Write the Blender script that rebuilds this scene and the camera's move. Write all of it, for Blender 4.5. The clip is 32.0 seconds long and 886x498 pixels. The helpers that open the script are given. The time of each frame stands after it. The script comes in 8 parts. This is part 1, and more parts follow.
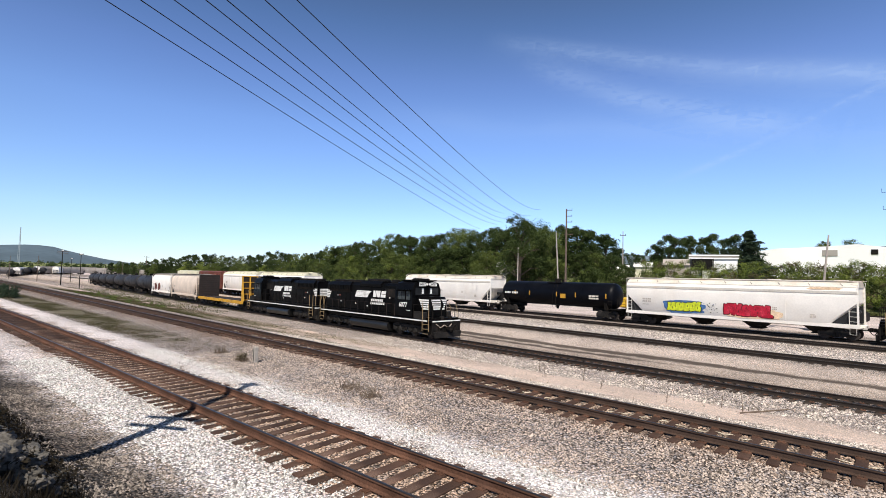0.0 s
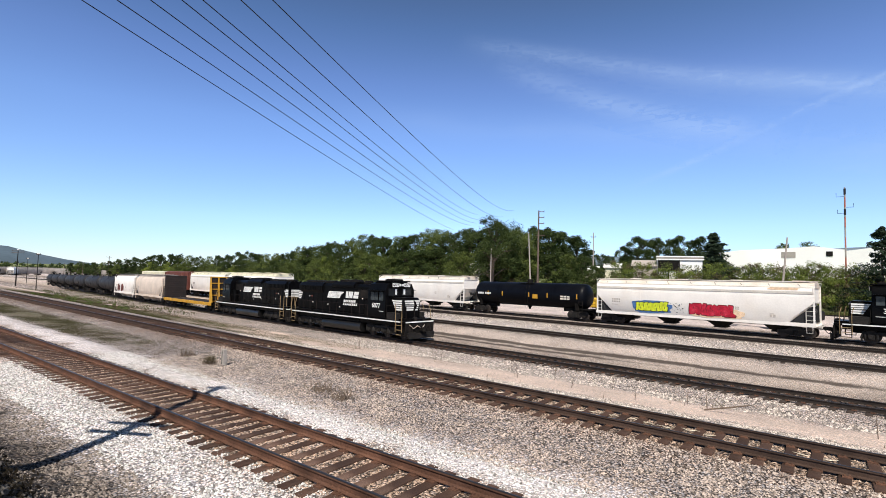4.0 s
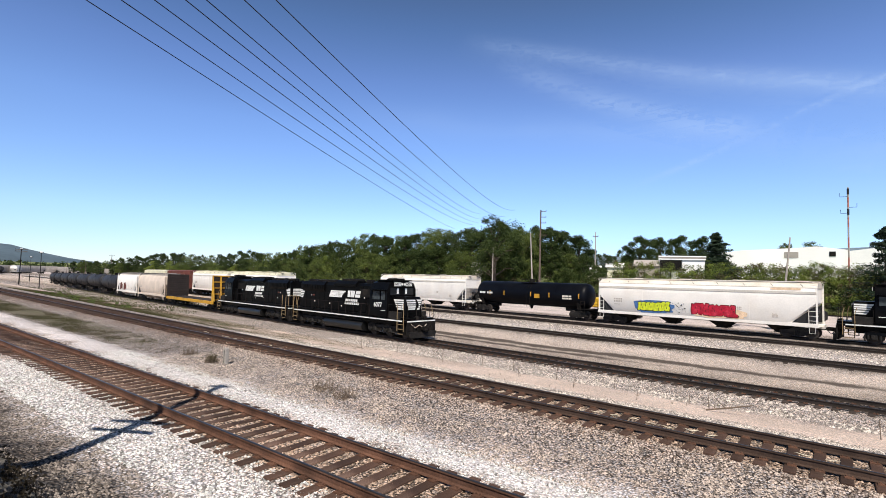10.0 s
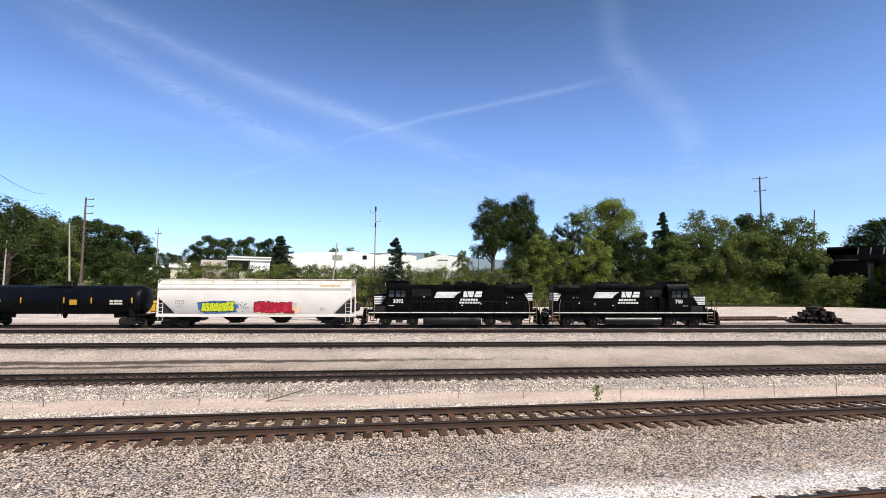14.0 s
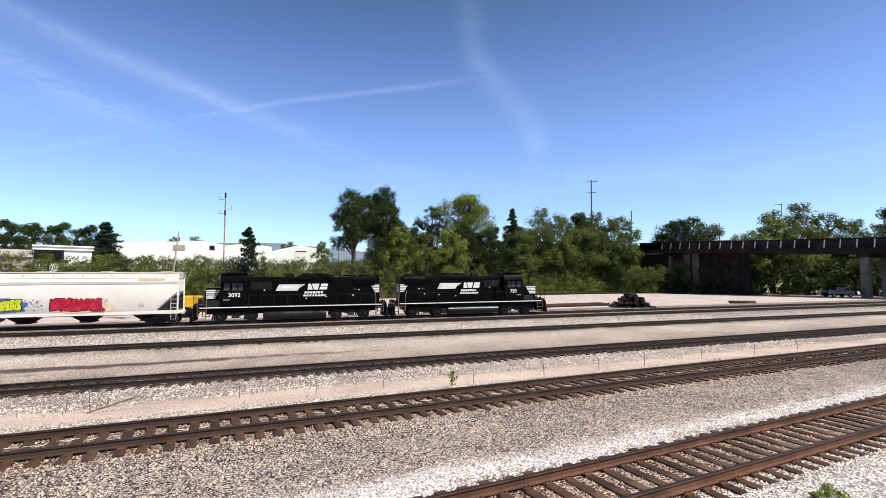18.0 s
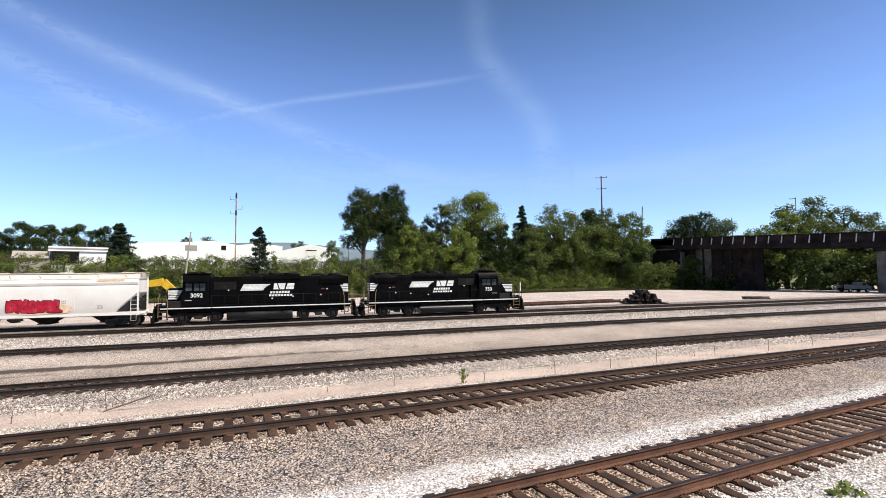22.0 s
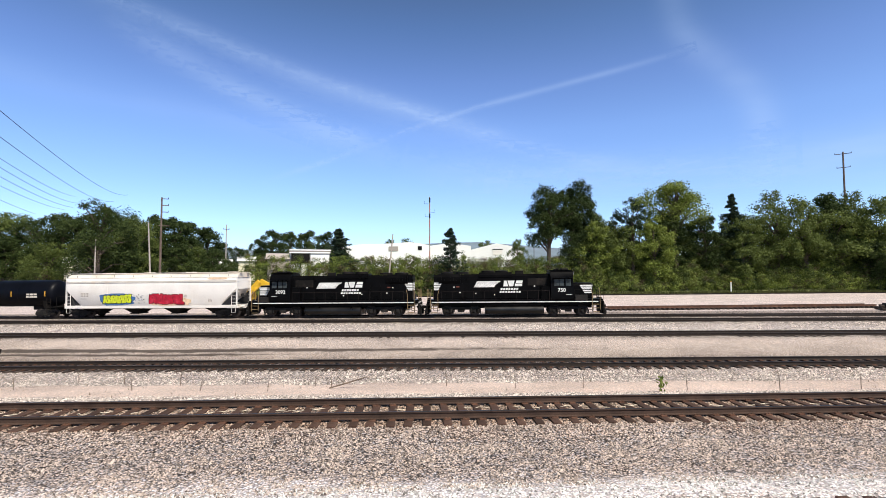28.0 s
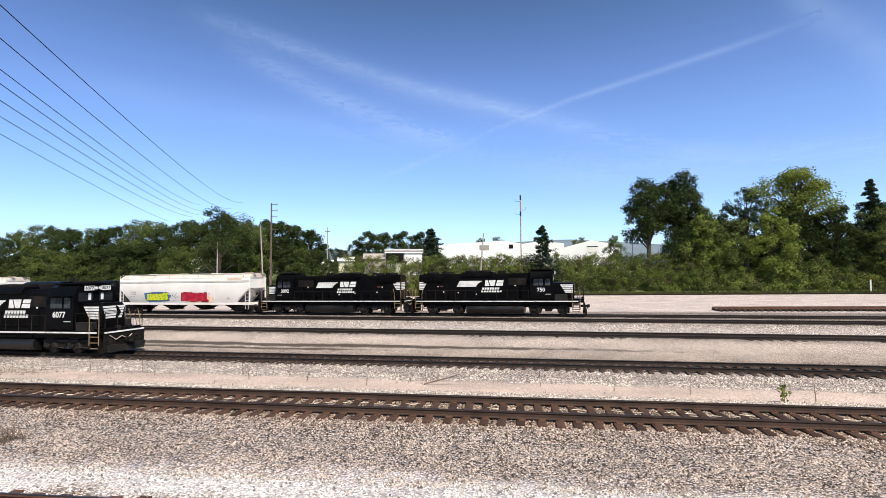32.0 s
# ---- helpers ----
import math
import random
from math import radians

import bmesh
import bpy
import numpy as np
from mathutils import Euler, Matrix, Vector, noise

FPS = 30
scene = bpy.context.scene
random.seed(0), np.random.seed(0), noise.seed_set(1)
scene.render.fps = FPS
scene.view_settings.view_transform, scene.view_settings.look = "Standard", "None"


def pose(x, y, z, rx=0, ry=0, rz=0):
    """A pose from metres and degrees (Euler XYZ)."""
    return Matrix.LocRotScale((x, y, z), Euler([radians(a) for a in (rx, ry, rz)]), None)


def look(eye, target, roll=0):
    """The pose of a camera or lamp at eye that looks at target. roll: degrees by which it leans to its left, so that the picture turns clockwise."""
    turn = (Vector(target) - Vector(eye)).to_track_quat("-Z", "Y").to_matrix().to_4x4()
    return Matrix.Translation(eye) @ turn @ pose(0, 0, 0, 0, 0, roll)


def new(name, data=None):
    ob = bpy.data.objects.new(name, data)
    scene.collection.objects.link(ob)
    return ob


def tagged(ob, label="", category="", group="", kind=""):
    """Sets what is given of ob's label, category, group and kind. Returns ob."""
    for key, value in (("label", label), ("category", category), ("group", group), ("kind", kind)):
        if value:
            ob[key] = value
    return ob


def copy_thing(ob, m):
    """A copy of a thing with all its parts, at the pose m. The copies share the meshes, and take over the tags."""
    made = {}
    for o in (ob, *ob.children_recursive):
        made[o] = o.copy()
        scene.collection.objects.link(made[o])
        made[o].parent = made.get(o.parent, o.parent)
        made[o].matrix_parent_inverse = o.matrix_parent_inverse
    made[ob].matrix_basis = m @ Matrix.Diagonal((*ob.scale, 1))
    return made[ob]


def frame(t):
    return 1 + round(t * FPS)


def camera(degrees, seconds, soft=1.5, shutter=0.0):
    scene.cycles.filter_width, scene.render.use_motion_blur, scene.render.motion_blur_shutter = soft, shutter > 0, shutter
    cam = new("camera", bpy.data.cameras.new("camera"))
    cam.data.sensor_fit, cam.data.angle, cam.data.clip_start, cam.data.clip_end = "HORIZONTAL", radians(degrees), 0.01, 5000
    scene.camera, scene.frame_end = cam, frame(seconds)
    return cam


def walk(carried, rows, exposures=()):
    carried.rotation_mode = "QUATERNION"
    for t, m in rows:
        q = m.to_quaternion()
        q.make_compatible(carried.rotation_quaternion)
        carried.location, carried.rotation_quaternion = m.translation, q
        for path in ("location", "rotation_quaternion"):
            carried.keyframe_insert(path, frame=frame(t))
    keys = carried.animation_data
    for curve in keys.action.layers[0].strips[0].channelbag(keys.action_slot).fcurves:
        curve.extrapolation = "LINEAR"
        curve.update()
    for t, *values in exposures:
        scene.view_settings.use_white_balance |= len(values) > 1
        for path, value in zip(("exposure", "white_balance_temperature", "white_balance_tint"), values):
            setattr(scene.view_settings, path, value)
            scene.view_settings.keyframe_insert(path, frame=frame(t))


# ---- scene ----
cam = camera(84.5, 32.0, soft=0.55)
PATH = [
    (0, pose(0, 0, 4.25, 93.01, -1.62, 39.29)),
    (0.5, pose(0, 0, 4.25, 93.06, -1.63, 38.49)),
    (1, pose(0, 0, 4.25, 93.07, -1.59, 37.91)),
    (1.5, pose(0, 0, 4.25, 93.10, -1.56, 37.44)),
    (2, pose(0, 0, 4.25, 93.12, -1.53, 36.93)),
    (2.5, pose(0, 0, 4.25, 93.16, -1.52, 36.52)),
    (3, pose(0, 0, 4.25, 93.19, -1.58, 36.26)),
    (3.5, pose(0, 0, 4.25, 93.20, -1.61, 36.13)),
    (5.5, pose(0, 0, 4.25, 93.10, -1.76, 36.38)),
    (12, pose(0, 0, 4.25, 93.10, -1.76, 36.38)),
    (12.5, pose(0, 0, 4.25, 93.22, -1.72, 35.22)),
    (13, pose(0, 0, 4.25, 93.73, -1.50, 28.45)),
    (13.5, pose(0, 0, 4.25, 94.19, -0.94, 11.20)),
    (14, pose(0, 0, 4.25, 94.20, -0.66, -11.36)),
    (14.5, pose(0, 0, 4.25, 93.95, -0.03, -28.86)),
    (16.5, pose(0, 0, 4.25, 93.30, -0.01, -28.09)),
    (17, pose(0, 0, 4.25, 93.32, -0.05, -27.68)),
    (17.5, pose(0, 0, 4.25, 93.31, -0.13, -27.58)),
    (18, pose(0, 0, 4.25, 93.36, -0.23, -27.58)),
    (18.5, pose(0, 0, 4.25, 93.41, -0.27, -27.56)),
    (19, pose(0, 0, 4.25, 93.42, -0.24, -27.57)),
    (19.5, pose(0, 0, 4.25, 93.42, -0.22, -27.68)),
    (20, pose(0, 0, 4.25, 93.37, -0.11, -27.78)),
    (20.5, pose(0, 0, 4.25, 93.26, 0.05, -27.78)),
    (21, pose(0, 0, 4.25, 93.19, 0.20, -27.62)),
    (21.5, pose(0, 0, 4.25, 93.13, 0.20, -27.18)),
    (22, pose(0, 0, 4.25, 93.11, 0.23, -26.43)),
    (22.5, pose(0, 0, 4.25, 93.08, 0.23, -25.16)),
    (23, pose(0, 0, 4.25, 93.11, 0.23, -23.35)),
    (23.5, pose(0, 0, 4.25, 93.12, 0.17, -21.23)),
    (24, pose(0, 0, 4.25, 93.09, 0.12, -18.86)),
    (24.5, pose(0, 0, 4.25, 93.05, 0.01, -16.99)),
    (25, pose(0, 0, 4.25, 93.05, 0.03, -15.15)),
    (25.5, pose(0, 0, 4.25, 93.04, 0.04, -13.38)),
    (27.5, pose(0, 0, 4.25, 92.97, -0.01, -6.31)),
    (28, pose(0, 0, 4.25, 92.96, 0.10, -4.91)),
    (28.5, pose(0, 0, 4.25, 92.99, 0.21, -3.64)),
    (29, pose(0, 0, 4.25, 92.99, 0.40, -2.37)),
    (29.5, pose(0, 0, 4.25, 92.98, 0.20, -1.07)),
    (30, pose(0, 0, 4.25, 93.01, 0.25, 0.16)),
    (30.5, pose(0, 0, 4.25, 93.00, 0.21, 1.40)),
    (31, pose(0, 0, 4.25, 92.99, 0.23, 2.70)),
    (31.5, pose(0, 0, 4.25, 92.95, 0.24, 4.14)),
    (32, pose(0, 0, 4.25, 92.85, 0.36, 5.77)),
]
walk(cam, PATH, exposures=((0, 0.15), (12, 0.15), (14.5, 0.26), (32, 0.25)))

# ---- light ----
SUN_TO = Vector((0.56, -0.83, 0.0)).normalized() * math.cos(radians(51)) + Vector((0, 0, math.sin(radians(51))))
scene.view_settings.exposure = 0.26
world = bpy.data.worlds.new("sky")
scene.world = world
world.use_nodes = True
wn = world.node_tree.nodes
sky = wn.new("ShaderNodeTexSky")
sky.sky_type = "NISHITA"
sky.sun_disc = False
sky.sun_elevation = radians(51)
sky.sun_rotation = math.atan2(SUN_TO.x, SUN_TO.y)
sky.altitude = 600
sky.air_density = 1.0
sky.dust_density = 0.0
sky.ozone_density = 2.5
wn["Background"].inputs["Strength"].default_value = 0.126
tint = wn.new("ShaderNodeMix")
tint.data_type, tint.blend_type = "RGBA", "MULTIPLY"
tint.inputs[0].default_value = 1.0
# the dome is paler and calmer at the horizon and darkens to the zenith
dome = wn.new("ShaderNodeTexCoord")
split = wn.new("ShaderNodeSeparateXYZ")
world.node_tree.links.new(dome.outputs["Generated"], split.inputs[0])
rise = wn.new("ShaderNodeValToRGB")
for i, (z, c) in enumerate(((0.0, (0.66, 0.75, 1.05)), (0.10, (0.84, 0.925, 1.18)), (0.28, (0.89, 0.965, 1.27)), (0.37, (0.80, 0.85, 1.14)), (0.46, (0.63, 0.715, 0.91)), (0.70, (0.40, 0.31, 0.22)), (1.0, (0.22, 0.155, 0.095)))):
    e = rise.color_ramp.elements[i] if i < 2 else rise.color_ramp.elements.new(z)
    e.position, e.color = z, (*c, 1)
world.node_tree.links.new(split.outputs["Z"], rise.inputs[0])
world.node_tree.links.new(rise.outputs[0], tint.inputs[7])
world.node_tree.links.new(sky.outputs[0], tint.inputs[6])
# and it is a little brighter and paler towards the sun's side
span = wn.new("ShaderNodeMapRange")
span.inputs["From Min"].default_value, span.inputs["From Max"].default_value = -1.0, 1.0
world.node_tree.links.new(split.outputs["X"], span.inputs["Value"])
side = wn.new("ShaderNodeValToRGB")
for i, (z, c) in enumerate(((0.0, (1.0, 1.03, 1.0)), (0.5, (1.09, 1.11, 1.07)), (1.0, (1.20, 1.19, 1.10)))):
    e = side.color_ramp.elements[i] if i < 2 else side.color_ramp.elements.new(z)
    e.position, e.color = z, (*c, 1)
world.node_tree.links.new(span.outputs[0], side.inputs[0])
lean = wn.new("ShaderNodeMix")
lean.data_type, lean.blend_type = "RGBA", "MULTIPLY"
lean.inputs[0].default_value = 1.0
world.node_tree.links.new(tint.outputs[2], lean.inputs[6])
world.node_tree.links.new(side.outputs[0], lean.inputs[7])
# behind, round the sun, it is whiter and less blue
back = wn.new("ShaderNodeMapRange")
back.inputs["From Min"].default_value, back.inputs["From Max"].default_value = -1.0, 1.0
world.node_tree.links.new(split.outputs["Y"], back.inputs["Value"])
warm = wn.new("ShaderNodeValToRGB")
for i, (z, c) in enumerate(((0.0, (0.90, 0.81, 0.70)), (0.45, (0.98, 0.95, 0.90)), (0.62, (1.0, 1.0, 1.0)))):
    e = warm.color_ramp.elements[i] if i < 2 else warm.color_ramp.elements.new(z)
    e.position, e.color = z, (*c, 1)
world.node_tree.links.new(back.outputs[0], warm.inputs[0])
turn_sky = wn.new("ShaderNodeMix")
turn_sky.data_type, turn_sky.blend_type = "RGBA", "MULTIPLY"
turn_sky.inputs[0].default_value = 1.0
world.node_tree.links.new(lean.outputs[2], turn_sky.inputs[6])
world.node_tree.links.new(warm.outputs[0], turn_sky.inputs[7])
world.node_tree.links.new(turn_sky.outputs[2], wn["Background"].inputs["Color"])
sun = new("sun", bpy.data.lights.new("sun", "SUN"))
sun.data.energy = 5.0
sun.data.angle = radians(0.53)
sun.data.color = (1.0, 0.93, 0.83)
sun.matrix_world = look(SUN_TO * 50, (0, 0, 0))

# ---- materials ----


def mat(name, colour, rough=0.7, metal=0.0, spread=0.25, scale=3.0, fine=40.0, bump=0.0, stain=None, stain_amount=0.5, coat=0.0, per_object=0.0, spec=0.3):
    """A surface with two scales of colour variation, optional stains of a second colour and a fine relief."""
    m = bpy.data.materials.new(name)
    m.use_nodes = True
    nt = m.node_tree
    b = nt.nodes["Principled BSDF"]
    b.inputs["Roughness"].default_value = rough
    b.inputs["Metallic"].default_value = metal
    if coat:
        b.inputs["Coat Weight"].default_value = coat
    b.inputs["Specular IOR Level"].default_value = spec
    tc = nt.nodes.new("ShaderNodeTexCoord")

    def tex(s, detail=3.0):
        n = nt.nodes.new("ShaderNodeTexNoise")
        n.inputs["Scale"].default_value = s
        n.inputs["Detail"].default_value = detail
        nt.links.new(tc.outputs["Object"], n.inputs["Vector"])
        return n.outputs["Fac"]

    def ramp(fac, lo, hi, a, z):
        r = nt.nodes.new("ShaderNodeMapRange")
        r.inputs["From Min"].default_value, r.inputs["From Max"].default_value = lo, hi
        r.inputs["To Min"].default_value, r.inputs["To Max"].default_value = a, z
        nt.links.new(fac, r.inputs["Value"])
        return r.outputs["Result"]

    def mix(kind, fac, a, c):
        x = nt.nodes.new("ShaderNodeMix")
        x.data_type, x.blend_type = "RGBA", kind
        for value, slot in ((fac, 0), (a, 6), (c, 7)):
            if isinstance(value, bpy.types.NodeSocket):
                nt.links.new(value, x.inputs[slot])
            else:
                x.inputs[slot].default_value = value
        return x.outputs[2]

    def grey(fac):
        c = nt.nodes.new("ShaderNodeCombineColor")
        for i in range(3):
            nt.links.new(fac, c.inputs[i])
        return c.outputs[0]

    base = (*colour, 1.0)
    big = tex(scale)
    col = base
    if stain:
        col = mix("MIX", ramp(tex(scale * 0.6, 5.0), 0.5, 0.72, 0.0, stain_amount), base, (*stain, 1.0))
    col = mix("MULTIPLY", 1.0, col, grey(ramp(big, 0.3, 0.7, 1 - spread, 1 + spread)))
    small = tex(fine, 2.0)
    col = mix("MULTIPLY", 1.0, col, grey(ramp(small, 0.3, 0.7, 1 - spread * 0.7, 1 + spread * 0.7)))
    if per_object:
        oi = nt.nodes.new("ShaderNodeObjectInfo")
        col = mix("MULTIPLY", 1.0, col, grey(ramp(oi.outputs["Random"], 0, 1, 1 - per_object, 1 + per_object)))
    nt.links.new(col, b.inputs["Base Color"])
    nt.links.new(ramp(big, 0.3, 0.7, max(rough - 0.1, 0.02), min(rough + 0.1, 1)), b.inputs["Roughness"])
    if bump:
        bp = nt.nodes.new("ShaderNodeBump")
        bp.inputs["Strength"].default_value = 0.6
        bp.inputs["Distance"].default_value = bump
        nt.links.new(small, bp.inputs["Height"])
        nt.links.new(bp.outputs[0], b.inputs["Normal"])
    return m


def foliage(name, dark, light, rough=0.55):
    """Leaves whose tint differs from leaf to leaf and from clump to clump, and that let some light through."""
    m = bpy.data.materials.new(name)
    m.use_nodes = True
    nt = m.node_tree
    b = nt.nodes["Principled BSDF"]
    b.inputs["Roughness"].default_value = rough
    b.inputs["Specular IOR Level"].default_value = 0.12
    geo = nt.nodes.new("ShaderNodeNewGeometry")
    oi = nt.nodes.new("ShaderNodeObjectInfo")
    tc = nt.nodes.new("ShaderNodeTexCoord")
    n = nt.nodes.new("ShaderNodeTexNoise")
    n.inputs["Scale"].default_value = 0.45
    nt.links.new(tc.outputs["Object"], n.inputs["Vector"])
    add = nt.nodes.new("ShaderNodeMath")
    add.operation = "MULTIPLY_ADD"
    add.inputs[1].default_value = 0.40
    nt.links.new(geo.outputs["Random Per Island"], add.inputs[0])
    sub = nt.nodes.new("ShaderNodeMath")
    sub.operation = "MULTIPLY_ADD"
    sub.inputs[1].default_value = 0.35
    nt.links.new(oi.outputs["Random"], sub.inputs[0])
    sub2 = nt.nodes.new("ShaderNodeMath")
    sub2.operation = "SUBTRACT"
    sub2.inputs[1].default_value = 0.34
    nt.links.new(n.outputs["Fac"], sub2.inputs[0])
    nt.links.new(sub2.outputs[0], sub.inputs[2])
    nt.links.new(sub.outputs[0], add.inputs[2])
    cr = nt.nodes.new("ShaderNodeValToRGB")
    cr.color_ramp.elements[0].color = (*dark, 1)
    cr.color_ramp.elements[1].color = (*light, 1)
    nt.links.new(add.outputs[0], cr.inputs[0])
    nt.links.new(cr.outputs[0], b.inputs["Base Color"])
    tr = nt.nodes.new("ShaderNodeBsdfTranslucent")
    nt.links.new(cr.outputs[0], tr.inputs["Color"])
    mx = nt.nodes.new("ShaderNodeMixShader")
    mx.inputs[0].default_value = 0.3
    nt.links.new(b.outputs[0], mx.inputs[1])
    nt.links.new(tr.outputs[0], mx.inputs[2])
    nt.links.new(mx.outputs[0], nt.nodes["Material Output"].inputs["Surface"])
    return m


def ballast(name, zones):
    """Crushed stone and soil. zones: (distance across the tracks, colour, stone contrast), blended in a ramp with an uneven edge."""
    m = bpy.data.materials.new(name)
    m.use_nodes = True
    nt = m.node_tree
    b = nt.nodes["Principled BSDF"]
    b.inputs["Roughness"].default_value = 0.95
    b.inputs["Specular IOR Level"].default_value = 0.2
    tc = nt.nodes.new("ShaderNodeTexCoord")

    def math_node(op, a, c=None, d=None):
        n = nt.nodes.new("ShaderNodeMath")
        n.operation = op
        for i, v in enumerate((a, c, d)):
            if v is None:
                continue
            if isinstance(v, bpy.types.NodeSocket):
                nt.links.new(v, n.inputs[i])
            else:
                n.inputs[i].default_value = v
        return n.outputs[0]

    def noise_node(s, detail=3.0, rough=0.6):
        n = nt.nodes.new("ShaderNodeTexNoise")
        n.inputs["Scale"].default_value = s
        n.inputs["Detail"].default_value = detail
        n.inputs["Roughness"].default_value = rough
        nt.links.new(tc.outputs["Object"], n.inputs["Vector"])
        return n.outputs["Fac"]

    at = nt.nodes.new("ShaderNodeAttribute")
    at.attribute_name = "across"
    across = at.outputs["Fac"]
    edge = math_node("MULTIPLY_ADD", math_node("SUBTRACT", noise_node(0.45, 4.0), 0.5), 2.2, across)
    edge = math_node("MULTIPLY_ADD", math_node("SUBTRACT", noise_node(3.0, 3.0), 0.5), 0.7, edge)
    pos = math_node("DIVIDE", edge, 130.0)
    cr = nt.nodes.new("ShaderNodeValToRGB")
    el = cr.color_ramp.elements
    for i, (v, c, *stony) in enumerate(zones):
        e = el[i] if i < 2 else el.new(v / 130.0)
        e.position = v / 130.0
        e.color = (*c, stony[0] if stony else 1.0)
    nt.links.new(pos, cr.inputs[0])
    vor = nt.nodes.new("ShaderNodeTexVoronoi")
    vor.inputs["Scale"].default_value = 19.0
    nt.links.new(tc.outputs["Object"], vor.inputs["Vector"])
    cell = nt.nodes.new("ShaderNodeSeparateColor")
    nt.links.new(vor.outputs["Color"], cell.inputs[0])
    stone = nt.nodes.new("ShaderNodeMapRange")
    stone.inputs["To Min"].default_value, stone.inputs["To Max"].default_value = 0.36, 1.64
    nt.links.new(cell.outputs[0], stone.inputs["Value"])
    # shade between the stones, painted as dark rims round each cell
    gap_shade = nt.nodes.new("ShaderNodeMapRange")
    gap_shade.inputs["From Min"].default_value, gap_shade.inputs["From Max"].default_value = 0.34, 0.70
    gap_shade.inputs["To Min"].default_value, gap_shade.inputs["To Max"].default_value = 1.12, 0.10
    nt.links.new(vor.outputs["Distance"], gap_shade.inputs["Value"])
    patch = nt.nodes.new("ShaderNodeMapRange")
    patch.inputs["From Min"].default_value, patch.inputs["From Max"].default_value = 0.3, 0.7
    patch.inputs["To Min"].default_value, patch.inputs["To Max"].default_value = 0.8, 1.2
    nt.links.new(noise_node(0.25, 6.0), patch.inputs["Value"])
    grain = math_node("SUBTRACT", math_node("MULTIPLY", stone.outputs[0], gap_shade.outputs[0]), 1.0)
    fac = math_node("MULTIPLY", math_node("MULTIPLY_ADD", grain, cr.outputs["Alpha"], 1.0), patch.outputs[0])
    cc = nt.nodes.new("ShaderNodeCombineColor")
    for i in range(3):
        nt.links.new(fac, cc.inputs[i])
    mx = nt.nodes.new("ShaderNodeMix")
    mx.data_type, mx.blend_type = "RGBA", "MULTIPLY"
    mx.inputs[0].default_value = 1.0
    nt.links.new(cr.outputs[0], mx.inputs[6])
    nt.links.new(cc.outputs[0], mx.inputs[7])
    # stones of warm and of cool grey lie side by side
    hue = nt.nodes.new("ShaderNodeValToRGB")
    hue.color_ramp.elements[0].color, hue.color_ramp.elements[1].color = (1.12, 1.0, 0.90, 1), (0.90, 0.99, 1.14, 1)
    nt.links.new(cell.outputs[1], hue.inputs[0])
    tone = nt.nodes.new("ShaderNodeMix")
    tone.data_type, tone.blend_type = "RGBA", "MULTIPLY"
    nt.links.new(cr.outputs["Alpha"], tone.inputs[0])
    nt.links.new(mx.outputs[2], tone.inputs[6])
    nt.links.new(hue.outputs[0], tone.inputs[7])

    def stain(attribute, colour, scale, lo, hi, last):
        at2 = nt.nodes.new("ShaderNodeAttribute")
        at2.attribute_name = attribute
        wet = math_node("MULTIPLY_ADD", math_node("SUBTRACT", noise_node(scale, 5.0, 0.7), 0.5), 1.1, at2.outputs["Fac"])
        r = nt.nodes.new("ShaderNodeMapRange")
        r.inputs["From Min"].default_value, r.inputs["From Max"].default_value = lo, hi
        r.inputs["To Max"].default_value = 0.9
        nt.links.new(wet, r.inputs["Value"])
        k = nt.nodes.new("ShaderNodeMix")
        k.data_type = "RGBA"
        k.inputs[7].default_value = (*colour, 1)
        nt.links.new(r.outputs[0], k.inputs[0])
        nt.links.new(last, k.inputs[6])
        return k.outputs[2]
    top = stain("turf", (0.105, 0.092, 0.050), 1.6, 0.35, 0.85, tone.outputs[2])
    top = stain("damp", (0.060, 0.045, 0.036), 0.9, 0.22, 0.62, top)
    nt.links.new(top, b.inputs["Base Color"])
    bp = nt.nodes.new("ShaderNodeBump")
    bp.inputs["Strength"].default_value = 0.9
    bp.inputs["Distance"].default_value = 0.03
    inv = math_node("MULTIPLY", vor.outputs["Distance"], -1.0)
    nt.links.new(inv, bp.inputs["Height"])
    nt.links.new(bp.outputs[0], b.inputs["Normal"])
    return m


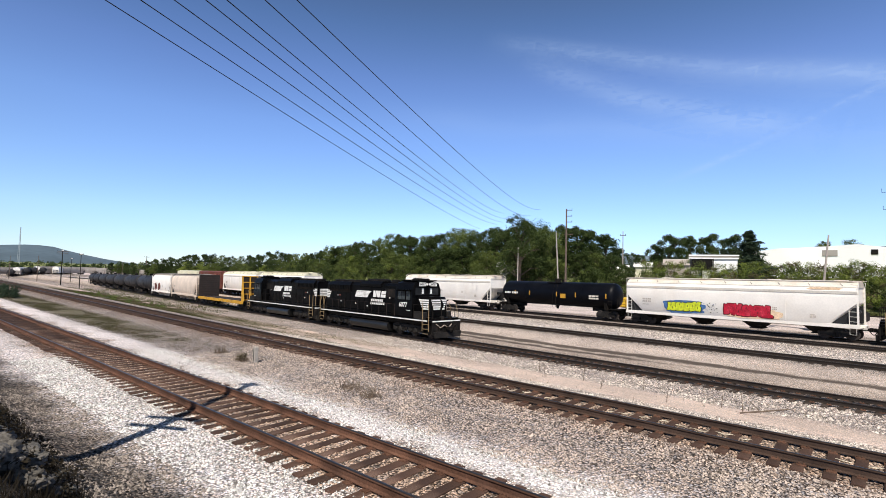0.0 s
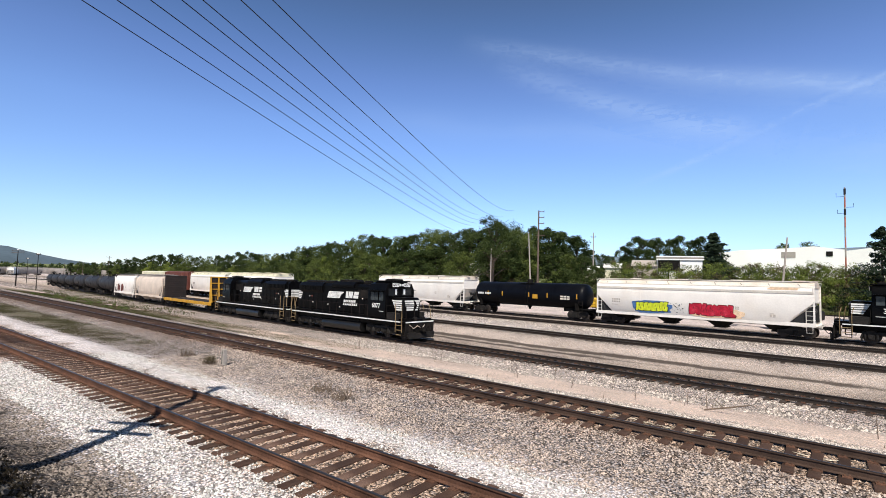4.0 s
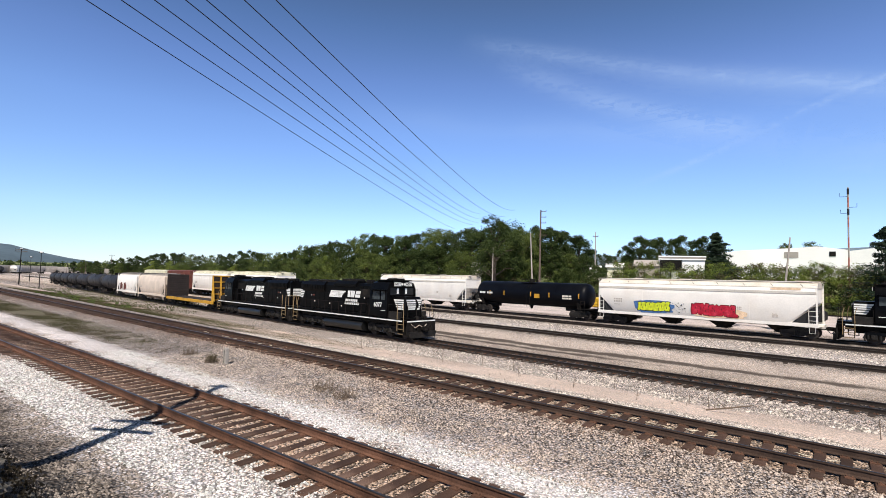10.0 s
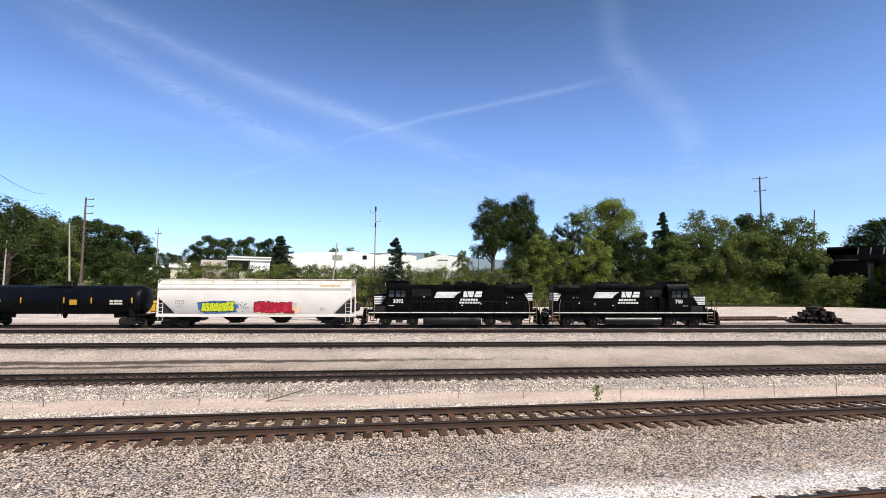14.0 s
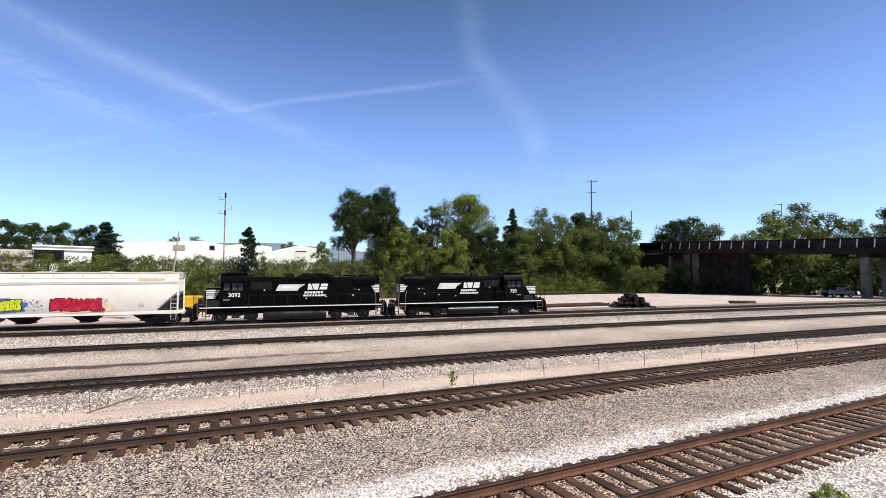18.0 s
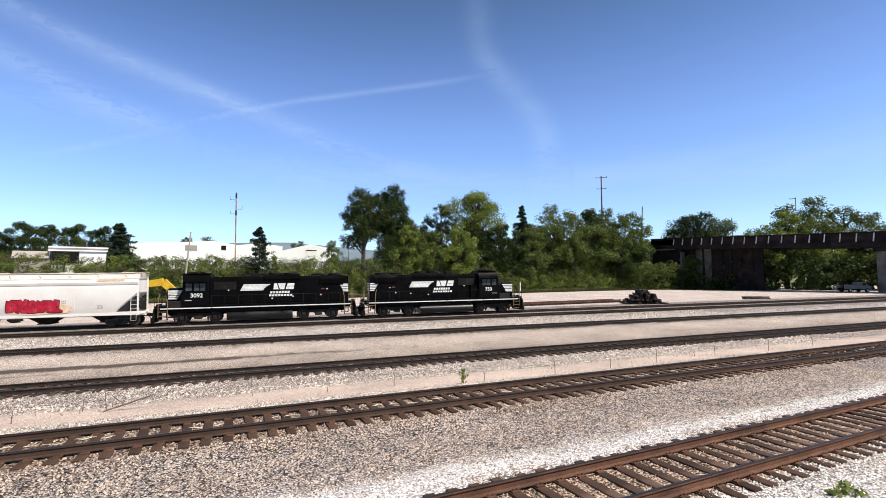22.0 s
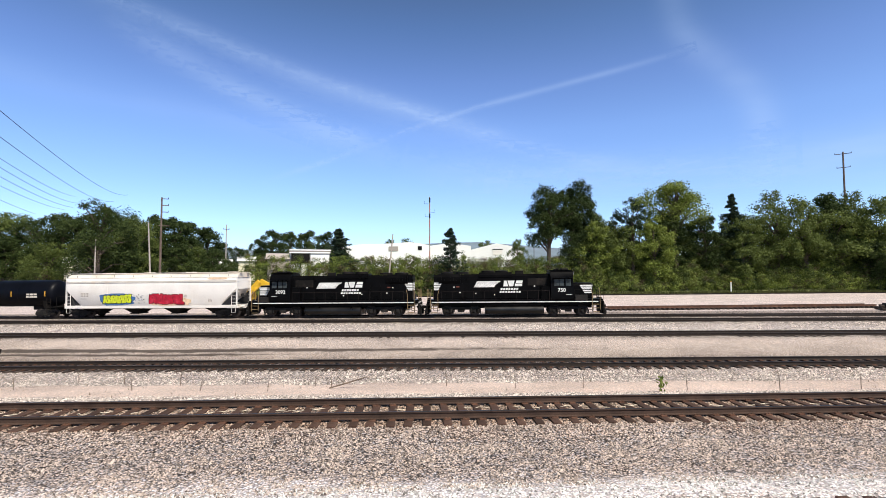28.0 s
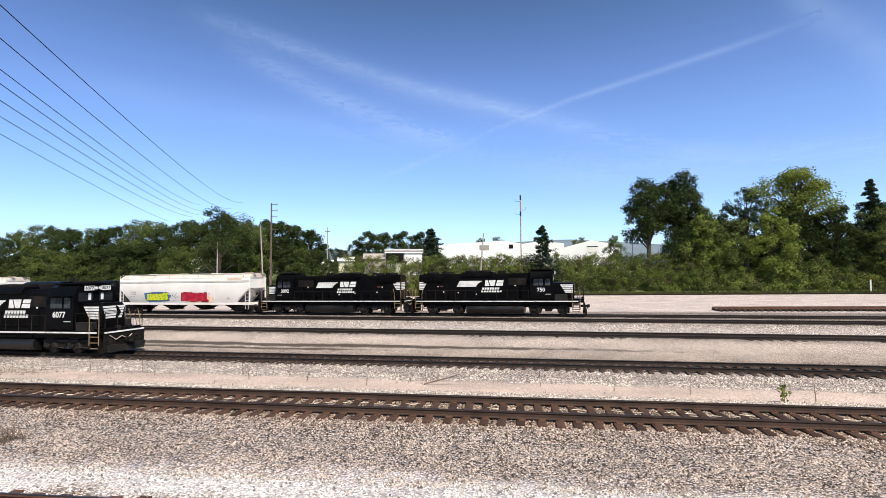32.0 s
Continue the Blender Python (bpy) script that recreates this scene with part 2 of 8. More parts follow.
# dark soil and gravel up to 3.7, with the bank's shadow in the colour
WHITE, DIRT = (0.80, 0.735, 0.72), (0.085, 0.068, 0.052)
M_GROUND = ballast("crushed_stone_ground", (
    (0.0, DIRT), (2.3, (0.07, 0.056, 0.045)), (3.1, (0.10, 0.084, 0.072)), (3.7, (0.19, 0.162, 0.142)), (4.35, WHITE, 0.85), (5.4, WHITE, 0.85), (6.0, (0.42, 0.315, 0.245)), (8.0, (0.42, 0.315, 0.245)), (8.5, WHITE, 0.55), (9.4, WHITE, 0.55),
    (10.3, (0.40, 0.345, 0.315), 1.0), (12.3, (0.385, 0.335, 0.305), 1.0), (13.3, (0.28, 0.20, 0.155)), (15.4, (0.33, 0.265, 0.21)), (16.6, (0.50, 0.43, 0.38)),
    (18.0, (0.50, 0.43, 0.38)), (18.7, (0.70, 0.56, 0.475), 0.4), (21.4, (0.70, 0.56, 0.475), 0.4), (22.3, (0.53, 0.455, 0.405)), (25.4, (0.48, 0.41, 0.365)), (28.0, (0.34, 0.275, 0.23)),
    (29.6, (0.48, 0.40, 0.335), 0.6), (34.0, (0.62, 0.52, 0.45), 0.6), (36.0, (0.42, 0.36, 0.31)), (40.5, (0.66, 0.59, 0.55)), (44.8, (0.38, 0.32, 0.275)), (56.0, (0.37, 0.31, 0.27)), (58.5, (0.68, 0.585, 0.545), 0.45), (103.0, (0.68, 0.585, 0.54), 0.45), (104.0, (0.14, 0.115, 0.09)), (105.2, (0.14, 0.115, 0.09)), (106.0, (0.20, 0.225, 0.085), 0.3)))
M_RAIL = mat("rusty_rail_steel", (0.125, 0.062, 0.040), 0.8, 0.1, 0.35, 2.0, 30, 0.003, (0.06, 0.034, 0.026), 0.6)
M_RAIL_DULL = mat("brown_rail_steel", (0.062, 0.038, 0.028), 0.75, 0.1, 0.3, 2.0, 30, 0.003)
M_RAIL_DARK = mat("dark_grimy_rail_steel", (0.030, 0.022, 0.018), 0.75, 0.1, 0.3, 2.0, 30, 0.003)
M_RAILTOP = mat("worn_rail_head", (0.030, 0.026, 0.025), 0.42, 0.3, 0.15, 1.0, 12)
M_TIE = mat("creosoted_tie_wood", (0.066, 0.037, 0.027), 0.92, 0, 0.4, 1.5, 35, 0.01, (0.13, 0.088, 0.068), 0.6, per_object=0.4)
M_TIE_OLD = mat("weathered_tie_wood", (0.062, 0.046, 0.038), 0.95, 0, 0.35, 1.5, 30, 0.01, per_object=0.3)
M_BLACK = mat("locomotive_black_paint", (0.003, 0.003, 0.0034), 0.34, 0, 0.25, 0.8, 9, 0, (0.009, 0.008, 0.0075), 0.35, spec=0.06)
M_UNDER = mat("grimy_underframe", (0.007, 0.006, 0.0055), 0.8, 0.0, 0.4, 2.5, 20, 0.004, (0.035, 0.027, 0.022), 0.6, spec=0.2)
M_TRUCK = mat("dusty_cast_steel", (0.013, 0.0115, 0.0105), 0.75, 0.0, 0.45, 2.5, 14, 0.006, (0.034, 0.028, 0.024), 0.55)
M_WHEEL = mat("steel_wheel", (0.06, 0.05, 0.045), 0.6, 0.5, 0.3, 3, 20)
M_TRIM = mat("white_paint_stripe", (0.78, 0.78, 0.76), 0.5, 0, 0.08, 2, 15, 0, (0.4, 0.37, 0.33), 0.4)
M_GLASS = mat("dark_window_glass", (0.02, 0.022, 0.025), 0.06, 0, 0.1, 1, 5)
M_PANE = mat("cab_side_glass", (0.05, 0.06, 0.065), 0.15, 0, 0.3, 2, 5)
M_YELLOW = mat("faded_safety_yellow", (0.52, 0.28, 0.03), 0.6, 0, 0.15, 2, 15, 0, (0.30, 0.18, 0.06), 0.5)
M_HANDLE = mat("tan_grab_iron_paint", (0.27, 0.19, 0.10), 0.6, 0, 0.2, 2, 15)
M_RED = mat("crimson_graffiti_paint", (0.42, 0.012, 0.035), 0.5, 0, 0.3, 3, 12, 0, (0.62, 0.07, 0.11), 0.6)
M_LIME = mat("lime_graffiti_paint", (0.55, 0.62, 0.03), 0.5, 0, 0.2, 3, 12)
M_BLUE = mat("blue_graffiti_paint", (0.06, 0.14, 0.32), 0.5, 0, 0.3, 3, 12)
M_TAG_DARK = mat("dark_maroon_outline_paint", (0.10, 0.012, 0.016), 0.55, 0, 0.2, 3, 12)
M_INK = mat("black_marking_paint", (0.02, 0.02, 0.022), 0.6, 0, 0.1, 3, 12)
M_PEACH = mat("peach_overspray_paint", (0.75, 0.55, 0.38), 0.6, 0, 0.15, 3, 12)
M_AQUA = mat("aqua_graffiti_paint", (0.25, 0.60, 0.60), 0.5, 0, 0.2, 3, 12)
M_HOPPER = mat("white_hopper_paint", (0.86, 0.82, 0.775), 0.55, 0, 0.05, 0.6, 8, 0, (0.72, 0.60, 0.48), 0.3)
M_HOPPER_ROOF = mat("weathered_hopper_roof", (0.70, 0.65, 0.58), 0.6, 0, 0.12, 0.6, 8, 0, (0.55, 0.34, 0.18), 0.5)
M_BEIGE = mat("beige_hopper_paint", (0.66, 0.555, 0.47), 0.6, 0, 0.12, 0.6, 8, 0, (0.40, 0.32, 0.26), 0.4)
M_CREAM = mat("cream_hopper_paint", (0.70, 0.66, 0.50), 0.6, 0, 0.1, 0.6, 8)
M_TANK = mat("black_tank_paint", (0.0035, 0.0042, 0.007), 0.40, 0, 0.15, 0.6, 8, 0, (0.010, 0.010, 0.011), 0.3, spec=0.10)
M_FUEL = mat("oily_black_fuel_tank_paint", (0.006, 0.006, 0.0062), 0.36, 0, 0.25, 1.0, 9, 0, (0.02, 0.018, 0.016), 0.4, spec=0.45)
M_TANK_OLD = mat("dull_black_tank_paint", (0.020, 0.020, 0.024), 0.6, 0, 0.25, 0.6, 8, 0, (0.05, 0.045, 0.04), 0.5)
M_CHORD = mat("greyed_top_chord_paint", (0.60, 0.56, 0.51), 0.6, 0, 0.12, 0.6, 8, 0, (0.60, 0.36, 0.20), 0.5)
M_FAR_GREY = mat("dull_grey_car_paint", (0.30, 0.27, 0.25), 0.7, 0, 0.2, 0.6, 8)
M_MAROON = mat("oxide_red_car_paint", (0.13, 0.04, 0.03), 0.7, 0, 0.3, 0.8, 10, 0, (0.25, 0.14, 0.10), 0.5)
M_LUMBER = mat("weathered_deck_planks", (0.024, 0.018, 0.017), 0.9, 0, 0.3, 1.2, 14, 0.01)
M_CONCRETE = mat("stained_concrete", (0.36, 0.33, 0.30), 0.9, 0, 0.2, 0.4, 12, 0.01, (0.15, 0.13, 0.12), 0.7)
M_STEEL_DARK = mat("dark_steel_and_shade", (0.022, 0.017, 0.017), 0.85, 0.0, 0.4, 0.5, 8, 0.01, (0.048, 0.036, 0.033), 0.7, spec=0.12)
M_WALL_WHITE = mat("white_sheet_metal_wall", (0.88, 0.87, 0.86), 0.6, 0, 0.05, 0.1, 3)
M_ROOF_TAN = mat("tan_roof_sheet", (0.45, 0.40, 0.36), 0.7, 0, 0.15, 0.2, 3)
M_POLE = mat("weathered_pole_wood", (0.12, 0.09, 0.075), 0.9, 0, 0.3, 1.0, 20, 0.01)
M_POLE_PALE = mat("grey_bleached_pole_wood", (0.36, 0.32, 0.29), 0.9, 0, 0.2, 1.0, 20, 0.01)
M_WIRE = mat("dark_overhead_wire", (0.02, 0.02, 0.022), 0.6, 0.3, 0.1, 1, 5)
M_BARK = mat("tree_bark", (0.09, 0.07, 0.055), 0.95, 0, 0.3, 1.0, 12, 0.02)
M_LEAF = foliage("green_leaves", (0.036, 0.056, 0.016), (0.165, 0.205, 0.055))
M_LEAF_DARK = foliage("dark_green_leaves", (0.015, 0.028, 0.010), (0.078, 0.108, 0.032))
M_LEAF_BRIGHT = foliage("yellow_green_leaves", (0.088, 0.124, 0.022), (0.295, 0.350, 0.080))
M_NEEDLE = foliage("conifer_needles", (0.013, 0.026, 0.018), (0.052, 0.078, 0.044))
M_WEED = foliage("dry_weeds", (0.042, 0.035, 0.019), (0.150, 0.125, 0.068))
M_GRASS = foliage("green_grass", (0.036, 0.045, 0.014), (0.125, 0.130, 0.045))
M_TWIG = mat("dry_twigs", (0.16, 0.12, 0.09), 0.95, 0, 0.3, 3, 20)
# the dark blotches put the black crevices between boulders into the stone colour
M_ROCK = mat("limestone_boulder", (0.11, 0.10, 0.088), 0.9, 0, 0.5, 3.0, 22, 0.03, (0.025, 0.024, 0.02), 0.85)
# the haze of distance is mixed into these hill colours
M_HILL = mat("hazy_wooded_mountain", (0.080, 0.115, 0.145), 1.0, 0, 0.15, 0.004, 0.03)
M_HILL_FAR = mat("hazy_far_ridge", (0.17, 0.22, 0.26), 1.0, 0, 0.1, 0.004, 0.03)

# ---- mesh tools ----


class Shape:
    """Collects vertices and faces of one mesh."""

    def __init__(self):
        self.v, self.f, self.mi, self.cut = [], [], [], []

    def add(self, verts, faces, m=0):
        o = len(self.v)
        self.cut.append((o, len(self.f)))
        self.v.extend(verts)
        self.f.extend([tuple(i + o for i in f) for f in faces])
        self.mi.extend([m] * len(faces))
        return self

    def box(self, x0, x1, y0, y1, z0, z1, c=0.0, m=0):
        """A box with chamfered edges of width c."""
        if c <= 0:
            v = [(x, y, z) for x in (x0, x1) for y in (y0, y1) for z in (z0, z1)]
            return self.add(v, [(0, 1, 3, 2), (4, 6, 7, 5), (0, 4, 5, 1), (2, 3, 7, 6), (0, 2, 6, 4), (1, 5, 7, 3)], m)
        xs, ys, zs = (x0, x1), (y0, y1), (z0, z1)
        v, idx = [], {}
        for i in (0, 1):
            for j in (0, 1):
                for k in (0, 1):
                    sx, sy, sz = (1, -1)[i] * c, (1, -1)[j] * c, (1, -1)[k] * c
                    for a, p in enumerate(((xs[i], ys[j] + sy, zs[k] + sz), (xs[i] + sx, ys[j], zs[k] + sz), (xs[i] + sx, ys[j] + sy, zs[k]))):
                        idx[i, j, k, a] = len(v)
                        v.append(p)
        f = []
        for s in (0, 1):
            f.append([idx[s, j, k, 0] for j, k in ((0, 0), (0, 1), (1, 1), (1, 0))])
            f.append([idx[i, s, k, 1] for i, k in ((0, 0), (0, 1), (1, 1), (1, 0))])
            f.append([idx[i, j, s, 2] for i, j in ((0, 0), (0, 1), (1, 1), (1, 0))])
        for p in (0, 1):
            for q in (0, 1):
                f.append([idx[p, q, 0, 0], idx[p, q, 1, 0], idx[p, q, 1, 1], idx[p, q, 0, 1]])
                f.append([idx[p, 0, q, 0], idx[p, 1, q, 0], idx[p, 1, q, 2], idx[p, 0, q, 2]])
                f.append([idx[0, p, q, 1], idx[1, p, q, 1], idx[1, p, q, 2], idx[0, p, q, 2]])
                for k in (0, 1):
                    f.append([idx[p, q, k, 0], idx[p, q, k, 1], idx[p, q, k, 2]])
        return self.add(v, f, m)

    def tube(self, points, r, n=6, m=0, caps=True):
        """A round bar along a line of points; r may be a list."""
        pts = [Vector(p) for p in points]
        rs = r if isinstance(r, (list, tuple)) else [r] * len(pts)
        v, f = [], []
        for i, p in enumerate(pts):
            d = (pts[min(i + 1, len(pts) - 1)] - pts[max(i - 1, 0)]).normalized()
            a = d.orthogonal().normalized() if i == 0 else (a - d * a.dot(d)).normalized()
            b = d.cross(a)
            for k in range(n):
                t = 2 * math.pi * k / n
                v.append(tuple(p + (a * math.cos(t) + b * math.sin(t)) * rs[i]))
            if i:
                for k in range(n):
                    f.append(((i - 1) * n + k, (i - 1) * n + (k + 1) % n, i * n + (k + 1) % n, i * n + k))
        if caps:
            f += [tuple(range(n))[::-1], tuple(range((len(pts) - 1) * n, len(pts) * n))]
        return self.add(v, f, m)

    def prism(self, profile, x0, x1, axis="x", m=0, ends=True):
        """A closed outline drawn out from x0 to x1. Outline in (y, z) for axis x, (x, z) for axis y, (x, y) for axis z."""
        n = len(profile)

        def at(a, p):
            return {"x": (a, p[0], p[1]), "y": (p[0], a, p[1]), "z": (p[0], p[1], a)}[axis]
        v = [at(x0, p) for p in profile] + [at(x1, p) for p in profile]
        f = [(i, (i + 1) % n, n + (i + 1) % n, n + i) for i in range(n)]
        if ends:
            f += [tuple(range(n))[::-1], tuple(range(n, 2 * n))]
        return self.add(v, f, m)

    def loft(self, rings, m=0, ends=True):
        n = len(rings[0])
        v = [p for r in rings for p in r]
        f = [(j * n + i, j * n + (i + 1) % n, (j + 1) * n + (i + 1) % n, (j + 1) * n + i) for j in range(len(rings) - 1) for i in range(n)]
        if ends:
            f += [tuple(range(n))[::-1], tuple(range((len(rings) - 1) * n, len(rings) * n))]
        return self.add(v, f, m)

    def mesh(self, name, mats, smooth=35):
        me = bpy.data.meshes.new(name)
        me.from_pydata(self.v, [], self.f)
        for mm in (mats if isinstance(mats, (list, tuple)) else [mats]):
            me.materials.append(mm)
        if any(self.mi):
            me.polygons.foreach_set("material_index", self.mi)
        bm = bmesh.new()
        bm.from_mesh(me)
        bmesh.ops.recalc_face_normals(bm, faces=bm.faces)
        bm.to_mesh(me)
        bm.free()
        if smooth:
            me.polygons.foreach_set("use_smooth", [True] * len(me.polygons))
            me.set_sharp_from_angle(angle=radians(smooth))
        return me


def part(name, shape, material, parent, label="", smooth=35):
    me = shape if isinstance(shape, bpy.types.Mesh) else shape.mesh(name, material, smooth)
    ob = new(name, me)
    ob.parent = parent
    if label:
        tagged(ob, label)
    return ob


def parts(name, shape, material, parent, label="", smooth=0):
    """Each piece of a shape as a part of its own."""
    cuts = shape.cut + [(len(shape.v), len(shape.f))]
    for (v0, f0), (v1, f1) in zip(cuts[:-1], cuts[1:]):
        s = Shape().add(shape.v[v0:v1], [tuple(i - v0 for i in f) for f in shape.f[f0:f1]])
        part(name, s, material, parent, label, smooth)


def thing(name, label, category, m=None, group="", kind=""):
    ob = new(name)
    ob.empty_display_size = 0.3
    if m is not None:
        ob.matrix_world = m
    return tagged(ob, label, category, group, kind)


def fast_mesh(name, verts, faces, material, smooth=False):
    """A mesh from arrays, all faces with the same number of corners."""
    verts, faces = np.asarray(verts, np.float32), np.asarray(faces, np.int32)
    me = bpy.data.meshes.new(name)
    me.vertices.add(len(verts))
    me.vertices.foreach_set("co", verts.ravel())
    k = faces.shape[1]
    me.loops.add(faces.size)
    me.loops.foreach_set("vertex_index", faces.ravel())
    me.polygons.add(len(faces))
    me.polygons.foreach_set("loop_start", np.arange(0, faces.size, k, dtype=np.int32))
    if smooth:
        me.polygons.foreach_set("use_smooth", np.ones(len(faces), bool))
    me.materials.append(material)
    me.update(calc_edges=True)
    return me


# ---- the plan: seven tracks that fan out to the left, the yard lower than the two main tracks and falling to the left ----
# track: distance ahead, slope across, rail height at x = 0, grade
TRACKS = {1: (7.0, -0.008, 0.50, 0.0), 2: (14.35, -0.041, 0.50, 0.0), 3: (26.75, -0.130, -0.45, 0.0125), 4: (36.9, -0.1422, -0.12, 0.0085), 5: (46.0, -0.1547, 0.0, 0.0085), 6: (51.0, -0.161, 0.0, 0.0085), 7: (104.5, -0.109, -0.42, 0.0085)}


def line_y(k, x):
    y0, s, z, g = TRACKS[k]
    y = y0 + s * max(min(x, 95), -230)
    if k == 3 and x < -20:
        y += 0.00012 * (max(x, -260) + 20) ** 2
    return y


def line_z(k, x):
    return TRACKS[k][2] + TRACKS[k][3] * max(min(x, 90), -230)


def on_track(k, x):
    """The pose of a car that stands on track k at x, facing along it."""
    s = (line_y(k, x + 6) - line_y(k, x - 6)) / 12
    g = (line_z(k, x + 6) - line_z(k, x - 6)) / 12
    return pose(x, line_y(k, x), line_z(k, x), 0, 0, math.degrees(math.atan(s))) @ pose(0, 0, 0, 0, -math.degrees(math.atan(g)), 0)


FAN = ((-60, 0.0), (0, 0.0), (7.0, -0.008), (14.35, -0.041), (26.75, -0.130), (36.9, -0.1422), (46.0, -0.1547), (51.0, -0.161), (104.5, -0.109), (160, -0.10), (5000, -0.10))
GRADE = ((15, 0.0), (25, 0.0125), (28.5, 0.0125), (35, 0.0085), (5000, 0.0085))
LEVEL = ((-60, 3.0), (-4, 2.6), (0.5, 2.2), (2.2, 0.78), (3.0, 0.40), (3.6, 0.31), (5.0, 0.27), (9.0, 0.27), (9.9, 0.12), (12.2, 0.10), (12.9, 0.26), (15.8, 0.26), (17.0, 0.05), (18.3, -0.20), (21.6, -0.52), (23.6, -0.74),
         (25.0, -0.71), (28.3, -0.70), (29.5, -0.62), (32.8, -0.5), (34.6, -0.32), (39.0, -0.32), (42.0, -0.22), (44.4, -0.18), (53, -0.18), (58, -0.2), (95, -0.55), (107, -0.60), (112, -0.1), (125, 1.8), (160, 5.0), (220, 7.5), (5000, 8.0))


def place(x, v):
    """The point on the ground at x, v metres across the fan of tracks."""
    s = float(np.interp(v, [p[0] for p in FAN], [p[1] for p in FAN]))
    z = float(np.interp(v, [p[0] for p in LEVEL], [p[1] for p in LEVEL]))
    g = float(np.interp(v, [p[0] for p in GRADE], [p[1] for p in GRADE]))
    return Vector((x, v + s * max(min(x, 95), -230), z + g * max(min(x, 90), -230)))


def ground_at(x, y):
    """The ground's height under a place."""
    v = y
    for _ in range(12):
        v += y - place(x, v).y
    return place(x, v).z


def build_ground():
    xs = np.concatenate([np.linspace(-3800, -240, 12), np.linspace(-230, -50, 46), np.linspace(-49, 49, 140), np.linspace(50, 230, 46), np.linspace(240, 3800, 12)])
    vs = np.concatenate([np.linspace(-1500, -40, 8), np.linspace(-30, 0, 16), np.linspace(0.3, 36, 150), np.linspace(36.6, 112, 84), np.linspace(116, 400, 24), np.linspace(450, 4500, 12)])
    verts, zone, damp, turf = [], [], [], []
    for v in vs:
        for x in xs:
            p = place(x, v)
            if -60 < x < 60 and v < 60:
                calm = 0.35 if 5 < v < 9 or 12.5 < v < 16 else 1.0
                p.z += calm * (0.045 * noise.noise((x * 0.8, v * 0.8, 0)) + 0.03 * noise.noise((x * 2.5, v * 2.5, 4)))
            verts.append(p)
            zone.append(v)
            # a damp rut along the service road, and mats of weeds beside the main tracks
            wander = 0.45 * noise.noise((x * 0.10, 1.0, 0))
            rut = math.exp(-((v - 31.5 - wander) / 0.55) ** 2) * float(np.interp(x, (-90, -70, -12, 4, 20), (0, 1, 1, 0.55, 0)))
            rut2 = math.exp(-((v - 30.2 - wander) / 0.4) ** 2) * float(np.interp(x, (-60, -45, -12, -2), (0, 0.8, 0.7, 0)))
            damp.append(max(rut, rut2))
            far = math.exp(-((v - 19.4) / 1.9) ** 4) * float(np.interp(x, (-150, -110, -45, -30, -16), (0.6, 0.95, 0.8, 0.45, 0)))
            near = math.exp(-((v - 11.1) / 1.3) ** 4) * float(np.interp(x, (-120, -45, -30, -18), (0.95, 0.85, 0.5, 0)))
            turf.append(max(far, near))
    n = len(xs)
    i, j = np.meshgrid(np.arange(n - 1), np.arange(len(vs) - 1))
    a = (j * n + i).ravel()
    me = fast_mesh("ground", verts, np.stack([a, a + 1, a + n + 1, a + n], 1), M_GROUND, True)
    for name, values in (("across", zone), ("damp", damp), ("turf", turf)):
        at = me.attributes.new(name, "FLOAT", "POINT")
        at.data.foreach_set("value", np.array(values, np.float32))
    tagged(new("ground", me), "pale crushed stone and sandy soil round the yard tracks", "ground", kind="structure")


build_ground()

RAIL = [(-0.075, -0.185), (0.075, -0.185), (0.075, -0.170), (0.012, -0.150), (0.010, -0.045), (0.036, -0.035), (0.036, -0.006), (0.028, 0.0), (-0.028, 0.0), (-0.036, -0.006), (-0.036, -0.035), (-0.010, -0.045), (-0.012, -0.150), (-0.075, -0.170)]


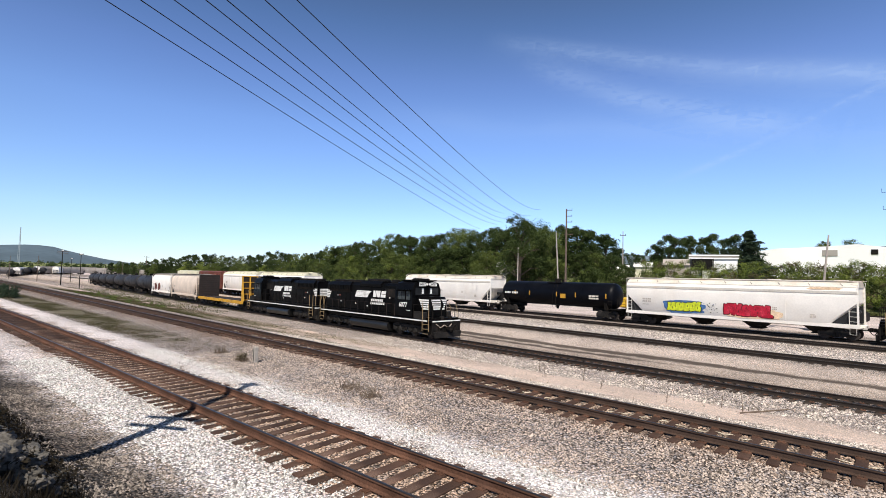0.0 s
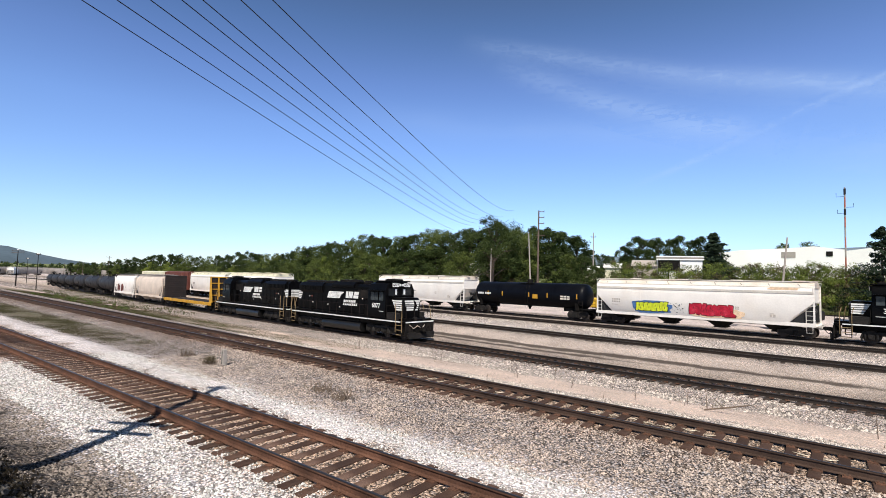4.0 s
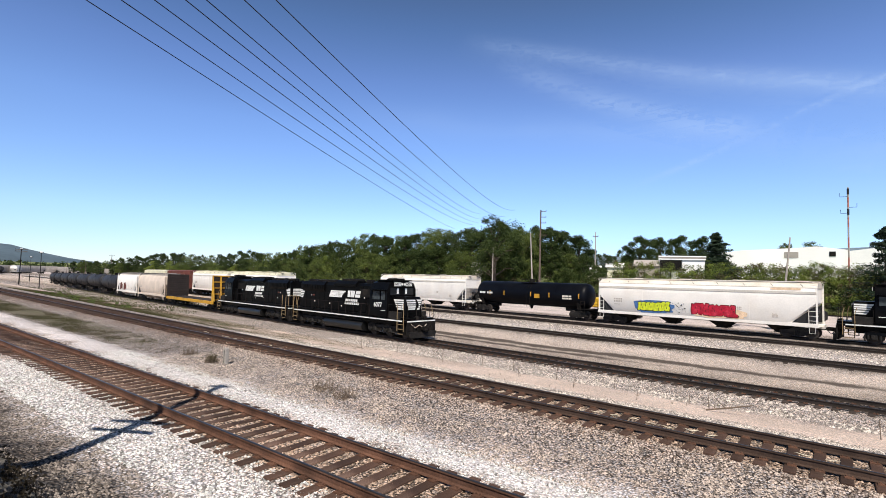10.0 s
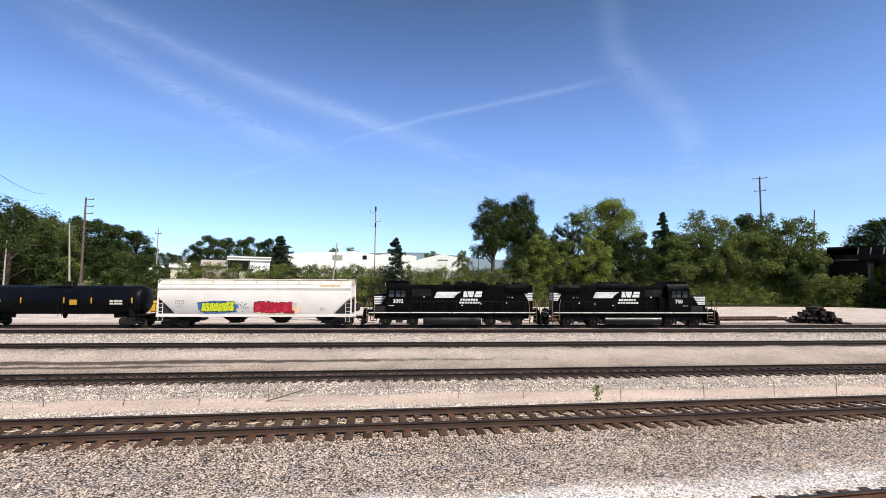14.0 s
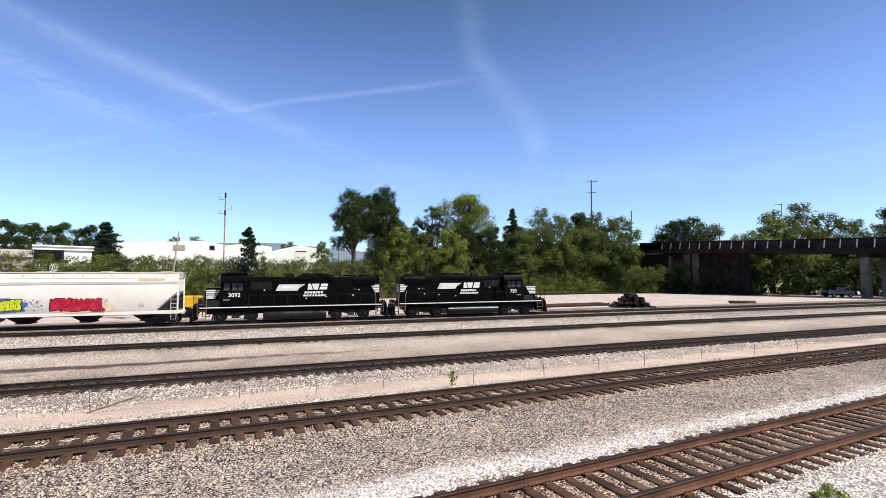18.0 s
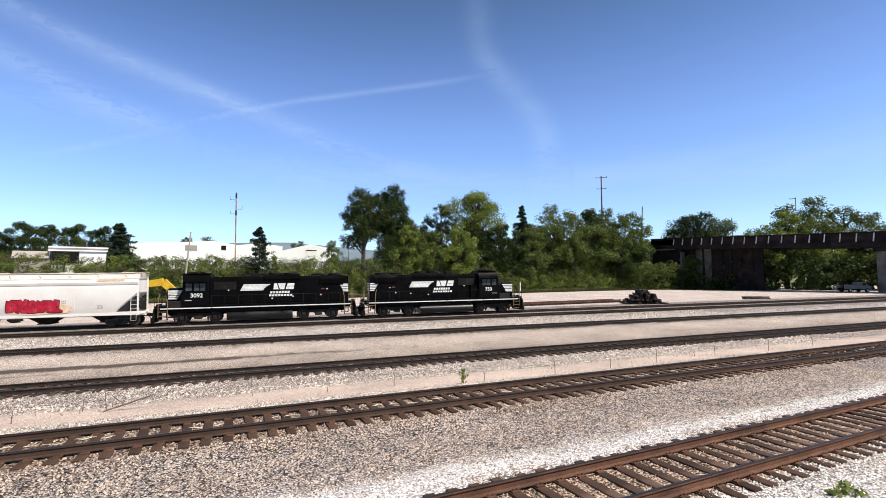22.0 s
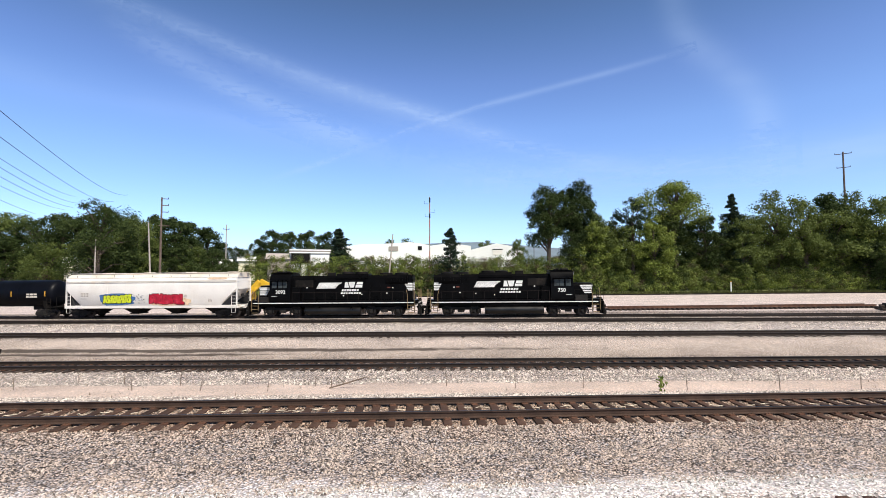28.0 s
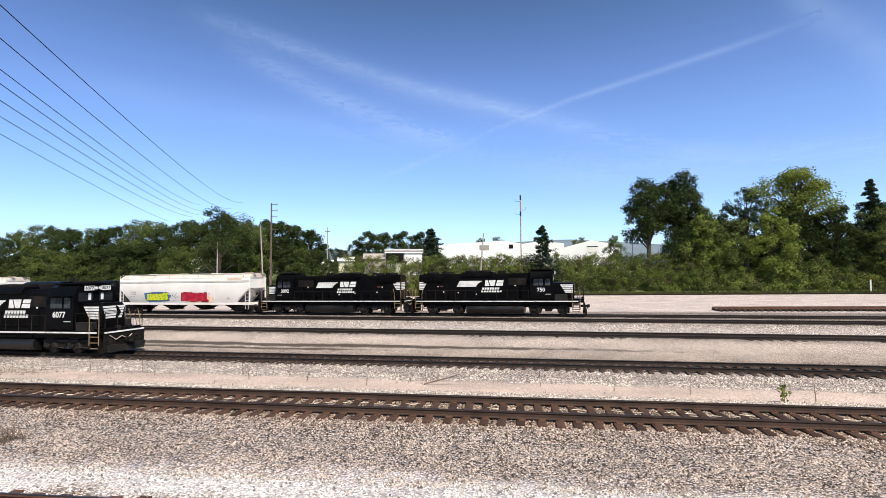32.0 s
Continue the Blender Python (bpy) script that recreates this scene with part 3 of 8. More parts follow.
def build_track(k, x0, x1, label, tie_len=2.6, pitch=0.5, near=(-40, 28), step=8.0, tie_mat=None, single=True):
    tr = thing("railway_track", label, "railway track", group="yard tracks")
    rnd = random.Random(k)
    n = max(int((x1 - x0) / step), 1)
    for side in (-0.755, 0.755):
        rings = []
        for i in range(n + 1):
            x = x0 + (x1 - x0) * i / n
            y, z = line_y(k, x) + side, line_z(k, x)
            rings.append([(x, y + p[0], z + p[1]) for p in RAIL])
        s = Shape().loft(rings)
        m = len(RAIL)
        s.mi = [1 if (i % m) in (6, 7, 8) and i < n * m else 0 for i in range(len(s.f))]
        part("rail", s, [(M_RAIL, M_RAIL_DULL, M_RAIL_DARK)[min(k - 1, 2)], M_RAILTOP], tr, "steel rail with a rusty web and a worn bright head", 50)
    base = Shape().box(-0.115, 0.115, -tie_len / 2, tie_len / 2, -0.18, 0, 0.012).mesh("tie", tie_mat or M_TIE)
    plates, far = Shape(), Shape()
    count = int((x1 - x0) / pitch)
    for i in range(count):
        x = x0 + (i + 0.5) * pitch + rnd.uniform(-0.03, 0.03)
        y = line_y(k, x) + rnd.uniform(-0.05, 0.05)
        zt = line_z(k, x) - 0.185 - 0.012 + rnd.uniform(-0.008, 0.004)
        if near[0] < x < near[1] and single:
            t = new("tie", base)
            t.parent = tr
            t.matrix_world = pose(x, y, zt, 0, 0, math.degrees(math.atan(TRACKS[k][1])) + rnd.uniform(-1.2, 1.2))
        else:
            far.box(x - 0.115, x + 0.115, y - tie_len / 2, y + tie_len / 2, zt - 0.15, zt)
        if near[0] < x < near[1]:
            for side in (-0.755, 0.755):
                yy = line_y(k, x) + side
                plates.box(x - 0.09, x + 0.09, yy - 0.18, yy + 0.18, zt - 0.002, zt + 0.022)
                for q in (-0.1, 0.1):
                    plates.box(x - 0.06, x - 0.03, yy + q - 0.012, yy + q + 0.012, zt + 0.02, zt + 0.05)
                    plates.box(x + 0.03, x + 0.06, yy + q - 0.012, yy + q + 0.012, zt + 0.02, zt + 0.05)
    if far.v:
        tagged(part("tie_row", far, tie_mat or M_TIE, tr, smooth=0), kind="stuff")
    if plates.v:
        tagged(part("tie_hardware", plates, M_RAIL, tr, "rusty tie plates with spikes", 0), kind="stuff")
    return tr

# ---- rolling stock ----


def wheelset_mesh(r=0.51):
    s = Shape()
    for side in (-1, 1):
        y = side * 0.755
        ring = []
        for yy, rr in ((y - side * 0.09, r + 0.03), (y - side * 0.06, r + 0.03), (y - side * 0.05, r), (y + side * 0.06, r - 0.005), (y + side * 0.06, r * 0.82), (y + side * 0.03, r * 0.78), (y + side * 0.02, r * 0.3), (y + side * 0.08, r * 0.26)):
            ring.append([(rr * math.cos(2 * math.pi * k / 20), yy, rr * math.sin(2 * math.pi * k / 20)) for k in range(20)])
        s.loft(ring)
    s.tube([(0, -0.95, 0), (0, 0.95, 0)], 0.09, 8)
    return s.mesh("wheelset", M_WHEEL)


WHEELSET = wheelset_mesh()
WHEELSET_SMALL = wheelset_mesh(0.457)


def truck(parent, x, axles, small=True):
    """A bogie with side frames, springs and wheelsets."""
    r = 0.457 if small else 0.51
    s = Shape()
    half = max(abs(a) for a in axles)
    for side in (-1, 1):
        y = side * 1.02
        if small:
            prof = [(-half - 0.25, r - 0.12), (-half - 0.2, r + 0.17), (-half + 0.25, r + 0.19), (-0.35, r + 0.42), (0.35, r + 0.42), (half - 0.25, r + 0.19), (half + 0.2, r + 0.17), (half + 0.25, r - 0.12), (half - 0.2, r - 0.12), (0.33, r - 0.28), (-0.33, r - 0.28), (-half + 0.2, r - 0.12)]
            s.prism(prof, y - 0.07, y + 0.07, "y")
            for q in (-0.16, 0, 0.16):
                s.tube([(q, y + side * 0.09, r - 0.2), (q, y + side * 0.09, r + 0.2)], 0.07, 8)
        else:
            s.box(-half - 0.55, half + 0.55, y - 0.09, y + 0.09, r + 0.12, r + 0.42, 0.04)
            for a in axles:
                s.box(a - 0.2, a + 0.2, y - 0.12, y + side * 0.14 + 0.02, r - 0.2, r + 0.22, 0.04)
                s.tube([(a, y, r), (a, y + side * 0.22, r)], 0.13, 10)
                for q in (-0.36, 0.36):
                    s.tube([(a + q, y + side * 0.08, r - 0.12), (a + q, y + side * 0.08, r + 0.2)], 0.09, 8)
                s.box(a - 0.30, a + 0.30, y - 0.05, y + side * 0.10 + 0.02, r + 0.40, r + 0.66, 0.04)
                s.tube([(a - 0.05, y + side * 0.12, r + 0.58), (a + 0.42, y + side * 0.12, r + 0.58)], 0.10, 10)
                s.tube([(a + 0.45, y + side * 0.1, r + 0.35), (a + 0.62, y + side * 0.14, r - 0.1)], 0.06, 6)
                s.box(a + 0.5, a + 0.62, y - 0.05, y + 0.05, r - 0.3, r + 0.05)
            for a, b in zip(axles[:-1], axles[1:]):
                c = (a + b) / 2
                s.box(c - 0.34, c + 0.34, y - 0.1, y + 0.13 * side + 0.03, r - 0.12, r + 0.2, 0.05)
    s.box(-0.25, 0.25, -1.0, 1.0, r - 0.05, r + 0.35, 0.03)
    f = part("truck", s, M_TRUCK, parent, "grimy cast steel bogie frame")
    f.location = (x, 0, 0)
    for a in axles:
        w = new("wheelset", WHEELSET_SMALL if small else WHEELSET)
        w.parent = f
        w.location = (a, 0, r)
    return f


def coupler(parent, x, d):
    s = Shape()
    s.box(min(x - d * 0.75, x), max(x - d * 0.75, x), -0.11, 0.11, 0.76, 0.98, 0.03)
    s.prism([(x - d * 0.12, -0.17), (x - d * 0.12, 0.19), (x + d * 0.08, 0.22), (x + d * 0.12, 0.05), (x + d * 0.02, 0.0), (x + d * 0.02, -0.17)], 0.72, 1.02, "z")
    s.tube([(x - d * 0.25, 0.35, 0.95), (x - d * 0.05, 0.4, 0.55), (x + d * 0.05, 0.3, 0.5)], 0.03, 6)
    return part("coupler", s, M_UNDER, parent, "dark steel knuckle coupler with air hose")


def words(parent, text, m, size, material, name="road_number"):
    c = bpy.data.curves.new(name, "FONT")
    c.body, c.size, c.extrude, c.align_x, c.align_y = text, size, 0.006, "CENTER", "CENTER"
    c.offset = size * 0.018
    c.resolution_u = 3
    c.materials.append(material)
    tmp = bpy.data.objects.new(name, c)
    scene.collection.objects.link(tmp)
    me = bpy.data.meshes.new_from_object(tmp.evaluated_get(bpy.context.evaluated_depsgraph_get()))
    bpy.data.objects.remove(tmp)
    me.name = name
    ob = new(name, me)
    ob.parent = parent
    ob.matrix_local = m
    return ob


def emblem(parent, side, x0, w, z0, h, y):
    """Plain shapes in place of the emblem: a striped banner with a dark wedge, two bold slanted blocks and two rows of lettering bars."""
    d = 1 if side < 0 else -1

    def X(u):
        return x0 + d * u * w
    t = 0.012
    ya, yb = (y - t, y + 0.002) if side < 0 else (y - 0.002, y + t)
    s = Shape()
    for k in range(5):
        v = k / 5
        za = z0 + h * (0.47 + 0.50 * v)
        zb = za + h * 0.090
        lean, cut = 0.065 * v, 0.41 + 0.17 * v ** 1.6
        s.prism([(X(lean), za), (X(cut), za), (X(cut + 0.022), zb), (X(lean + 0.012), zb)], ya, yb, "y")
    parts("banner_stripe", s, M_TRIM, parent, "white striped banner painted on the hood", 0)
    # slanted blocks beside the banner, parted by narrow dark slits
    s = Shape()
    za, zb = z0 + h * 0.53, z0 + h * 1.0
    zm = (za + zb) / 2
    s.prism([(X(0.60), za), (X(0.70), za), (X(0.665), zb), (X(0.615), zb)], ya, yb, "y")
    s.prism([(X(0.72), za), (X(0.80), za), (X(0.83), zb), (X(0.685), zb)], ya, yb, "y")
    s.prism([(X(0.83), za), (X(0.975), za), (X(0.985), zm - 0.02), (X(0.84), zm - 0.02)], ya, yb, "y")
    s.prism([(X(0.85), zm + 0.03), (X(0.985), zm + 0.03), (X(1.0), zb), (X(0.87), zb)], ya, yb, "y")
    parts("emblem_block", s, M_TRIM, parent, "bold white angular emblem shapes", 0)
    s = Shape()
    for row, (a, b, n) in enumerate(((0.54, 0.91, 7), (0.52, 0.96, 8))):
        za = z0 + h * (0.225 - 0.225 * row)
        for i in range(n):
            u = a + (b - a) * i / n
            k = (b - a) / n * 0.76
            s.prism([(X(u), za), (X(u + k), za), (X(u + k + 0.008), za + h * 0.17), (X(u + 0.008), za + h * 0.17)], ya, yb, "y")
    parts("lettering_bar", s, M_TRIM, parent, "two rows of white lettering bars", 0)


def locomotive(number, six_axle, m, label, mark=(-2.2, 2.2), half=8.85, nose=1.5):
    """A diesel road switcher that faces +x: nose, cab, long hood, walkways with rails, trucks and tank."""
    lo = thing("locomotive", label, "locomotive", m, "diesel locomotives")
    E, L = half, 2 * half
    nose1 = E - 0.9
    cab0, cab1 = nose1 - nose - 2.2, nose1 - nose
    hood0 = -E + 0.65
    # frame with walkway and white sill stripe
    s = Shape().box(-E, E, -1.52, 1.52, 1.28, 1.46, 0.02)
    s.box(-E + 0.5, E - 0.5, -1.25, 1.25, 1.02, 1.30)
    s.box(-E + 1, E - 1, -0.6, 0.6, 0.75, 1.10)
    s.box(-E, E, -1.25, 1.25, 1.44, 1.64)
    part("underframe", s, M_BLACK, lo, "black steel frame with side sill")
    s = Shape()
    for side in (-1, 1):
        n = 12
        for i in range(n):
            a, b = -E + 0.5 + (L - 1.0) * i / n, -E + 0.5 + (L - 1.0) * (i + 1) / n - (0.05 if i % 3 == 2 else 0.0)
            s.box(a, b, side * 1.522 - 0.006, side * 1.522 + 0.006, 1.36, 1.45)
    parts("sill_stripe", s, M_TRIM, lo, "worn white stripe along the walkway edge", 0)
    # long hood
    s = Shape()
    w, top = 0.92, 4.18
    s.prism([(-w, 1.62), (w, 1.62), (w, top - 0.22), (w - 0.22, top), (-w + 0.22, top), (-w, top - 0.22)], hood0, cab0 + 0.02)
    s.box(cab0 - 0.9, cab0, -1.25, 1.25, 1.62, 3.0, 0.03)
    part("long_hood", s, M_BLACK, lo)
    n = 13 if six_axle else 11
    pitch = (cab0 - 1.2 - hood0 - 0.5) / n
    for side in (-1, 1):
        for i in range(n):
            a = hood0 + 0.4 + i * pitch
            q = Shape().box(a, a + pitch - 0.06, side * w - 0.018, side * w + 0.018, 1.72, 3.25, 0.008)
            q.tube([(a + pitch - 0.14, side * (w + 0.03), 2.4), (a + pitch - 0.14, side * (w + 0.03), 2.6)], 0.015, 5)
            part("hood_door", q, M_BLACK, lo)
    # radiator, dynamic brake, fans, exhaust
    s = Shape()
    s.prism([(-w - 0.02, 3.25), (w + 0.02, 3.25), (w + 0.14, 3.5), (w + 0.14, 3.92), (w - 0.1, 4.24), (-w + 0.1, 4.24), (-w - 0.14, 3.92), (-w - 0.14, 3.5)], hood0 + 0.5, hood0 + (4.4 if six_axle else 2.7))
    for i in range(14):
        for side in (-1, 1):
            s.box(hood0 + 0.7 + i * 0.3, hood0 + 0.82 + i * 0.3, side * (w + 0.15) - 0.02, side * (w + 0.15) + 0.02, 3.5, 3.9) if hood0 + 0.82 + i * 0.3 < hood0 + (4.2 if six_axle else 2.5) else None
    part("radiator", s, M_BLACK, lo, "black flared radiator section with intake slats")
    s = Shape()
    b0 = hood0 + (6.0 if six_axle else 4.6)
    s.prism([(-w - 0.01, 3.82), (w + 0.01, 3.82), (w + 0.1, 3.9), (w + 0.1, 4.1), (w - 0.14, 4.36), (-w + 0.14, 4.36), (-w - 0.1, 4.1), (-w - 0.1, 3.9)], b0, b0 + 3.3)
    part("dynamic_brake", s, M_BLACK, lo)
    for x in ([hood0 + 1.2, hood0 + 2.8, hood0 + 4.4] if six_axle else [hood0 + 1.3, hood0 + 2.9]) + [b0 + 0.9, b0 + 2.3]:
        z = 4.36 if x >= b0 else 4.24
        q = Shape().tube([(x, 0, z - 0.03), (x, 0, z + 0.16)], 0.66, 20)
        q.tube([(x, 0, z + 0.16), (x, 0, z + 0.2)], [0.6, 0.2], 20)
        part("roof_fan", q, M_UNDER, lo)
    part("exhaust_pipe", Shape().box(b0 + 3.7, b0 + 4.5, -0.2, 0.2, 4.15, 4.5, 0.03), M_UNDER, lo)
    # cab
    s = Shape()
    cw = 1.54
    s.prism([(-cw, 1.62), (cw, 1.62), (cw, 3.75), (cw - 0.25, 4.28), (0.55, 4.50), (-0.55, 4.50), (-cw + 0.25, 4.28), (-cw, 3.75)], cab0, cab1)
    part("cab", s, M_BLACK, lo)
    part("cab_roof_edge", Shape().box(cab0 - 0.05, cab1 + 0.12, -1.0, 1.0, 4.46, 4.54, 0.02), M_BLACK, lo)
    for side in (-1, 1):
        for a, b in ((cab0 + 0.35, cab0 + 0.78), (cab0 + 0.84, cab0 + 1.27), (cab0 + 1.45, cab0 + 1.95)):
            q = Shape().box(a, b, side * cw - 0.012, side * cw + 0.012, 2.95, 3.62)
            part("side_window", q, M_PANE, lo)
        q = Shape()
        for a in (cab0 + 0.30, cab0 + 1.34, cab0 + 2.0):
            q.box(a - 0.03, a + 0.03, side * cw - 0.02, side * cw + 0.02, 2.9, 3.68)
        q.box(cab0 + 0.27, cab0 + 2.03, side * cw - 0.02, side * cw + 0.02, 3.64, 3.7)
        q.box(cab0 + 0.2, cab0 + 2.1, side * (cw + 0.16) - 0.16, side * (cw + 0.16) + 0.16, 3.72, 3.75)
        part("window_frame", q, M_BLACK, lo)
        words(lo, number, pose((cab0 + cab1) / 2 - 0.05, side * (cw + 0.004), 2.52, 90, 0, 0 if side < 0 else 180), 0.52, M_TRIM)
        part("marking_bar", Shape().box(cab1 - 0.75, cab1 - 0.2, side * cw - 0.01, side * cw + 0.01, 2.08, 2.12), M_TRIM, lo, "small white marking bar", 0)
    for side in (-1, 1):
        part("battery_box", Shape().box(cab1 + 0.15, cab1 + 1.35, side * 1.28 - 0.2, side * 1.28 + 0.2, 1.47, 2.05, 0.02), M_TRUCK, lo, "dull brown-grey equipment box on the walkway")
    # short nose
    s = Shape()
    s.prism([(-0.98, 1.62), (0.98, 1.62), (0.98, 2.95), (0.75, 3.22), (-0.75, 3.22), (-0.98, 2.95)], cab1, nose1 - 0.15)
    s.loft([[(nose1 - 0.15, y, z) for y, z in ((-0.98, 1.62), (0.98, 1.62), (0.98, 2.95), (0.75, 3.22), (-0.75, 3.22), (-0.98, 2.95))],
            [(nose1, y, z) for y, z in ((-0.82, 1.66), (0.82, 1.66), (0.82, 2.85), (0.65, 3.06), (-0.65, 3.06), (-0.82, 2.85))]])
    part("short_nose", s, M_BLACK, lo)
    s = Shape()
    for k in range(5):
        z = 2.22 + 0.17 * k
        s.box(nose1 - 0.01, nose1 + 0.012, -0.80 + 0.05 * (4 - k), 0.80 - 0.05 * (4 - k), z, z + 0.12)
        for side in (-1, 1):
            s.prism([(nose1 - 0.13, z), (nose1 - 0.85 - 0.1 * k, z), (nose1 - 0.92 - 0.1 * k, z + 0.12), (nose1 - 0.13, z + 0.12)], side * 0.98 - 0.012, side * 0.98 + 0.012, "y")
    parts("nose_stripe", s, M_TRIM, lo, "white painted nose stripes", 0)
    s = Shape()
    s.prism([(0.1, 2.2), (0.25, 2.2), (0.5, 2.5), (0.5, 2.62), (0.3, 2.95), (0.1, 3.05), (0.22, 2.65)], nose1 + 0.012, nose1 + 0.02, "x")
    part("nose_crest", s, M_BLACK, lo, "plain dark crest shape on the nose", 0)
    # rear end stripes
    s = Shape()
    for k in range(5):
        z = 2.60 + 0.165 * k
        s.box(hood0 - 0.012, hood0 + 0.01, -0.6, 0.6, z, z + 0.11)
        for side in (-1, 1):
            s.prism([(hood0 + 0.02, z), (hood0 + 0.45 + 0.09 * k, z), (hood0 + 0.52 + 0.09 * k, z + 0.11), (hood0 + 0.02, z + 0.11)], side * w - 0.032, side * w + 0.032, "y")
    parts("hood_end_stripe", s, M_TRIM, lo, "white stripes on the hood end", 0)
    # cab front: number board, windows, headlight
    q = Shape().box(cab1, cab1 + 0.16, -0.95, 0.95, 4.02, 4.38, 0.03)
    part("number_board", q, M_BLACK, lo, "black headboard above the windscreen")
    for side in (-1, 1):
        part("number_panel", Shape().box(cab1 + 0.15, cab1 + 0.175, side * 0.60 - 0.34, side * 0.60 + 0.34, 4.05, 4.35), M_TRIM, lo, "white number panel", 0)
        words(lo, number, pose(cab1 + 0.178, side * 0.60, 4.2, 90, 0, 90), 0.3, M_INK, "board_number")
    for side in (-1, 1):
        part("windscreen", Shape().box(cab1 - 0.01, cab1 + 0.015, side * 0.72 - 0.5, side * 0.72 + 0.5, 3.35, 3.92), M_GLASS, lo)
        part("window_post", Shape().box(cab1, cab1 + 0.02, side * 0.45 - 0.1, side * 0.45 + 0.1, 3.42, 3.86), M_TRIM, lo, smooth=0)
        part("headlight", Shape().tube([(cab1 + 0.14, side * 0.14, 4.2), (cab1 + 0.22, side * 0.14, 4.2)], 0.1, 12), M_TRIM, lo)
    # end platforms, pilots, steps, rails
    for d in (-1, 1):
        s = Shape()
        s.prism([(-1.48, 0.35), (1.48, 0.35), (1.5, 1.28), (-1.5, 1.28)], d * E - 0.06, d * E + 0.04)
        s.box(d * E - 0.12, d * E + 0.16, -1.15, 1.15, 0.2, 0.55, 0.04)
        part("pilot", s, M_UNDER, lo, "black plough pilot")
        part("pilot_stripe", Shape().box(d * E - 0.02, d * E + 0.05, -1.48, 1.48, 1.36, 1.45), M_TRIM, lo, smooth=0)
        q = Shape()
        for yy in (-0.95, -0.6, 0.6, 0.95):
            q.tube([(d * (E + 0.05), yy, 1.2), (d * (E + 0.16), yy + 0.05, 0.85), (d * (E + 0.14), yy + 0.1, 0.6)], 0.035, 6)
        q.tube([(d * (E + 0.06), -1.1, 1.15), (d * (E + 0.1), -0.6, 0.98), (d * (E + 0.1), 0, 1.12), (d * (E + 0.1), 0.6, 0.98), (d * (E + 0.06), 1.1, 1.15)], 0.03, 6)
        parts("hose", q, M_UNDER, lo, "air and control hoses on the pilot")
        q = Shape().tube([(d * (E + 0.07), -1.15, 1.22), (d * (E + 0.12), -0.75, 0.92), (d * (E + 0.13), -0.35, 1.12), (d * (E + 0.13), 0.1, 0.9), (d * (E + 0.1), 0.45, 1.16)], 0.028, 6)
        part("control_cable", q, M_CHORD, lo, "pale looped control cable")
        s = Shape().prism([(-1.3, 0.16), (1.3, 0.16), (1.42, 0.62), (0.55, 0.62), (0.4, 0.5), (-0.4, 0.5), (-0.55, 0.62), (-1.42, 0.62)], d * (E + 0.05), d * (E + 0.24))
        part("plough_blade", s, M_TRUCK, lo, "scuffed steel plough blade")
        s = Shape()
        for yy in (-0.42, 0.42):
            s.box(d * (E - 0.1) - 0.12, d * (E - 0.1) + 0.12, yy - 0.16, yy + 0.16, 1.46, 1.78, 0.04)
        parts("end_box", s, M_UNDER, lo, "small dark box on the end platform")
        coupler(lo, d * (E + 0.42), d)
        for side in (-1, 1):
            q = Shape()
            for k in range(3):
                x = d * (E - 0.75)
                q.box(x - 0.32, x + 0.32, side * 1.38 - 0.14, side * 1.38 + 0.14, 0.40 + 0.36 * k, 0.44 + 0.36 * k)
            for x in (d * (E - 0.42), d * (E - 1.08)):
                q.box(x - 0.02, x + 0.02, side * 1.38 - 0.14, side * 1.38 + 0.14, 0.40, 1.32)
            part("step_well", q, M_UNDER, lo, "black boarding steps")
            q = Shape()
            for k in range(3):
                q.box(d * (E - 0.75) - 0.3, d * (E - 0.75) + 0.3, side * 1.525 - 0.01, side * 1.525 + 0.012, 0.40 + 0.36 * k, 0.445 + 0.36 * k)
            parts("step_edge", q, M_HANDLE, lo, "tan painted step edge", 0)
            q = Shape()
            q.tube([(d * (E - 0.38), side * 1.53, 0.62), (d * (E - 0.38), side * 1.53, 2.2), (d * (E - 0.5), side * 1.46, 2.72)], 0.026, 6)
            q.tube([(d * (E - 1.12), side * 1.53, 0.62), (d * (E - 1.12), side * 1.53, 2.2), (d * (E - 1.25), side * 1.46, 2.72)], 0.026, 6)
            parts("grab_rail", q, M_HANDLE, lo, "tan painted boarding grab rail")
        q = Shape()
        for yy in (-1.4, -0.5, 0.5, 1.4):
            q.tube([(d * (E - 0.05), yy, 1.62), (d * (E - 0.05), yy, 2.68)], 0.022, 6)
        q.tube([(d * (E - 0.05), -1.4, 2.68), (d * (E - 0.05), -0.5, 2.68)], 0.02, 6)
        q.tube([(d * (E - 0.05), 1.4, 2.68), (d * (E - 0.05), 0.5, 2.68)], 0.02, 6)
        parts("end_railing", q, M_UNDER if d > 0 else M_HANDLE, lo, "", 35)
    for side in (-1, 1):
        q = Shape()
        n = 10
        x0, x1 = -E + 1.5, cab0 - 0.15
        for i in range(n + 1):
            x = x0 + (x1 - x0) * i / n
            q.tube([(x, side * 1.47, 1.45), (x, side * 1.47, 2.5)], 0.018, 5)
        q.tube([(x0 - 0.3, side * 1.47, 2.2), (x0, side * 1.47, 2.5), (x1, side * 1.47, 2.5)], 0.018, 5)
        part("walkway_railing", q, M_STEEL_DARK, lo, "thin black walkway handrail with stanchions")
        q = Shape()
        q.tube([(cab1 + 0.1, side * 1.47, 1.6), (cab1 + 0.1, side * 1.47, 2.6), (nose1 + 0.2, side * 1.47, 2.6), (nose1 + 0.3, side * 1.47, 1.62)], 0.02, 5)
        part("nose_railing", q, M_UNDER, lo)
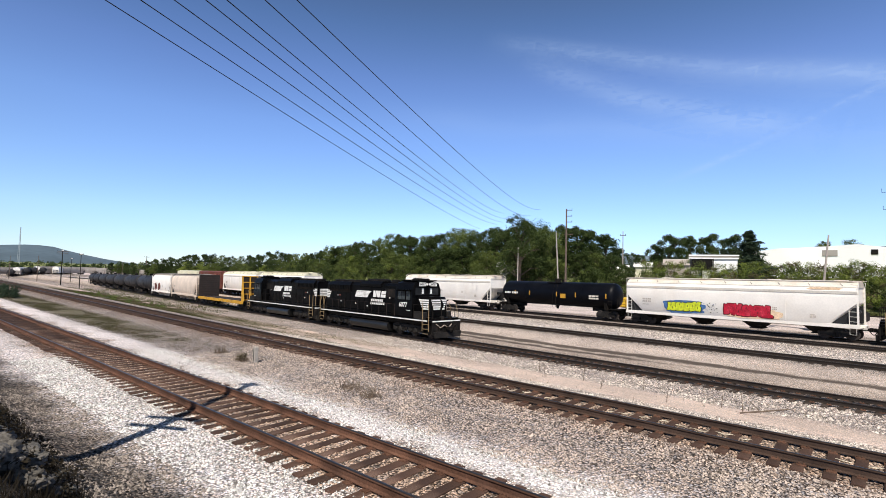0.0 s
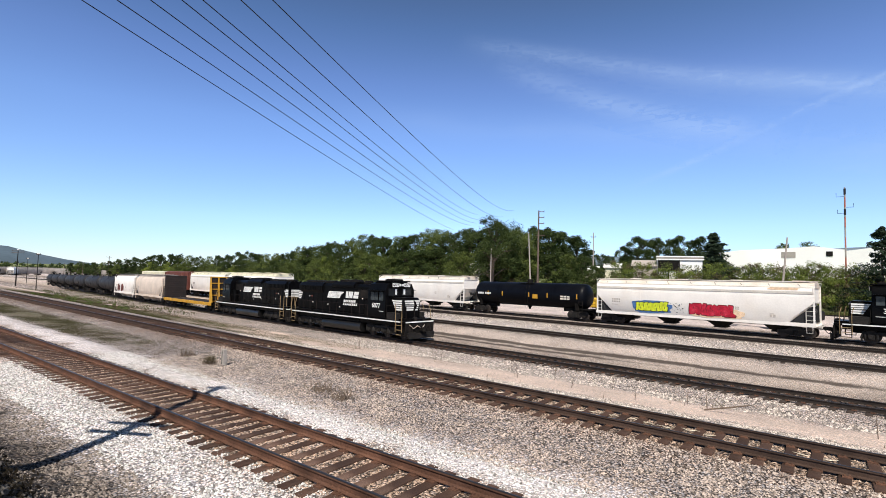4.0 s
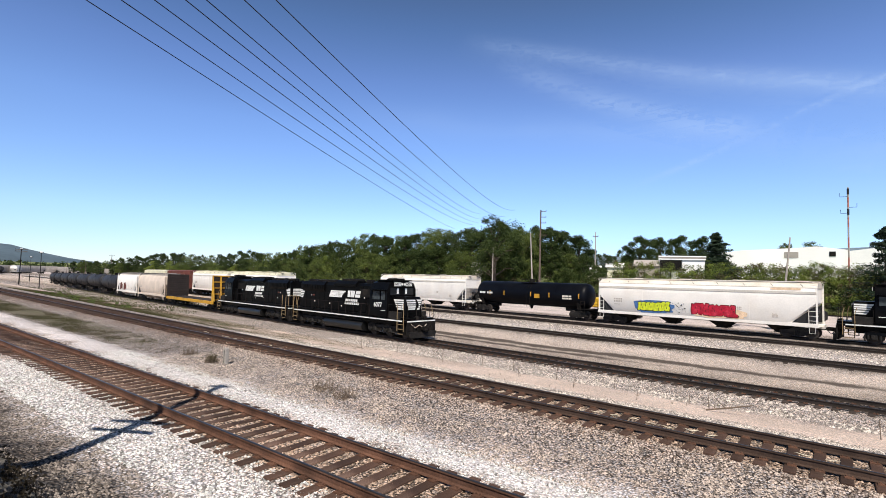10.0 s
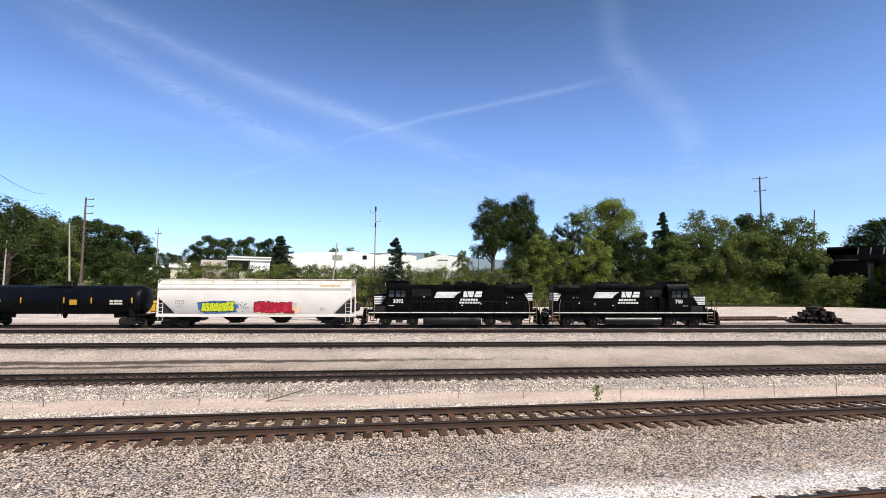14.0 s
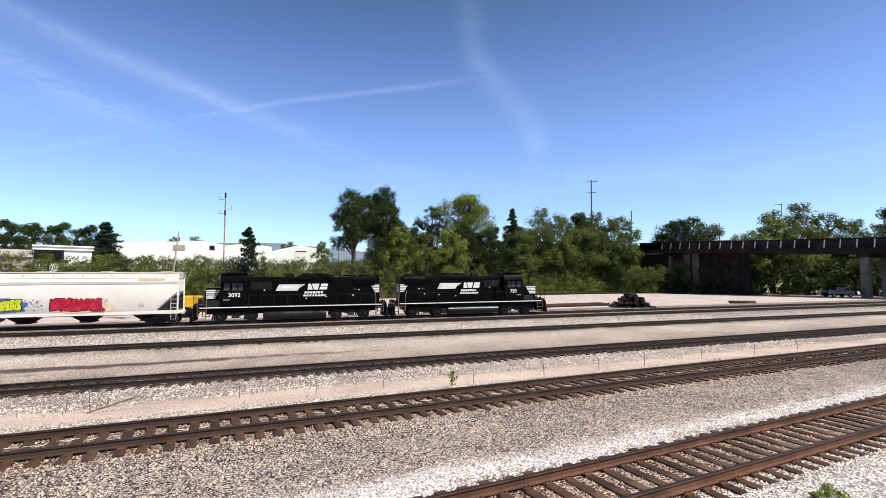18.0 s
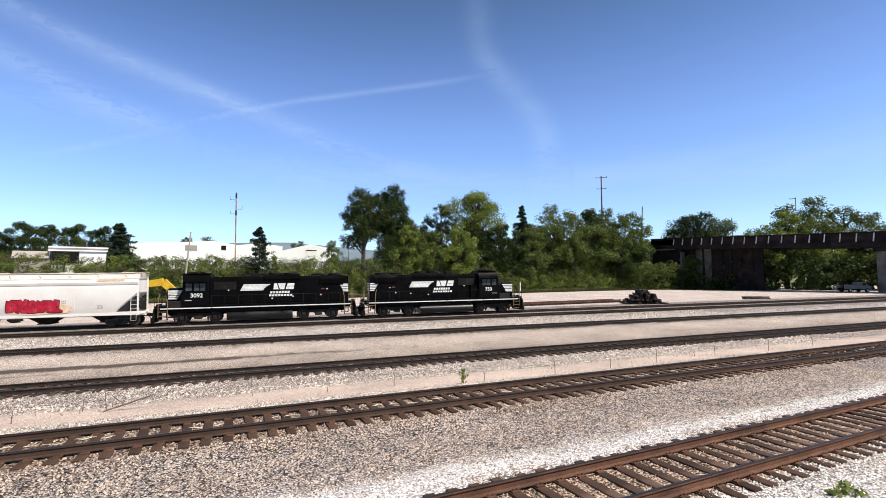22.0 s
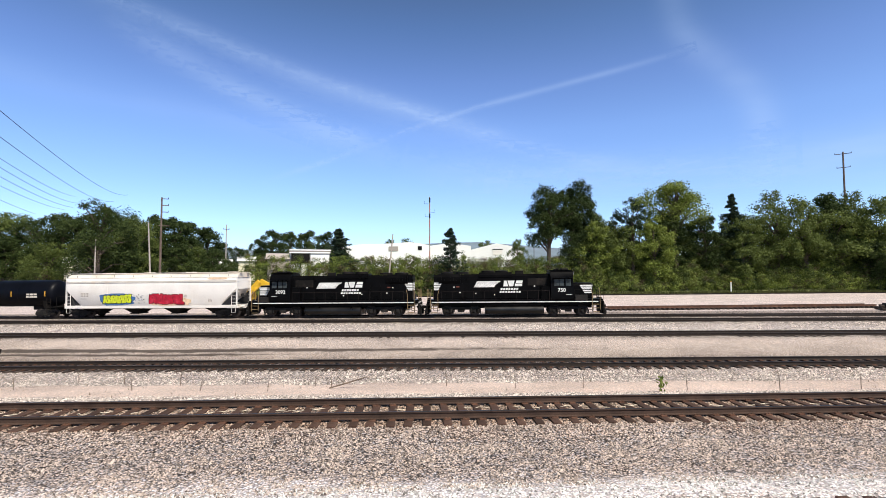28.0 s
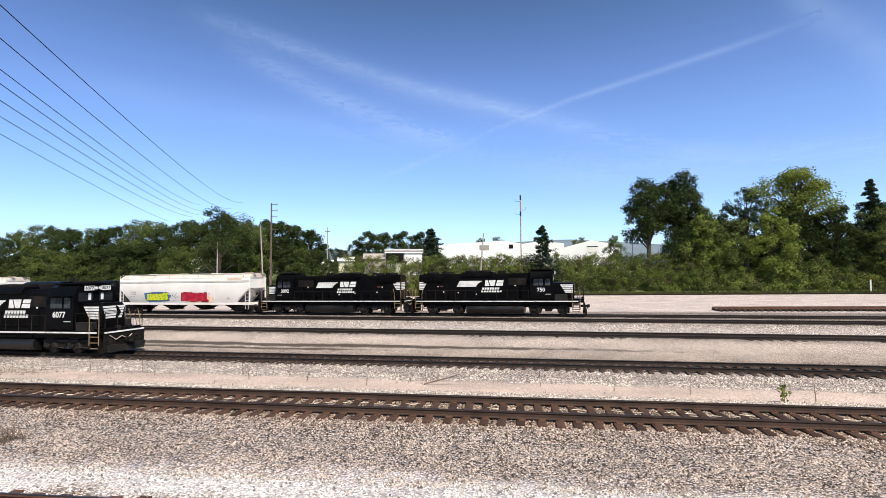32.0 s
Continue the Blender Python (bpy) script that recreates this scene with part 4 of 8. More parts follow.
        emblem(lo, side, mark[0] if side < 0 else mark[1], mark[1] - mark[0], 2.29, 1.22, side * (w + (0.022 if side < 0 else 0.022)))
        for q, z in ((mark[0] + 0.1, 2.2), (mark[0] + 2.0, 2.05), (hood0 + 2.0, 2.85), (hood0 + 2.6, 2.3), (cab0 - 1.6, 2.9), (cab0 - 0.4, 1.9)):
            part("marking_bar", Shape().box(q, q + 0.13, side * (w + 0.022) - 0.012, side * (w + 0.022) + 0.012, z, z + 0.1), M_TRIM, lo, smooth=0)
        part("marking_bar", Shape().box(hood0 + 2.3, hood0 + 2.62, side * (w + 0.022) - 0.012, side * (w + 0.022) + 0.012, 2.86, 2.98), M_MAROON, lo, "small red notice plate", 0)
        part("louvre_panel", Shape().box(cab0 - 2.2, cab0 - 0.3, side * w - 0.03, side * w + 0.03, 3.0, 3.72, 0.01), M_UNDER, lo, "dull intake grille panel")
    # roof details
    q = Shape()
    q.tube([(cab0 + 0.9, 0.45, 4.5), (cab0 + 0.9, 0.45, 4.72)], 0.05, 8)
    for y in (-0.2, 0, 0.2):
        q.tube([(cab0 + 0.6, y, 4.62), (cab0 + 0.98, y, 4.62)], [0.03, 0.09], 8)
    q.box(cab0 + 0.55, cab0 + 0.7, -0.25, 0.25, 4.5, 4.62, 0.02)
    part("air_horn", q, M_UNDER, lo)
    q = Shape().box(cab0 + 1.2, cab0 + 1.9, -0.6, 0.6, 4.5, 4.68, 0.05)
    part("air_conditioner", q, M_UNDER, lo)
    # tank and trucks
    tl = 2.9 if six_axle else 2.9
    arc = [(1.02 + 0.44 * math.cos(radians(a)), 0.60 + 0.42 * math.sin(radians(a))) for a in range(90, -91, -20)]
    prof = [(-y, z) for y, z in arc] + [(y, z) for y, z in reversed(arc)]
    part("fuel_tank", Shape().prism(prof, -tl, tl), M_FUEL, lo, "black rounded fuel tank with an oily sheen")
    for side in (-1, 1):
        part("air_reservoir", Shape().tube([(-tl + 0.2, side * 1.2, 1.12), (tl - 0.3, side * 1.2, 1.12)], 0.12, 10), M_UNDER, lo)
    if six_axle:
        for x in (-E + 2.85, E - 2.85):
            truck(lo, x, (-1.95, 0, 1.95), False)
    else:
        for x in (-5.3, 5.3):
            truck(lo, x, (-1.37, 1.37), False)
    return lo


def hopper_profile(curved):
    if curved:
        pts = [(1.45, 1.05), (1.58, 1.5), (1.62, 2.3), (1.60, 3.1), (1.45, 3.85), (1.15, 4.35), (0.6, 4.62), (0.0, 4.68)]
    else:
        pts = [(1.52, 1.05), (1.60, 1.25), (1.61, 3.3), (1.58, 3.78), (1.42, 4.15), (1.12, 4.42), (0.6, 4.58), (0.0, 4.62)]
    return [(y, z) for y, z in pts] + [(-y, z) for y, z in reversed(pts[:-1])]


def hopper_car(m, length, paint, label, curved=False, roof=None, graffiti=None, pockets=4):
    """A covered hopper: tub with sloped end sheets, side sills, outlet gates, roof hatches, end ladders and platforms."""
    h = thing("covered_hopper", label, "hopper car", m, "covered hopper cars")
    E = length / 2 - 0.55
    prof = hopper_profile(curved)
    low = [(y, z) for y, z in prof if z < 3.75] if not curved else prof
    s = Shape()
    inset = 1.9
    n = len(prof)

    def ring(x, zmin):
        return [(x, y, max(z, zmin)) for y, z in prof]
    s.loft([ring(-E + 0.05, 2.9), ring(-E + inset, 1.05), ring(E - inset, 1.05), ring(E - 0.05, 2.9)])
    part("tub", s, [paint], h)
    s = Shape()
    rp = [(y * 1.03, z + 0.02) for y, z in prof if z > 4.1]
    rp = rp + [(rp[-1][0], rp[-1][1] - 0.05), (rp[0][0], rp[0][1] - 0.05)]
    s.prism(rp, -E - 0.02, E + 0.02)
    part("roof_sheet", s, roof or paint, h, "weathered roof sheet with rust streaks")
    s = Shape()
    for side in (-1, 1):
        s.box(-E - 0.1, E + 0.1, side * 1.55 - 0.05, side * 1.55 + 0.05, 0.98, 1.28, 0.01)
    s.box(-length / 2 + 0.2, length / 2 - 0.2, -0.35, 0.35, 0.85, 1.2, 0.02)
    part("side_sill", s, paint, h)
    if not curved:
        s = Shape()
        for side in (-1, 1):
            s.box(-E, E, side * 1.60 - 0.03, side * 1.60 + 0.03, 3.62, 3.84, 0.01)
        part("top_chord", s, M_CHORD if roof else paint, h, "greyed top chord with rust streaks")
    # ends: posts, dark end slope frames, ladders
    for d in (-1, 1):
        s = Shape()
        for side in (-1, 1):
            y = side * 1.5
            s.box(d * E - 0.06, d * E + 0.06, y - 0.06, y + 0.06, 1.0, 4.12)
            for z in [1.5 + 0.38 * k for k in range(7)]:
                s.tube([(d * (E + 0.02), y, z), (d * (E + 0.02), y - side * 0.5, z)], 0.018, 5)
                s.tube([(d * (E + 0.02), y + side * 0.08, z), (d * (E - 0.5), y + side * 0.08, z)], 0.018, 5)
            s.box(d * (E - 0.52) - 0.02, d * (E - 0.52) + 0.02, y + side * 0.05, y + side * 0.1, 1.0, 3.1)
            s.tube([(d * (E - 0.1), y + side * 0.06, 1.0), (d * (E - 0.1), y + side * 0.06, 0.5), (d * (E - 0.5), y + side * 0.06, 0.5), (d * (E - 0.5), y + side * 0.06, 1.0)], 0.02, 5)
            s.tube([(d * (E + 0.04), y, 4.1), (d * (E + 0.1), y * 0.95, 4.5), (d * (E - 0.3), y * 0.9, 4.6)], 0.022, 5)
        s.box(min(d * (E - 0.1), d * (length / 2 - 0.35)), max(d * (E - 0.1), d * (length / 2 - 0.35)), -1.5, 1.5, 1.02, 1.08)
        part("end_ladder", s, paint, h, "end posts with ladder rungs and platform")
        # black triangular sheets stand in for the shade in the open end bays
        s = Shape()
        for side in (-1, 1):
            s.prism([(d * (E - 0.06), 1.28), (d * (E - 1.65), 1.28), (d * (E - 0.06), 2.75)], side * 1.42 - 0.02, side * 1.42 + 0.02, "y")
            s.tube([(d * (E - 0.9), side * 1.44, 1.28), (d * (E - 0.5), side * 1.44, 2.3)], 0.05, 6)
        s.tube([(d * (E - 0.3), 0.3, 2.2), (d * (E - 0.3), 0.9, 2.2)], 0.2, 10)
        parts("end_slope_bay", s, M_INK, h, "end slope bay and brake gear, blackened for the shade inside")
        coupler(h, d * (length / 2 + 0.02), d)
        truck(h, d * (E - 1.35), (-0.88, 0.88))
    # outlet pockets
    span = 2 * E - 5.2
    for i in range(pockets):
        x = -span / 2 + span * i / (pockets - 1)
        s = Shape()
        s.loft([[(x - 1.15, -1.35, 1.1), (x + 1.15, -1.35, 1.1), (x + 1.15, 1.35, 1.1), (x - 1.15, 1.35, 1.1)], [(x - 0.4, -0.6, 0.42), (x + 0.4, -0.6, 0.42), (x + 0.4, 0.6, 0.42), (x - 0.4, 0.6, 0.42)]])
        s.box(x - 0.5, x + 0.5, -0.75, 0.75, 0.34, 0.44)
        part("outlet_pocket", s, M_UNDER if not curved else paint, h, "dark hopper outlet pocket with gate")
    for i in range(8):
        x = -E + 1.2 + (2 * E - 2.4) * i / 7
        part("roof_hatch", Shape().box(x - 0.45, x + 0.45, -0.32, 0.32, 4.6, 4.72, 0.03) if i % 2 else Shape().box(x - 0.15, x + 0.15, -0.32, 0.32, 4.6, 4.66, 0.02), roof or paint, h)
    if not curved:
        for i in range(9):
            x = -E + 1.0 + (2 * E - 2.0) * i / 8
            for side in (-1, 1):
                q = Shape().tube([(x - 0.10, side * 1.18, 4.44), (x + 0.10, side * 1.40, 4.25)], 0.018, 5)
                part("hatch_bar", q, M_INK, h, "dark hatch locking bar")
    s = Shape()
    for y in (-0.75, 0.75):
        s.box(-E - 0.25, E + 0.25, y - 0.2, y + 0.2, 4.64, 4.67)
    part("running_board", s, roof or paint, h)
    s = Shape()
    for k in (3, 6, 9):
        x = -E + 2 * E * k / 12
        for side in (-1, 1):
            s.box(x - 0.012, x + 0.012, side * 1.615 - 0.008, side * 1.615 + 0.008, 1.28, 3.66)
    if not curved:
        parts("panel_seam", s, paint, h)
    # lettering bars
    s = Shape()
    rnd = random.Random(int(length * 10))
    for (x, z, cols, rows, sz) in ((-E + 1.7, 2.45, 5, 2, 0.15), (-E + 1.7, 1.95, 8, 1, 0.07), (E - 3.0, 1.85, 4, 1, 0.07), (E - 5.6, 2.25, 3, 2, 0.10), (E - 3.0, 1.62, 2, 1, 0.2)):
        for r in range(rows):
            for c in range(cols):
                s.box(x + c * sz * 1.2, x + c * sz * 1.2 + sz * 0.85, -1.625, -1.61, z - r * sz * 1.6, z - r * sz * 1.6 + sz)
    parts("lettering_bar", s, M_ROOF_TAN, h, "grey lettering bars", 0)
    return h, E


def splash(parent, name, x, z, w, h, material, y=-1.63, seed=0, label="", lumps=9):
    """An uneven flat patch of paint on a car side."""
    rnd = random.Random(seed)
    n = lumps * 4
    pts = []
    for i in range(n):
        a = 2 * math.pi * i / n
        k = 1 + rnd.uniform(-0.10, 0.10)
        c, sn = math.cos(a), math.sin(a)
        pts.append((x + w / 2 * k * math.copysign(abs(c) ** 0.55, c), z + h / 2 * k * math.copysign(abs(sn) ** 0.55, sn)))
    return part(name, Shape().prism(pts, y - 0.004, y + 0.004, "y"), material, parent, label, 0)


CHUNKS = (((0, 0.05), (0.30, 0), (0.36, 0.16), (0.46, 0.02), (0.98, 0), (1.02, 0.45), (0.86, 0.56), (1.0, 0.96), (0.55, 1.02), (0.48, 0.84), (0.38, 1.0), (0.02, 0.97), (0.08, 0.5)),
          ((0.06, 0), (0.62, 0.03), (0.70, 0.20), (0.78, 0), (1.04, 0.06), (0.96, 0.5), (1.02, 0.98), (0.40, 1.0), (0.30, 0.88), (0, 0.96), (-0.02, 0.4)),
          ((0, 0), (0.9, 0.02), (1.02, 0.3), (0.92, 0.42), (1.0, 0.9), (0.80, 1.03), (0.66, 0.86), (0.52, 1.0), (0.1, 0.95), (-0.03, 0.62), (0.1, 0.5)),
          ((0.02, 0.02), (1.25, 0), (1.30, 0.22), (0.96, 0.34), (0.98, 0.98), (0.5, 1.04), (0.44, 0.86), (0.3, 1.0), (0, 0.92)))


def glyphs(parent, x, z, w, h, order, material, outline, y, seed, flow=0.0):
    """Overlapping swollen shapes of a sprayed tag, each with a dark outline and dark inner strokes."""
    rnd = random.Random(seed)
    n = len(order)
    for i, which in enumerate(order):
        x0 = x - w / 2 + w * i / n
        z0 = z - h / 2 - flow * h * (i / max(n - 1, 1) - 0.5) * 0.4 + rnd.uniform(-0.03, 0.03)
        ww, hh = w / n * 1.04, h * rnd.uniform(0.95, 1.06)
        pts = [(x0 + ww * (u + 0.08 * v), z0 + hh * v) for u, v in CHUNKS[which]]
        cx, cz = sum(p[0] for p in pts) / len(pts), sum(p[1] for p in pts) / len(pts)
        soft = []
        for k, p in enumerate(pts):
            a, b = pts[k - 1], pts[(k + 1) % len(pts)]
            soft += [(p[0] + (a[0] - p[0]) * 0.14, p[1] + (a[1] - p[1]) * 0.14), (p[0] + (b[0] - p[0]) * 0.14, p[1] + (b[1] - p[1]) * 0.14)]
        big = [(cx + (p[0] - cx) * 1.10 + math.copysign(0.025, p[0] - cx), cz + (p[1] - cz) * 1.08 + math.copysign(0.025, p[1] - cz)) for p in soft]
        part("tag_outline", Shape().prism(big, y - 0.006 - i * 0.0012, y, "y"), outline, parent, smooth=0)
        part("tag_shape", Shape().prism(soft, y - 0.012 - i * 0.0012, y, "y"), material, parent, smooth=0)
        q = Shape()
        for k in range(2):
            u, v = cx + ww * (0.10 if k else -0.08), cz + hh * (0.14 - 0.30 * k)
            q.prism([(u - 0.02, v - 0.09), (u + 0.03, v - 0.09), (u + 0.06, v + 0.10), (u + 0.015, v + 0.11)], y - 0.016 - i * 0.0012, y, "y")
        parts("tag_stroke", q, outline, parent, "", 0)


def speckle(parent, x, z, w, h, n, material, y, seed, size=0.05):
    """Small stray marks of a spray can."""
    rnd = random.Random(seed)
    q = Shape()
    for i in range(n):
        u, v, k = x + rnd.uniform(-w, w) / 2, z + rnd.uniform(-h, h) / 2, size * rnd.uniform(0.5, 1.4)
        q.prism([(u - k, v - k * 0.4), (u + k * 0.8, v - k * 0.6), (u + k, v + k * 0.3), (u - k * 0.6, v + k * 0.6)], y - 0.006, y + 0.004, "y")
    parts("stray_mark", q, material, parent, "small stray paint marks", 0)


def tank_car(m, length, paint, label, detailed=False, radius=1.42):
    t = thing("tank_car", label, "tank car", m, "tank cars")
    B = length / 2 - 0.75
    zc = 1.15 + radius
    rings = []
    for x, k in ((-B, 0.12), (-B + 0.06, 0.5), (-B + 0.2, 0.8), (-B + 0.42, 0.95), (-B + 0.7, 1.0), (-0.05, 1.0), (0.05, 1.0), (B - 0.7, 1.0), (B - 0.42, 0.95), (B - 0.2, 0.8), (B - 0.06, 0.5), (B, 0.12)):
        rings.append([(x, radius * k * math.cos(2 * math.pi * i / 32), zc + radius * k * math.sin(2 * math.pi * i / 32)) for i in range(32)])
    part("tank", Shape().loft(rings), paint, t)
    s = Shape()
    for x in (-B * 0.5, 0.0, B * 0.5):
        s.prism([((radius + 0.012) * math.cos(2 * math.pi * i / 32), zc + (radius + 0.012) * math.sin(2 * math.pi * i / 32)) for i in range(32)], x - 0.03, x + 0.03)
    part("weld_band", s, paint, t)
    for d in (-1, 1):
        s = Shape()
        s.box(min(d * (B - 3.2), d * (length / 2 - 0.1)), max(d * (B - 3.2), d * (length / 2 - 0.1)), -0.32, 0.32, 0.8, 1.2, 0.02)
        s.box(d * (length / 2 - 0.75) - 0.5, d * (length / 2 - 0.75) + 0.5, -1.45, 1.45, 1.1, 1.16)
        part("stub_sill", s, M_UNDER, t)
        s = Shape()
        x = d * (length / 2 - 0.3)
        s.tube([(x, -1.4, 1.16), (x, -1.4, 2.2), (x, 1.4, 2.2), (x, 1.4, 1.16)], 0.022, 6)
        for side in (-1, 1):
            for k in range(5):
                s.tube([(d * (B - 0.6), side * 1.48, 0.6 + 0.35 * k), (d * (B - 0.15), side * 1.48, 0.6 + 0.35 * k)], 0.018, 5)
            for xx in (B - 0.6, B - 0.15):
                s.tube([(d * xx, side * 1.48, 0.5), (d * xx, side * 1.48, 2.1)], 0.02, 5)
        part("end_railing", s, M_UNDER, t)
        coupler(t, d * (length / 2 + 0.02), d)
        truck(t, d * (B - 1.1), (-0.88, 0.88))
        s = Shape().prism([(-1.1, 1.0), (1.1, 1.0), (1.25, zc - 0.75), (0.9, zc - 1.1), (0, zc - 1.38), (-0.9, zc - 1.1), (-1.25, zc - 0.75)], d * (B - 1.25), d * (B - 0.95))
        part("saddle", s, M_UNDER, t)
    s = Shape()
    s.tube([(0, 0, zc + radius - 0.1), (0, 0, zc + radius + 0.32)], 0.32, 14)
    s.tube([(0, 0, zc + radius + 0.32), (0, 0, zc + radius + 0.42)], [0.36, 0.3], 14)
    s.tube([(0.7, 0.1, zc + radius - 0.1), (0.7, 0.1, zc + radius + 0.25)], 0.14, 10)
    part("manway", s, M_UNDER, t, "black manway with bolted cover")
    s = Shape()
    s.box(-1.0, 1.0, -0.85, 0.85, zc + radius - 0.10, zc + radius - 0.05)
    for y in (-0.85, 0.85):
        s.tube([(-1.0, y, zc + radius - 0.1), (-1.0, y, zc + radius + 0.3), (1.0, y, zc + radius + 0.3), (1.0, y, zc + radius - 0.1)], 0.018, 5)
    for y in (-1.4, 1.4):
        s.tube([(0.3, y * 1.04, 1.0), (0.3, y * 1.06, zc), (0.3, y * 0.7, zc + radius)], 0.018, 5)
        s.tube([(0.7, y * 1.04, 1.0), (0.7, y * 1.06, zc), (0.7, y * 0.7, zc + radius)], 0.018, 5)
    part("top_platform", s, M_UNDER, t, "black top platform with handrails and ladder")
    part("bottom_outlet", Shape().tube([(0, 0, zc - radius), (0, 0, zc - radius - 0.4)], [0.25, 0.12], 10), M_UNDER, t)
    if detailed:
        for x in (-B + 2.6, -B + 4.9, 0.8, 3.4, B - 0.9):
            q = Shape()
            n = 6
            for k in range(n):
                a0, a1 = radians(-12 + 22 * k / n), radians(-12 + 22 * (k + 1) / n)
                r = radius + 0.014
                q.add([(x - 0.07, -r * math.cos(a0), zc + r * math.sin(a0)), (x + 0.07, -r * math.cos(a0), zc + r * math.sin(a0)), (x + 0.07, -r * math.cos(a1), zc + r * math.sin(a1)), (x - 0.07, -r * math.cos(a1), zc + r * math.sin(a1))], [(0, 1, 2, 3)])
            part("reflector_strip", q, M_YELLOW, t, "yellow reflective strip", 0)
        part("placard", Shape().box(1.35, 2.05, -radius - 0.03, -radius + 0.02, zc - 0.45, zc + 0.05), M_YELLOW, t, "yellow square placard", 0)
        q = Shape()
        for i in range(9):
            if i != 4:
                q.box(-B + 0.9 + i * 0.24, -B + 1.07 + i * 0.24, -radius - 0.02, -radius + 0.03, zc - 0.18, zc + 0.06)
        parts("lettering_bar", q, M_TRIM, t, "white lettering bars", 0)
        q = Shape()
        for i in range(6):
            q.box(B - 3.0 + (i % 3) * 0.42, B - 2.66 + (i % 3) * 0.42, -radius - 0.02, -radius + 0.05, zc - 0.42 + 0.26 * (i // 3), zc - 0.24 + 0.26 * (i // 3))
        parts("lettering_bar", q, M_HOPPER_ROOF, t, "grey lettering bars", 0)
    return t


def bulkhead_flat(m, length, label):
    f = thing("bulkhead_flat_car", label, "flat car", m)
    E = length / 2 - 0.5
    part("frame", Shape().box(-E, E, -1.4, 1.4, 0.85, 1.12, 0.02), M_UNDER, f)
    for side in (-1, 1):
        q = Shape().box(-E, E, side * 1.48 - 0.08, side * 1.48 + 0.08, 0.8, 1.2, 0.02)
        for k in range(12):
            x = -E + 0.6 + (2 * E - 1.2) * k / 11
            q.box(x - 0.06, x + 0.06, side * 1.58 - 0.05, side * 1.58 + 0.05, 0.82, 1.16)
        part("side_sill", q, M_YELLOW, f, "yellow side sill with stake pockets")
    for i in range(14):
        x = -E + 0.9 + (2 * E - 1.8) * i / 14
        part("deck_plank", Shape().box(x, x + (2 * E - 1.8) / 14 - 0.04, -1.38, 1.38, 1.12, 1.2, 0.01), M_LUMBER, f)
    s = Shape()
    for k in range(10):
        s.box(-E + 0.5, -E + 0.62, -1.5, 1.5, 1.2 + 0.34 * k, 1.52 + 0.34 * k, 0.02)
    parts("bulkhead_board", s, M_LUMBER, f, "dark bulkhead board")
    part("bulkhead_backing", Shape().box(-E + 0.53, -E + 0.58, -1.48, 1.48, 1.2, 4.55), M_LUMBER, f)
    for d in (-1, 1):
        s = Shape()
        x = d * (E - 0.35)
        for y in (-1.48, -0.5, 0.5, 1.48):
            s.box(x - 0.12, x + 0.12, y - 0.07, y + 0.07, 1.1, 4.55, 0.01)
            if d > 0:
                s.prism([(x, 1.2), (x + 0.75, 1.2), (x + 0.05, 4.5), (x, 4.5)], y - 0.04, y + 0.04, "y")
        for k in range(5):
            s.box(x - 0.08, x + 0.08, -1.48, 1.48, 1.3 + 0.78 * k, 1.42 + 0.78 * k)
        part("bulkhead_frame", s, M_YELLOW if d > 0 else M_LUMBER, f, "tall bulkhead end frame with ribs")
        coupler(f, d * (length / 2 + 0.02), d)
        truck(f, d * (E - 1.9), (-0.88, 0.88))
    # dark sheet put in for the darkness between the open frame's ribs
    part("bulkhead_sheet", Shape().box(E - 0.42, E - 0.36, -1.46, 1.46, 1.2, 4.5), M_LUMBER, f)
    return f


def box_car(m, length, paint, label):
    b = thing("box_car", label, "box car", m)
    E = length / 2 - 0.4
    part("body", Shape().prism([(-1.55, 1.0), (1.55, 1.0), (1.55, 4.5), (0.9, 4.7), (-0.9, 4.7), (-1.55, 4.5)], -E, E), paint, b)
    s = Shape()
    for k in range(15):
        x = -E + 0.4 + (2 * E - 0.8) * k / 14
        for side in (-1, 1):
            s.box(x - 0.05, x + 0.05, side * 1.58 - 0.04, side * 1.58 + 0.04, 1.1, 4.4)
    part("side_ribs", s, paint, b)
    for side in (-1, 1):
        part("sliding_door", Shape().box(-1.5, 1.5, side * 1.64 - 0.04, side * 1.64 + 0.04, 1.15, 4.3, 0.02), paint, b)
    part("underframe", Shape().box(-E, E, -0.4, 0.4, 0.75, 1.05), M_UNDER, b)
    for d in (-1, 1):
        coupler(b, d * (length / 2 + 0.02), d)
        truck(b, d * (E - 1.8), (-0.88, 0.88))
    return b

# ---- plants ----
# dead growth made near black, with the hollow's shade in its colour
M_STRAW = foliage("shade_dark_dead_growth", (0.010, 0.008, 0.006), (0.050, 0.040, 0.026))
EYE_Z = 4.25


def polar(az, r):
    """The place at r metres from the viewpoint, az degrees to the right of straight ahead."""
    a = radians(az)
    return r * math.sin(a), r * math.cos(a)


def behind_siding(az):
    """How far off the ground just beyond the far siding lies in a direction."""
    a = radians(az)
    return 111.0 / (math.cos(a) + 0.109 * math.sin(a))


